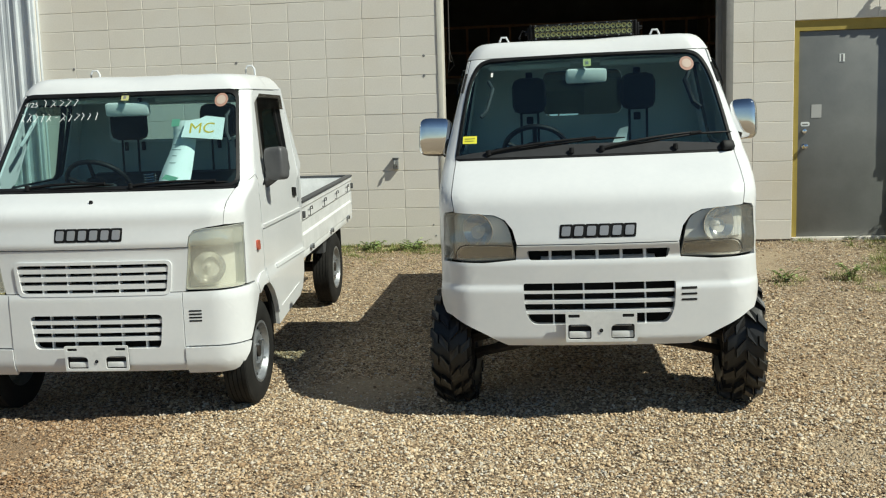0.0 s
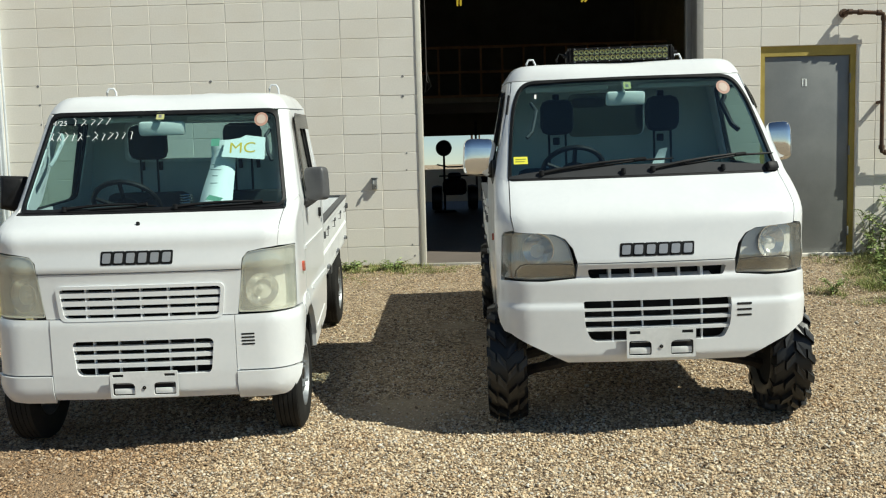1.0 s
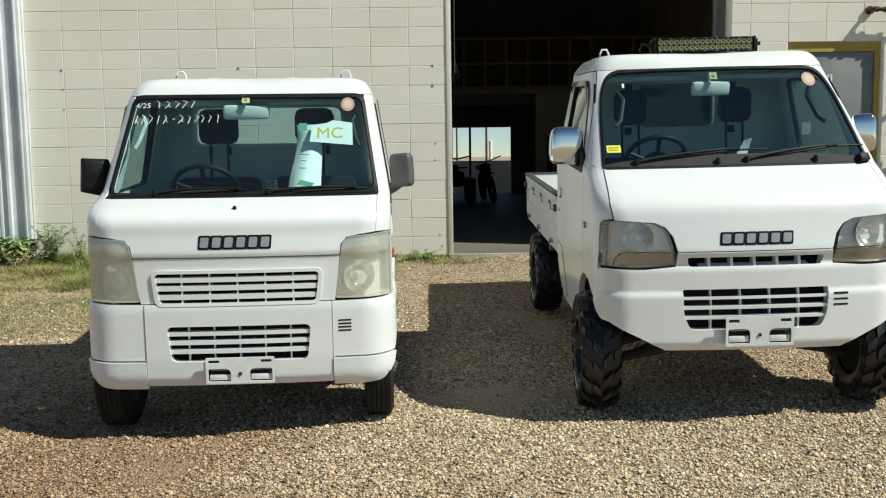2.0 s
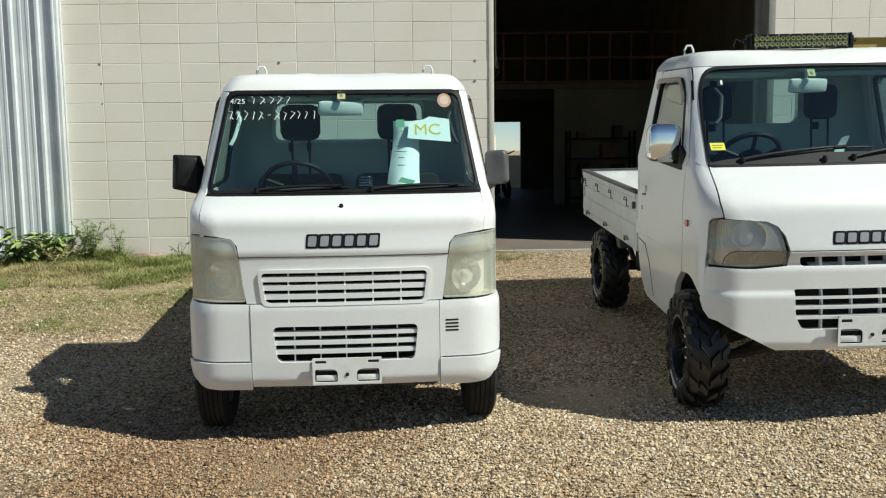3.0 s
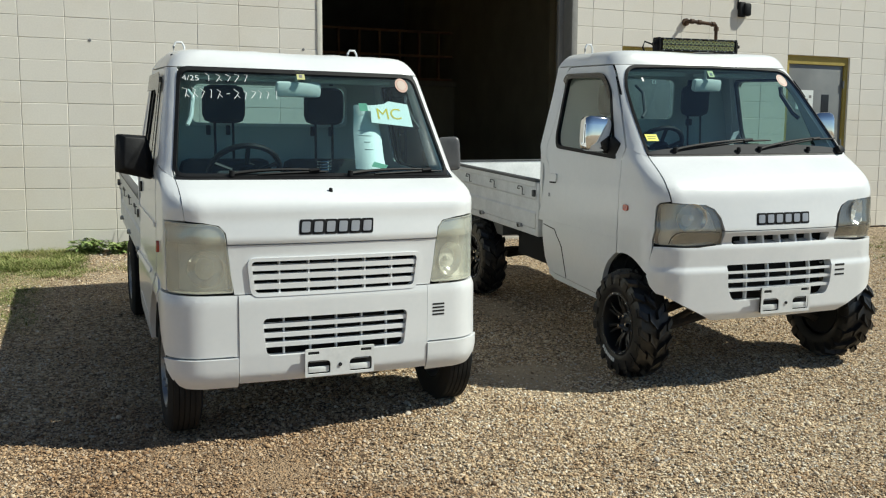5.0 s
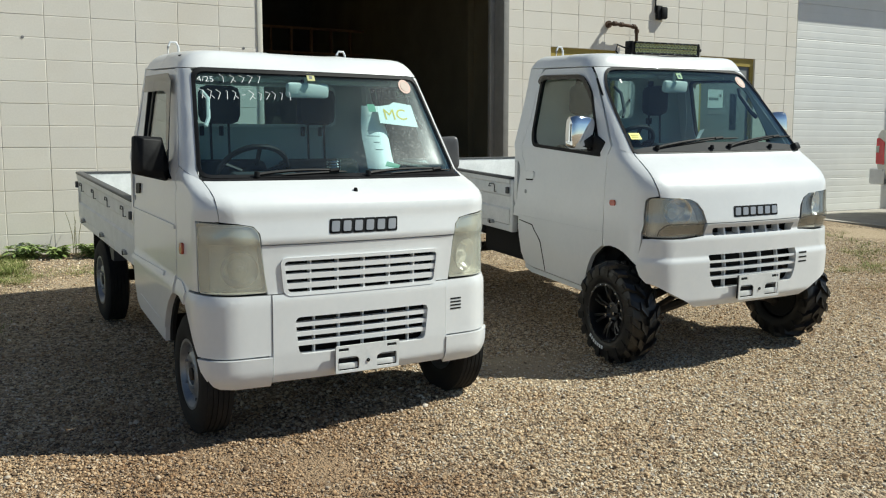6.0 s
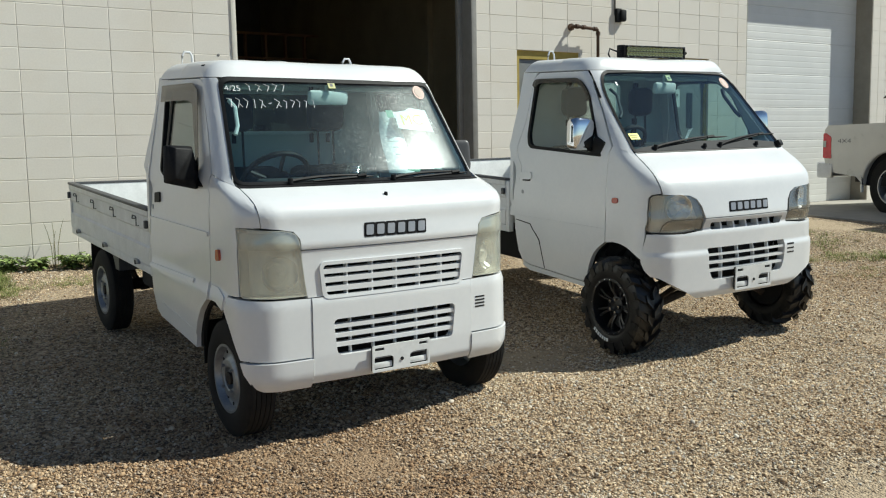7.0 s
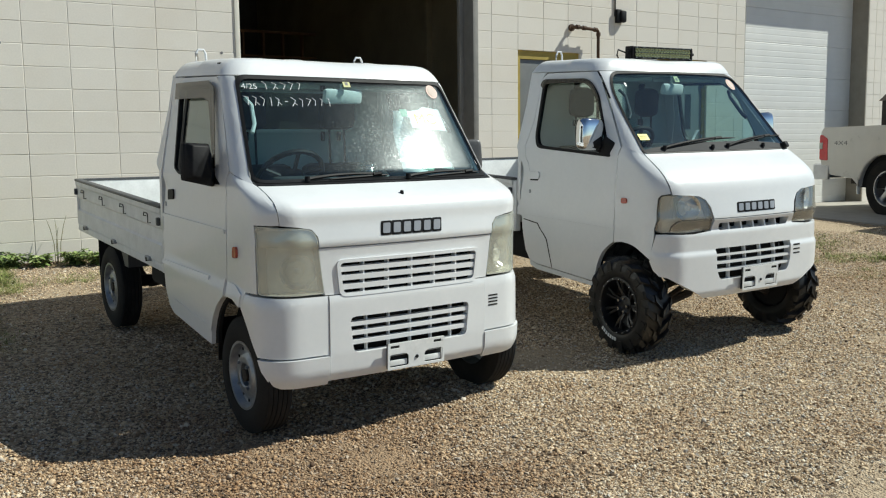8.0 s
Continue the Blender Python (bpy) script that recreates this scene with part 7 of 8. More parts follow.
# ---- parked pickup ----
def pickup():
    t = thing("pickup_truck", pose(9.30, -0.42, -0.075, 0, 0, -104) @ Matrix.Scale(1.08, 4), "pearl beige full-size pickup parked tail to the roller door", "truck")
    # side skin: u along the truck, v up; the near side lies at y = 0, the far side at y = 1.95
    zt = 1.235
    xa = 1.2
    arch = [(xa + 0.475 * math.cos(a), 0.40 + 0.475 * math.sin(a)) for a in np.linspace(math.pi * 1.06, -0.06 * math.pi, 17)]
    side = [(0.03, 0.62), (0.0, 0.80), (0.0, zt - 0.06), (0.05, zt), (2.30, zt + 0.02), (2.30, 0.50), (1.65, 0.46)] + arch[::-1][1:-1] + [(0.60, 0.52), (0.20, 0.56)]

    def bulge(v):
        return 0.035 * max(0.0, 1 - ((v - 0.95) / 0.4) ** 2)
    for far in (0, 1):
        f = (lambda u, v: Vector((u, -bulge(v), v))) if not far else (lambda u, v: Vector((u, 1.95 + bulge(v), v)))
        g = (lambda u, v: Vector((u, 0.06, v))) if not far else (lambda u, v: Vector((u, 1.89, v)))
        p = part("bed_side", skin(side, [], f, g, steps(0, 2.3, 0.25), steps(0.5, zt, 0.08)), TAN_PAINT, t)
        y = -0.012 if not far else 1.962
        part("arch_lip", tube(bmesh.new(), [(u, y, v) for u, v in arch], 0.022, 6), TAN_PAINT, p)
        part("wheel_well", skin([(xa - 0.5, 0.4), (xa + 0.5, 0.4), (xa + 0.5, 0.95), (xa - 0.5, 0.95)], [], lambda u, v, far=far: Vector((u, 0.06 if not far else 1.89, v)), lambda u, v, far=far: Vector((u, 0.10 if not far else 1.85, v))), DARK, p)
        lamp = part("tail_light", skin(rounded([(-0.012, 0.775), (0.15, 0.765), (0.145, 1.07), (0.04, 1.13), (-0.012, 1.125)], 0.02, 3), [], lambda u, v, f=f: f(u, v) + Vector((0, -0.008 if f(u, v).y < 1 else 0.008, 0)), g), RED_LENS, t, "red tail lamp")
        part("reverse_lens", boxed(-0.013, 0.05, f(0, 0.96).y - 0.011 if not far else 1.90, 0.05 if not far else f(0, 0.96).y + 0.011, 0.93, 1.02, 0.004), LENS_OLD, lamp)
    # outlined decal on the near side
    m = Matrix.Translation((0.40, -bulge(1.04) - 0.003, 1.01)) @ pose(0, 0, 0, 90, 0, 0) @ Matrix.Diagonal((1.7, 1.0, 1.0, 1.0))
    text_mesh("decal", "4X4", 0.09, m, GREY_PL, t, "dark grey decal letters", 0.0008, -0.0015)
    part("tailgate", boxed(-0.005, 0.05, 0.06, 1.89, 0.66, zt, 0.02), TAN_PAINT, t)
    part("bed_floor", boxed(0.05, 2.25, 0.10, 1.85, 0.72, 0.78), BLACK, t)
    part("bed_front", boxed(2.22, 2.30, 0.06, 1.89, 0.7, zt, 0.01), TAN_PAINT, t)
    part("bumper", boxed(-0.17, 0.03, -0.02, 1.97, 0.50, 0.72, 0.03), CHROME, t, "chrome step bumper")
    part("bumper_end", boxed(-0.14, 0.16, -0.03, 0.02, 0.49, 0.70, 0.02), ALLOY, t, "bright bumper end")
    part("chassis_rail", boxed(0.1, 5.2, 0.45, 0.6, 0.42, 0.56), RAW_STEEL, t)
    part("chassis_rail", boxed(0.1, 5.2, 1.35, 1.5, 0.42, 0.56), RAW_STEEL, t)
    part("rear_axle", tube(bmesh.new(), [(xa, 0.15, 0.40), (xa, 1.80, 0.40)], 0.05, 10), RAW_STEEL, t)
    # cab and hood, out past the edge of what is seen
    cabp = [(2.36, 0.45), (2.34, 1.22), (2.42, 1.30), (2.62, 1.86), (3.9, 1.88), (4.55, 1.32), (5.55, 1.22), (5.62, 0.9), (5.62, 0.45)]
    part("cab_body", skin(rounded(cabp, 0.05), [], lambda u, v: Vector((u, 0.0 + 0.12 * max(0, v - 1.25), v)), lambda u, v: Vector((u, 1.95 - 0.12 * max(0, v - 1.25), v)), steps(2.4, 5.6, 0.4), steps(0.5, 1.8, 0.2)), TAN_PAINT, t)
    wp = rounded([(2.66, 1.34), (4.36, 1.34), (3.86, 1.80), (2.76, 1.80)], 0.05)
    part("side_window", skin(wp, [], lambda u, v: Vector((u, -0.004 + 0.12 * max(0, v - 1.25), v)), lambda u, v: Vector((u, 0.02 + 0.12 * max(0, v - 1.25), v)), steps(2.7, 4.3, 0.2), steps(1.35, 1.8, 0.1)), GLOSS_BLACK, t)
    for x in (xa, 4.85):
        for far in (0, 1):
            ob = new("wheel")
            ob.parent = t
            ob.matrix_basis = pose(x, 0.15 if not far else 1.80, 0.40, 0, 0, 0 if far else 180)
            prof = [(0.23, -0.12), (0.30, -0.13), (0.37, -0.125), (0.395, -0.10), (0.40, 0.0), (0.395, 0.10), (0.37, 0.125), (0.30, 0.13), (0.24, 0.125), (0.23, 0.11)]
            part("tyre", lathe(bmesh.new(), prof, 44, "y"), RUBBER_WORN, ob)
            rim = part("rim", lathe(bmesh.new(), [(0.232, -0.1), (0.236, 0.11), (0.24, 0.122), (0.225, 0.122), (0.21, 0.07), (0.2, -0.05), (0.06, -0.05), (0.06, -0.08), (0.2, -0.08)], 40, "y"), ALLOY, ob, "silver five-spoke alloy rim")
            part("brake_disc", lathe(bmesh.new(), [(0.05, -0.02), (0.19, -0.02), (0.19, 0.0), (0.05, 0.0)], 30, "y"), DARK, rim)
            part("hub", lathe(bmesh.new(), [(0.001, 0.02), (0.075, 0.02), (0.065, 0.09), (0.03, 0.10), (0.001, 0.10)], 24, "y"), ALLOY, rim)
            for k in range(6):
                a = 2 * math.pi * k / 6 + 0.3
                bm = box(bmesh.new(), -0.033, 0.033, 0.035, 0.085, 0.05, 0.222, 0.01, pose(0, 0, 0, 0, math.degrees(a), 0))
                part("spoke", bm, ALLOY, rim)
    # dark load standing in the bed
    c = thing("bed_crate", pose(10.25, -1.42, 0.767, 0, 0, -14) @ Matrix.Scale(1.1, 4), "dark wooden crate with pitched lid in the pickup bed", "crate")
    part("crate_body", boxed(0.0, 0.62, 0.0, 0.7, 0.0, 0.83, 0.01), surface("dark_crate", (0.02, 0.017, 0.014), (0.045, 0.037, 0.03), rough=0.9), c)
    part("crate_lid", skin([(-0.03, 0.83), (0.65, 0.83), (0.33, 1.12)], [], lambda u, v: Vector((u, -0.03, v)), lambda u, v: Vector((u, 0.73, v))), surface("crate_lid", (0.06, 0.045, 0.035), (0.09, 0.07, 0.05), rough=0.9), c)
    return t


pickup()


# ---- inside the workshop ----
def shop_things():
    for x, y, z, yaw in ((0.54, 10.65, 4.42, 0), (3.0, 9.45, 4.22, 0)):
        lamp = thing("strip_lamp", pose(x, y - 1.6, z, 0, 0, yaw), "yellow ceiling strip lamp, lit", "lamp", "workshop strip lamps")
        part("lamp_body", boxed(-0.06, 0.06, -0.6, 0.6, 0.02, 0.08, 0.01), INNER, lamp)
        for s in (-1, 1):
            part("tube_cover", tube(bmesh.new(), [(s * 0.035, -0.58, 0.0), (s * 0.035, 0.58, 0.0)], 0.018, 8), YELLOW_TUBE, lamp)
        part("hanger", tube(bmesh.new(), [(0, 0, 0.08), (0, 0, 5.2 - z)], 0.008, 6), BLACK, lamp)
    sh = thing("shelf_unit", pose(2.15, 7.55, 0.012), "dark steel shelf with boxes in the workshop", "shelf")
    for x in (0.0, 1.25):
        for y in (0.0, 0.38):
            part("post", boxed(x - 0.02, x + 0.02, y - 0.02, y + 0.02, 0, 1.42), RAW_STEEL, sh)
    for z in (0.12, 0.5, 0.88, 1.26):
        part("shelf_board", boxed(-0.02, 1.27, -0.02, 0.4, z, z + 0.03), RAW_STEEL, sh)
    rnd = random.Random(5)
    for k in range(9):
        x = rnd.uniform(0.05, 1.0)
        z = 0.012 + rnd.choice((0.15, 0.53, 0.91, 1.29))
        b = thing("box", pose(2.15 + x, 7.6, z), "dull cardboard box on the workshop shelf", "box", "boxes on the shelf")
        part("carton", boxed(0, rnd.uniform(0.15, 0.24), 0, 0.28, 0, rnd.uniform(0.12, 0.26), 0.004), WOOD if k % 3 == 0 else INNER_DARK, b)
    # door post and pipes on the east wall
    p = thing("wall_post", pose(4.55, 3.6, 0.012), "pale steel post against the workshop wall", "post")
    part("post_body", boxed(-0.05, 0.05, -0.04, 0.04, 0, 5.1, 0.004), INNER, p)
    c = thing("door_chain", pose(0.09, 0.3, 0), "thin hanging door chain with a handle", "chain")
    part("chain_run", tube(bmesh.new(), [(0, 0, 5.2), (0.0, 0, 2.0), (0.02, 0, 1.98)], 0.008, 6), RAW_STEEL, c)
    part("chain_handle", tube(bmesh.new(), [(0.0, 0, 2.12), (0.05, 0, 1.94), (-0.02, 0, 1.86), (0.0, 0, 2.0)], 0.009, 6), RAW_STEEL, c)
    # silhouettes before the far door, painted black: quad bike, dirt bike, round-headed stand
    q = thing("quad_bike", pose(0.35, 11.6, 0.012), "dark quad bike standing in the workshop", "quad bike")
    part("quad_body", boxed(-0.28, 0.28, -0.7, 0.7, 0.35, 0.72, 0.1), BLACK, q)
    part("quad_seat", boxed(-0.16, 0.16, -0.1, 0.6, 0.7, 0.86, 0.06), BLACK, q)
    part("quad_bar", tube(bmesh.new(), [(-0.4, -0.35, 1.06), (-0.15, -0.42, 1.0), (0.15, -0.42, 1.0), (0.4, -0.35, 1.06)], 0.018, 7), BLACK, q)
    part("quad_rack", boxed(-0.35, 0.35, -0.85, -0.4, 0.78, 0.81, 0.01), BLACK, q)
    for x in (-0.42, 0.42):
        for y in (-0.55, 0.55):
            part("quad_tyre", lathe(bmesh.new(), [(0.14, -0.1), (0.26, -0.11), (0.28, 0.0), (0.26, 0.11), (0.14, 0.1)], 24, "x", centre=(x, y, 0.28)), RUBBER, q)
    d = thing("dirt_bike", pose(1.20, 11.2, 0.012, 0, -9, 7) @ Matrix.Scale(0.9, 4), "dark dirt bike standing in the workshop", "dirt bike")
    for y in (-0.65, 0.65):
        part("bike_tyre", lathe(bmesh.new(), [(0.27, -0.045), (0.33, -0.05), (0.345, 0.0), (0.33, 0.05), (0.27, 0.045)], 28, "x", centre=(0, y, 0.345)), RUBBER, d)
    part("bike_frame", tube(bmesh.new(), [(0, -0.65, 0.345), (0, -0.42, 1.0), (0, 0.0, 0.8), (0, 0.6, 0.92)], 0.045, 8), BLACK, d)
    part("bike_engine", boxed(-0.14, 0.14, -0.22, 0.2, 0.35, 0.78, 0.06), BLACK, d)
    part("bike_fender", boxed(-0.07, 0.07, -1.0, -0.35, 0.74, 0.77, 0.01), BLACK, d)
    part("bike_tank", boxed(-0.13, 0.13, -0.36, 0.06, 0.74, 1.0, 0.07), BLACK, d)
    part("bike_seat", boxed(-0.09, 0.09, 0.0, 0.7, 0.85, 0.95, 0.03), BLACK, d)
    part("bike_bar", tube(bmesh.new(), [(-0.42, -0.35, 1.12), (-0.12, -0.42, 1.05), (0.12, -0.42, 1.05), (0.42, -0.35, 1.12)], 0.016, 7), BLACK, d)
    s = thing("round_head_stand", pose(0.13, 10.2, 0.012), "dark round head on a stand in the workshop", "stand")
    part("stand_head", lathe(bmesh.new(), [(0.001, -0.09), (0.15, -0.07), (0.18, 0.0), (0.15, 0.07), (0.001, 0.09)], 20, "y", centre=(0, 0, 1.42)), BLACK, s)
    part("stand_pole", tube(bmesh.new(), [(0, 0, 0), (0, 0, 1.3)], 0.025, 8), BLACK, s)
    part("stand_foot", lathe(bmesh.new(), [(0.001, 0.0), (0.25, 0.0), (0.22, 0.04), (0.001, 0.05)], 20, "z"), BLACK, s)
    # the far door's mullion and what stands outside it
    bm = boxed(0.93, 0.99, 15.2, 15.3, 0.012, 2.25)
    tagged(part("rear_mullion", bm, INNER_DARK, None, "dark upright between far door halves", 0), category="mullion", kind="structure")
    bm = boxed(-3.0, 7.0, 17.0, 17.2, -0.3, 0.93, 0.01)
    tagged(part("wall_yard", bm, BLOCK_CUT, None, "low pale yard wall behind the far door", 0), category="wall", kind="structure")
    post = thing("yard_post", pose(2.36, 27.0, -0.2), "thick cream pipe post standing behind the yard wall", "post")
    part("post_shaft", tube(bmesh.new(), [(0, 0, 0), (0, 0, 1.86)], [0.075, 0.075], 14), BLOCK_CUT, post)
    part("post_cap", lathe(bmesh.new(), [(0.001, 1.89), (0.075, 1.88), (0.082, 1.84), (0.07, 1.84)], 14, "z"), BLOCK_CUT, post)
    for x, y in ((1.7, 62.0), (4.75, 66.0), (3.1, 92.0)):
        u = thing("utility_pole", pose(x, y, -0.2), "weathered wooden utility pole far behind the workshop", "pole", "utility poles")
        part("pole_shaft", tube(bmesh.new(), [(0, 0, 0), (0, 0, 9)], [0.1, 0.08], 8), RUST, u)
        part("cross_arm", boxed(-1.0, 1.0, -0.06, 0.06, 8.2, 8.35), RUST, u)


shop_things()
# ---- gravel, grass and weeds ----
def scatter_mesh(name, base_v, base_f, places, material, label, category, smooth=False):
    """Many jittered copies of one small form in one mesh. places: arrays of (x, y, z), 3x3 matrices."""
    pos, mats = places
    n, k, f = len(pos), len(base_v), len(base_f)
    v = np.einsum("nij,kj->nki", mats, base_v) + pos[:, None, :]
    faces = (base_f[None] + (np.arange(n) * k)[:, None, None]).reshape(-1, base_f.shape[1])
    me = bpy.data.meshes.new(name)
    me.vertices.add(n * k)
    me.vertices.foreach_set("co", v.reshape(-1).astype(np.float32))
    w = base_f.shape[1]
    me.loops.add(faces.size)
    me.loops.foreach_set("vertex_index", faces.reshape(-1).astype(np.int32))
    me.polygons.add(len(faces))
    me.polygons.foreach_set("loop_start", (np.arange(len(faces)) * w).astype(np.int32))
    me.polygons.foreach_set("use_smooth", np.full(len(faces), smooth))
    me.update(calc_edges=True)
    me.materials.append(material)
    return tagged(new(name, me), label, category, kind="stuff")


def rot_mats(rng, n, tilt=math.pi):
    a, b, c = rng.uniform(0, 2 * math.pi, n), rng.uniform(-tilt, tilt, n), rng.uniform(-tilt, tilt, n)
    ca, sa, cb, sb, cc, sc = np.cos(a), np.sin(a), np.cos(b), np.sin(b), np.cos(c), np.sin(c)
    o, i = np.zeros(n), np.ones(n)
    rz = np.stack([ca, -sa, o, sa, ca, o, o, o, i], 1).reshape(n, 3, 3)
    rx = np.stack([i, o, o, o, cb, -sb, o, sb, cb], 1).reshape(n, 3, 3)
    ry = np.stack([cc, o, sc, o, i, o, -sc, o, cc], 1).reshape(n, 3, 3)
    return rz @ rx @ ry


def ground_at(x, y):
    return np.array([ground_z(a, b) + 0.018 * noise.noise((a * 0.9, b * 0.9, 3.1)) * min(1, -min(0, b) / 1.5) + 0.006 * noise.noise((a * 4, b * 4, 7.7)) for a, b in zip(x, y)])


def stone_form(kind):
    bm = bmesh.new()
    if kind == "round":
        bmesh.ops.create_icosphere(bm, subdivisions=1, radius=1.0)
    else:
        rng = random.Random(3)
        for q in ((1, 0, 0), (-1, 0, 0), (0, 1, 0), (0, -1, 0), (0, 0, 1), (0.5, 0.5, 0.6), (-0.5, -0.6, 0.5)):
            bm.verts.new([c * rng.uniform(0.85, 1.1) for c in q])
        bmesh.ops.convex_hull(bm, input=bm.verts[:])
    bm.verts.index_update()
    out = np.array([v.co[:] for v in bm.verts]), np.array([[v.index for v in f.verts] for f in bm.faces])
    bm.free()
    return out


def gravel(name, seed, kind, beds, size, spread, small, large, label):
    rng = np.random.default_rng(seed)
    bv, bf = stone_form(kind)
    xs, ys = [], []
    for x0, x1, y0, y1, dens in beds:
        n = int((x1 - x0) * (y1 - y0) * dens)
        xs.append(rng.uniform(x0, x1, n))
        ys.append(rng.uniform(y0, y1, n))
    x, y = np.concatenate(xs), np.concatenate(ys)
    x, y = x + rng.normal(0, 0.12, len(x)), np.minimum(y + rng.normal(0, 0.12, len(x)), -0.03)
    patch = np.array([sand_patch(a, b) for a, b in zip(x, y)])
    keep = rng.uniform(0, 1, len(x)) < np.clip(1.0 - 3.0 * np.clip(patch - 0.34, 0, 1), 0.2, 1)
    x, y = x[keep], y[keep]
    n = len(x)
    r = np.clip(rng.lognormal(math.log(size), spread, n), small, large)
    z = ground_at(x, y) + r * rng.uniform(-0.15, 0.75, n)
    stretch = np.stack([rng.uniform(0.85, 1.5, n), rng.uniform(0.75, 1.1, n), rng.uniform(0.5, 0.9, n)], 1) * r[:, None]
    m = rot_mats(rng, n, 0.6) * stretch[:, None, :]
    scatter_mesh(name, bv, bf, (np.stack([x, y, z], 1), m), STONES, label, "gravel", kind == "round")


STONES = many("gravel_stones", [(0.0, (0.11, 0.078, 0.052)), (0.12, (0.32, 0.215, 0.125)), (0.34, (0.56, 0.405, 0.245)), (0.60, (0.71, 0.555, 0.36)), (0.80, (0.78, 0.67, 0.50)), (0.92, (0.46, 0.42, 0.365)), (1.0, (0.88, 0.81, 0.67))], rough=0.85, patch=0.75)
gravel("fine_gravel", 5, "chip", ((-4.6, -2.4, -5.7, -4.9, 8000), (-2.4, 1.2, -6.95, -4.9, 8600), (1.2, 4.2, -6.45, -4.9, 8600), (-4.8, 5.0, -4.9, -3.6, 4200), (-5.0, 6.0, -3.6, -0.1, 1200), (4.2, 9.0, -5.0, -2.6, 900)), 0.0051, 0.30, 0.003, 0.010, "fine tan and brown gravel chips")
gravel("gravel", 4, "round", ((-4.6, -2.4, -5.7, -4.6, 800), (-2.4, 1.2, -6.95, -4.6, 800), (1.2, 4.2, -6.45, -4.6, 800), (-4.8, 5.0, -4.6, -2.6, 450), (-5.0, 6.0, -2.6, -0.1, 200), (4.2, 9.0, -5.0, -2.6, 200)), 0.0066, 0.32, 0.0045, 0.016, "loose rounded tan and brown gravel stones")


def blades(name, x, y, h, lean, width, material, label, seed, a=None):
    """Bent grass blades, four faces each."""
    rng = np.random.default_rng(seed)
    n = len(x)
    z = ground_at(x, y) - 0.005
    if a is None:
        a = rng.uniform(0, 2 * math.pi, n)
    base_v = np.array([(-1, 0, 0), (1, 0, 0), (-0.8, 0.12, 0.38), (0.8, 0.12, 0.38), (-0.5, 0.42, 0.75), (0.5, 0.42, 0.75), (0, 0.8, 1.0)], float)
    v = np.zeros((n, 7, 3))
    ca, sa = np.cos(a), np.sin(a)
    for k, (bx, by, bz) in enumerate(base_v):
        lx, ly = bx * width, by * lean * h
        v[:, k, 0] = x + lx * ca - ly * sa
        v[:, k, 1] = y + lx * sa + ly * ca
        v[:, k, 2] = z + bz * h * (1 - 0.25 * lean)
    verts = v.reshape(-1, 3)
    faces = []
    for i in range(n):
        o = 7 * i
        faces += [(o, o + 1, o + 3, o + 2), (o + 2, o + 3, o + 5, o + 4), (o + 4, o + 5, o + 6)]
    me = bpy.data.meshes.new(name)
    me.from_pydata(verts.tolist(), [], faces)
    me.materials.append(material)
    return tagged(new(name, me), label, "grass", kind="stuff")


GRASS = many("grass_green", [(0.0, (0.09, 0.125, 0.025)), (0.45, (0.20, 0.245, 0.06)), (0.8, (0.30, 0.32, 0.10)), (1.0, (0.46, 0.42, 0.21))], rough=0.7, fine=40)
DRY = many("grass_dry", [(0.0, (0.22, 0.215, 0.065)), (0.3, (0.31, 0.285, 0.10)), (0.6, (0.48, 0.40, 0.20)), (1.0, (0.62, 0.54, 0.33))], rough=0.8, fine=40)
LEAF = many("weed_leaf", [(0.0, (0.10, 0.155, 0.04)), (0.6, (0.23, 0.315, 0.09)), (1.0, (0.38, 0.45, 0.18))], rough=0.55, fine=60)
WILT = many("wilted_leaf", [(0.0, (0.02, 0.018, 0.015)), (1.0, (0.06, 0.05, 0.035))], rough=0.8)
BARK = surface("weed_stem", (0.16, 0.15, 0.07), (0.26, 0.24, 0.12), rough=0.9, scale=30)


def clumped(name, centres, heights, per, spread, lean, width, material, label, seed):
    """Grass in clumps whose blades bend outwards from the middle."""
    rng = np.random.default_rng(seed)
    n = len(centres)
    k = rng.integers(per[0], per[1], n)
    who = np.repeat(np.arange(n), k)
    off = rng.normal(0, 1, (len(who), 2)) * np.repeat(rng.uniform(*spread, n), k)[:, None]
    xy = np.array(centres)[who] + off
    xy[:, 1] = np.minimum(xy[:, 1], -0.015)
    a = np.arctan2(-off[:, 0], off[:, 1]) + rng.normal(0, 0.8, len(who))
    h = np.array(heights)[who] * rng.uniform(0.35, 1.15, len(who))
    return blades(name, xy[:, 0], xy[:, 1], h, rng.uniform(*lean, len(who)), rng.uniform(*width, len(who)), material, label, seed, a)


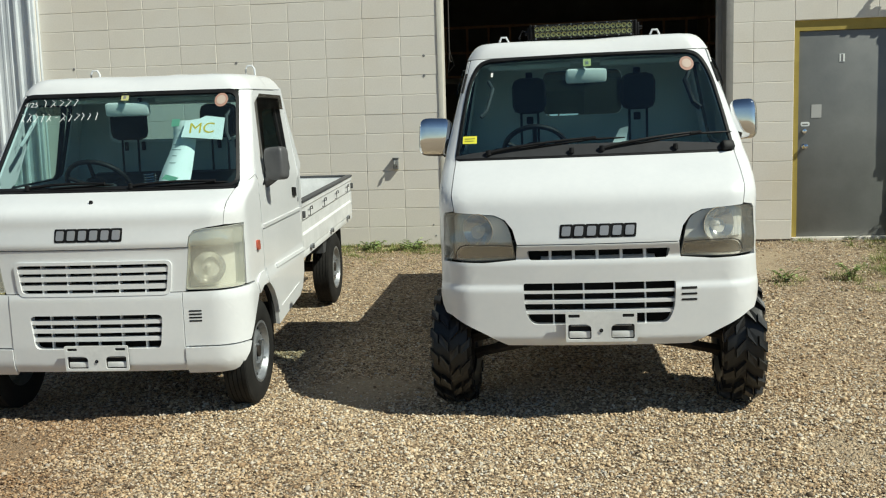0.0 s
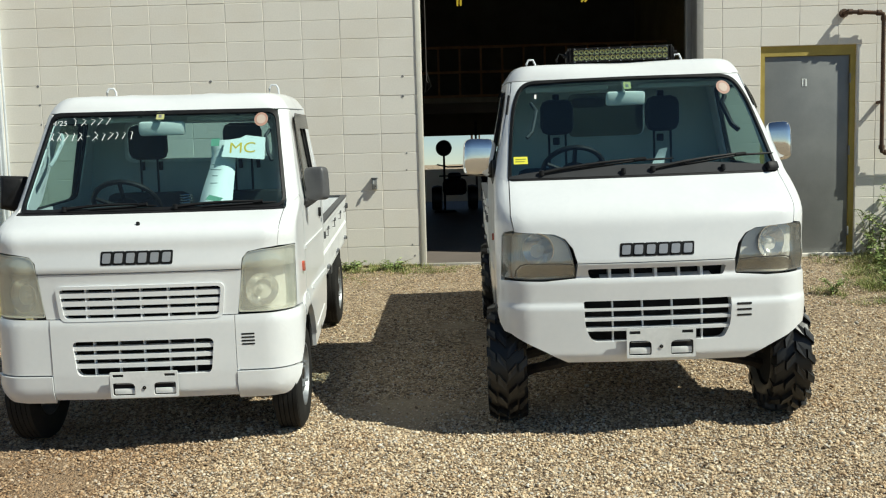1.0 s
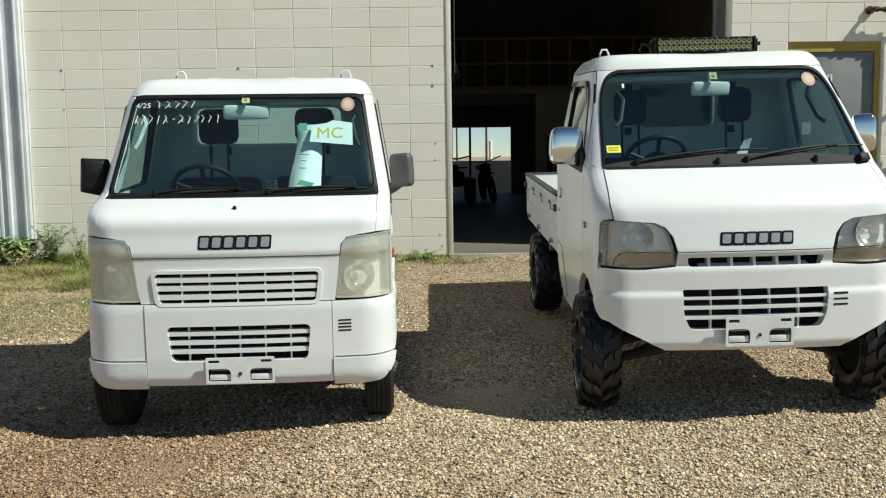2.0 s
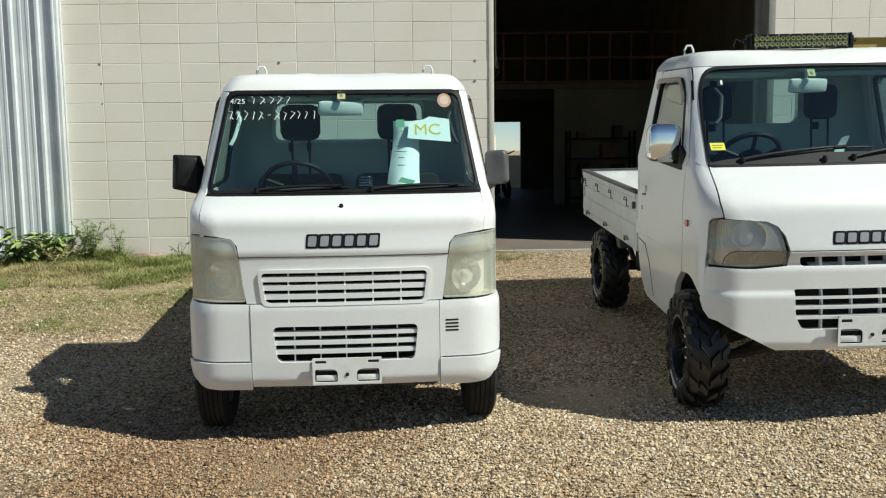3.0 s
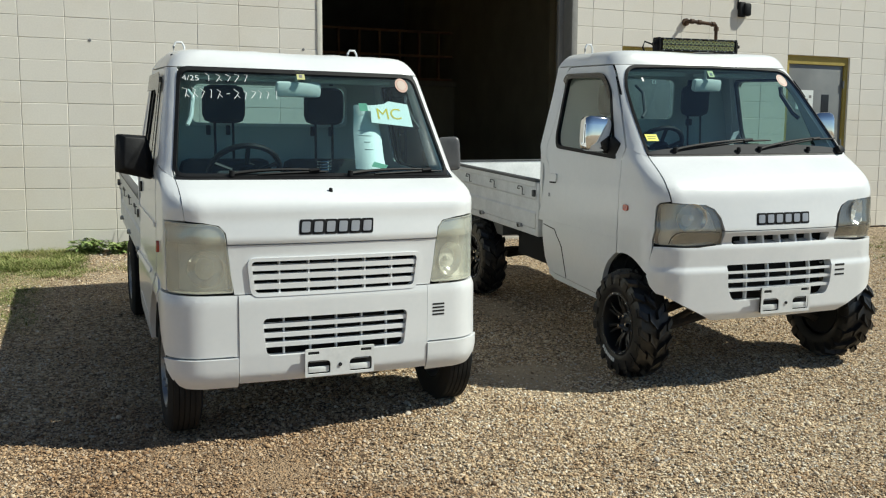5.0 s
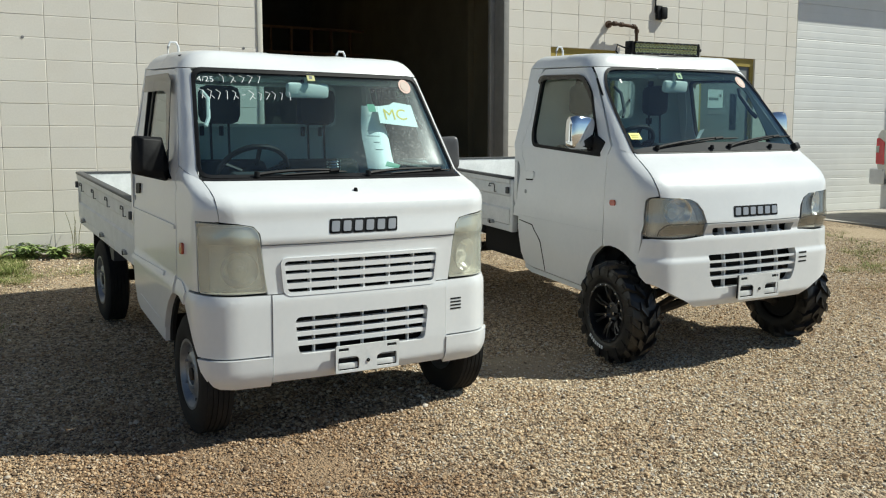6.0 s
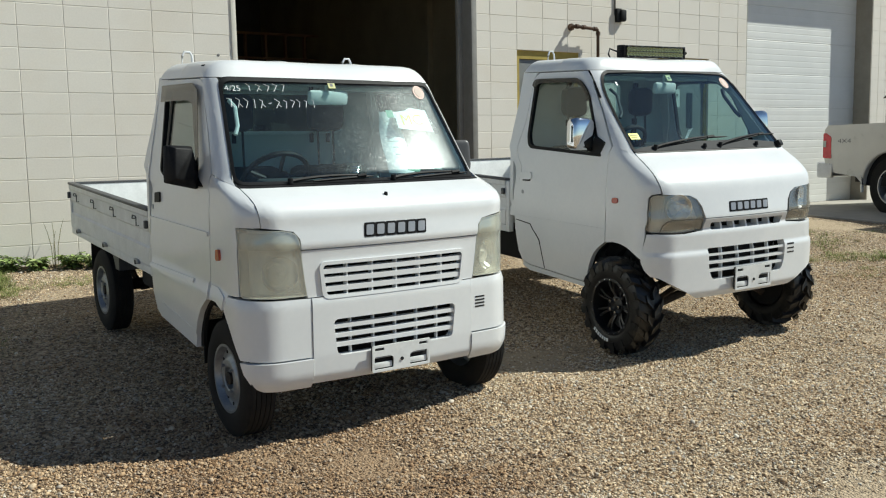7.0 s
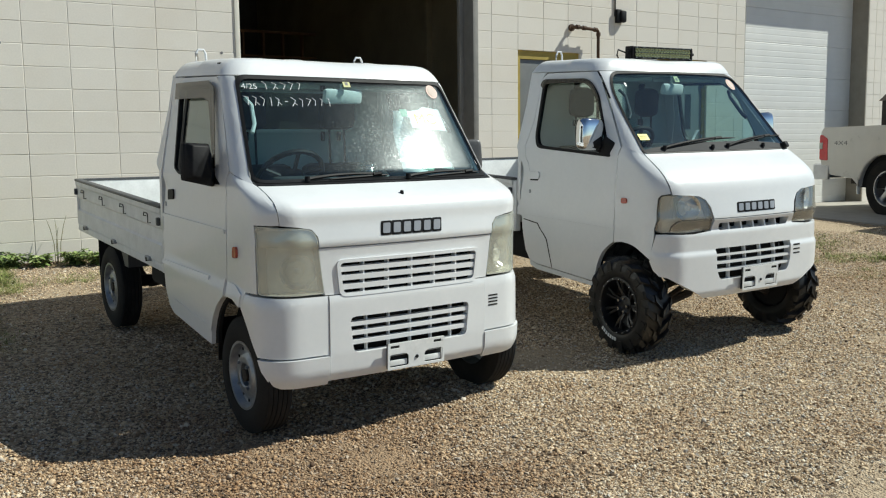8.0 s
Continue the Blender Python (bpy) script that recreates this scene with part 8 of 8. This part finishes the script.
def grass_band():
    rng = np.random.default_rng(9)
    green, straw, low, pale = [], [], [], []
    for _ in range(6000):
        x, y = rng.uniform(-5.5, -2.35), -rng.uniform(0.02, 3.2)
        west = min(1.0, max(0.0, (-3.2 - x) / 0.7))
        edge = -1.50 + 0.16 * noise.noise((x * 1.7, 0.0, 3.0)) + 0.35 * noise.noise((x * 5.0, y * 3, 6.0))
        thin = 0.5 + 0.9 * noise.noise((x * 1.8, y * 1.8, 4.0))
        if abs(x + 3.66) < 0.26 and y > -0.30:
            continue
        if y > edge:
            tall = (0.075 + 0.10 * west * max(0.0, 1 + y / 1.3)) * max(0.35, 0.85 + 0.9 * noise.noise((x * 3.0, y * 3.0, 2.0))) * (0.55 if x > -3.0 and y < -1.0 else 1.0)
            dry = noise.noise((x * 1.4, y * 1.4, 9.0)) + 0.5 * noise.noise((x * 4.0, y * 4.0, 1.0)) + 0.30 * west - 0.10
            (straw if dry + rng.normal(0, 0.16) > 0.12 else green).append((x, y, tall))
        elif x < -2.6 and rng.uniform() < 0.35 + 0.6 * thin:
            (low if noise.noise((x * 1.6, y * 1.6, 4.0)) > 0.12 else pale).append((x, y, rng.uniform(0.015, 0.05)))
    for name, rows, per, spread, lean, width, material, label, seed in (
            ("grass_strip", green, (20, 38), (0.02, 0.06), (0.6, 2.3), (0.0013, 0.003), GRASS, "green grass growing along the wall foot", 1),
            ("dry_grass", straw, (18, 36), (0.02, 0.06), (0.6, 2.6), (0.0011, 0.0024), DRY, "dry straw-coloured grass along the wall foot", 2),
            ("sparse_grass", low, (12, 30), (0.03, 0.08), (0.6, 2.2), (0.0016, 0.0034), GRASS, "sparse low green grass in the gravel", 6),
            ("straw_litter", pale, (18, 40), (0.04, 0.13), (1.2, 2.8), (0.0014, 0.0028), DRY, "pale dry straw lying over the gravel", 7)):
        clumped(name, [r[:2] for r in rows], [r[2] for r in rows], per, spread, lean, width, material, label, seed)
    # tufts by the bay, the steel door and out to the roller door
    xs, ys, hs = [], [], []
    spots = [(-1.05, -0.3, 0.3, 1500, 0.07), (-0.4, -0.3, 0.3, 1600, 0.07), (0.15, -0.35, 0.25, 700, 0.06), (-0.7, -0.8, 0.5, 700, 0.04), (0.6, -0.4, 0.4, 150, 0.04), (3.7, -0.15, 0.12, 120, 0.06), (3.75, -0.3, 0.08, 90, 0.05), (4.4, -0.3, 0.08, 160, 0.07), (4.95, -0.5, 0.2, 900, 0.13), (5.0, -0.9, 0.45, 900, 0.13), (5.3, -1.3, 0.5, 700, 0.10), (6.0, -1.6, 0.6, 500, 0.08), (6.4, -2.6, 0.5, 260, 0.06), (5.6, -2.4, 0.4, 240, 0.06), (-1.4, -0.9, 0.3, 150, 0.05), (4.2, -0.05, 0.06, 60, 0.06), (2.9, -2.42, 0.12, 150, 0.06), (3.08, -2.3, 0.07, 110, 0.07), (3.5, -2.3, 0.14, 260, 0.08), (3.45, -2.75, 0.12, 90, 0.05), (4.70, -0.95, 0.24, 1500, 0.13), (4.42, -1.55, 0.22, 1500, 0.13), (4.12, -2.15, 0.18, 1300, 0.11), (3.92, -2.75, 0.14, 700, 0.09), (-2.3, -1.1, 0.13, 320, 0.05), (-1.85, -0.98, 0.16, 520, 0.06), (4.6, -3.75, 0.16, 420, 0.07), (4.95, -3.7, 0.13, 300, 0.07), (5.15, -3.9, 0.14, 520, 0.09), (5.6, -3.1, 0.25, 500, 0.08), (4.45, -4.3, 0.12, 160, 0.05), (4.15, -4.45, 0.16, 220, 0.05), (5.6, -4.2, 0.2, 260, 0.07)]
    for cx, cy, s, c, hh in spots:
        c = max(4, c // (9 if cx > 3.9 and hh > 0.09 else 14))
        xs.append(rng.normal(cx, s, c))
        ys.append(np.minimum(-0.02, rng.normal(cy, s * 0.7, c)))
        hs.append(rng.uniform(0.4, 1.05, c) * hh)
    rows = np.column_stack([np.concatenate(xs), np.concatenate(ys), np.concatenate(hs)])
    dry = rng.uniform(0, 1, len(rows)) < 0.3
    clumped("grass_tufts", rows[~dry, :2], rows[~dry, 2], (16, 34), (0.015, 0.05), (0.4, 1.9), (0.0013, 0.003), GRASS, "green grass tufts at the building foot", 3)
    clumped("dry_tufts", rows[dry, :2], rows[dry, 2], (14, 30), (0.015, 0.06), (0.5, 2.2), (0.0011, 0.0024), DRY, "straw-coloured grass tufts at the building foot", 4)


grass_band()


def leaf_cloud(name, parent, stems, per, size, seed, material=LEAF, wide=1.0):
    """Folded leaves along stems, all in one crown mesh."""
    rng = random.Random(seed)
    bm = bmesh.new()
    for line in stems:
        for _ in range(per):
            f = rng.uniform(0.15, 1.0)
            i = min(len(line) - 2, int(f * (len(line) - 1)))
            g = f * (len(line) - 1) - i
            p = Vector(line[i]).lerp(Vector(line[i + 1]), g)
            s = size * rng.uniform(0.5, 1.2) * (1.15 - 0.5 * f)
            m = Matrix.Translation(p) @ Euler((rng.uniform(-0.5, 0.45), rng.uniform(-0.4, 0.4), rng.uniform(0, 6.28))).to_matrix().to_4x4()
            pts = [(0, 0, 0), (0.22 * wide, 0.35, 0.03), (0.16 * wide, 0.75, -0.02), (0, 1.0, -0.12), (-0.16 * wide, 0.75, -0.02), (-0.22 * wide, 0.35, 0.03), (0, 0.5, -0.04)]
            vs = [bm.verts.new(m @ (Vector(q) * s)) for q in pts]
            for a, b in ((0, 1), (1, 2), (2, 3), (3, 4), (4, 5), (5, 0)):
                bm.faces.new((vs[a], vs[b], vs[6]))
    return part(name, bm, material, parent, smooth=0)


def plant(name, at, stems, reach, height, per, size, seed, label, material=LEAF, wide=1.0):
    t = thing(name, pose(*at), label, "plant")
    rng = random.Random(seed)
    lines = []
    for k in range(stems):
        a = 6.28 * k / stems + rng.uniform(-0.5, 0.5)
        r, h = reach * rng.uniform(0.35, 1.0), height * rng.uniform(0.55, 1.0)
        lines.append([(0.02 * math.cos(a), 0.02 * math.sin(a), -0.02), (r * 0.3 * math.cos(a), r * 0.3 * math.sin(a), h * 0.45), (r * 0.65 * math.cos(a + 0.2), r * 0.65 * math.sin(a + 0.2), h * 0.8), (r * math.cos(a + 0.3), r * math.sin(a + 0.3), h)])
    for line in lines:
        part("stem", tube(bmesh.new(), line, [0.004, 0.0035, 0.003, 0.0015], 5), BARK, t)
    leaf_cloud("crown", t, lines, per, size, seed + 1, material, wide)
    return t


plant("bush", (5.0, -0.35, -0.03), 16, 0.55, 0.85, 42, 0.085, 11, "dense green weed bush against the block wall")
plant("bush", (5.45, -0.5, -0.03), 16, 0.6, 0.75, 42, 0.085, 12, "leafy green weed bush by the gas pipe")
plant("bush", (4.78, -0.22, -0.02), 9, 0.28, 0.55, 22, 0.06, 13, "thin green weed beside the steel door")
plant("bush", (5.9, -0.6, -0.03), 14, 0.55, 0.6, 40, 0.08, 14, "low green weed bush along the wall")
plant("weed", (-4.21, -0.2, -0.02), 11, 0.30, 0.47, 46, 0.068, 21, "tall leafy weed at the wall corner", LEAF, 0.62)
plant("weed", (-3.93, -0.16, -0.02), 5, 0.13, 0.40, 46, 0.055, 22, "upright leafy weed at the wall foot", LEAF, 0.6)
plant("weed", (-4.55, -0.30, -0.02), 11, 0.30, 0.34, 12, 0.19, 23, "broad-leaved weed at the cladding foot")
plant("weed", (-4.88, -0.34, -0.02), 11, 0.34, 0.36, 12, 0.21, 24, "broad-leaved weed beside the cladding")
plant("weed", (-3.3, -0.15, -0.01), 4, 0.12, 0.2, 6, 0.05, 25, "dark wilted weed at the wall foot", WILT)
plant("weed", (-2.28, -0.18, -0.01), 14, 0.22, 0.14, 26, 0.085, 26, "low green weed clump at the wall foot")
plant("weed", (-2.02, -0.2, -0.01), 12, 0.20, 0.13, 24, 0.085, 28, "low green weed clump at the wall foot")
plant("weed", (-1.74, -0.28, -0.01), 14, 0.20, 0.15, 26, 0.085, 29, "low green weed clump at the wall foot")
plant("weed", (-1.55, -0.35, -0.01), 12, 0.18, 0.12, 24, 0.08, 30, "low green weed clump at the wall foot")
plant("weed", (-1.86, -0.14, -0.01), 4, 0.14, 0.46, 4, 0.025, 27, "dry spindly weed at the wall foot", DRY)
plant("weed", (4.38, -1.45, -0.05), 12, 0.3, 0.3, 24, 0.07, 31, "leafy green weed among tall grass")
plant("weed", (4.08, -2.05, -0.08), 10, 0.25, 0.22, 20, 0.06, 32, "leafy green weed among tall grass")
plant("weed", (3.5, -2.3, -0.06), 8, 0.16, 0.12, 16, 0.045, 33, "small green weed in the gravel")
plant("weed", (2.98, -2.35, -0.06), 8, 0.18, 0.09, 14, 0.045, 34, "small green weed in the gravel")
plant("weed", (-0.75, -0.3, -0.02), 12, 0.2, 0.11, 18, 0.06, 35, "low leafy weed before the open bay")
plant("weed", (-0.3, -0.28, -0.02), 12, 0.2, 0.11, 18, 0.06, 36, "low leafy weed before the open bay")
plant("weed", (-4.42, -0.55, -0.03), 12, 0.34, 0.26, 26, 0.05, 37, "pale feathery weed among dry grass", DRY, 0.5)


def flat_stone(m):
    """A broken slab with an uneven top."""
    rng = random.Random(4)
    bm = bmesh.new()
    rings = []
    for z, k in ((-0.02, 1.0), (0.03, 1.0), (0.05, 0.82), (0.045, 0.4)):
        rings.append([bm.verts.new((0.19 * k * math.cos(a) * rng.uniform(0.85, 1.1), 0.075 * k * math.sin(a) * rng.uniform(0.85, 1.1), z + rng.uniform(-0.006, 0.008))) for a in np.arange(0, 6.28, 0.45)])
    n = len(rings[0])
    for a, b in zip(rings, rings[1:]):
        for i in range(n):
            bm.faces.new((a[i], a[(i + 1) % n], b[(i + 1) % n], b[i]))
    bm.faces.new(rings[0][::-1])
    bm.faces.new(rings[-1])
    ob = part("flat_stone", bm, surface("reddish_stone", (0.20, 0.13, 0.10), (0.42, 0.30, 0.24), rough=0.9, scale=14, fine=80, bump=0.4), None, "flat broken reddish stone lying at the wall foot", 15)
    tagged(ob, category="stone")
    ob.matrix_world = m


flat_stone(pose(-3.66, -0.14, -0.005, 0, 0, 4))
plant("weed", (4.62, -0.85, -0.03), 14, 0.34, 0.42, 30, 0.07, 38, "leafy green weed among tall grass")
plant("weed", (3.92, -2.65, -0.11), 10, 0.24, 0.2, 22, 0.055, 39, "leafy green weed among tall grass")
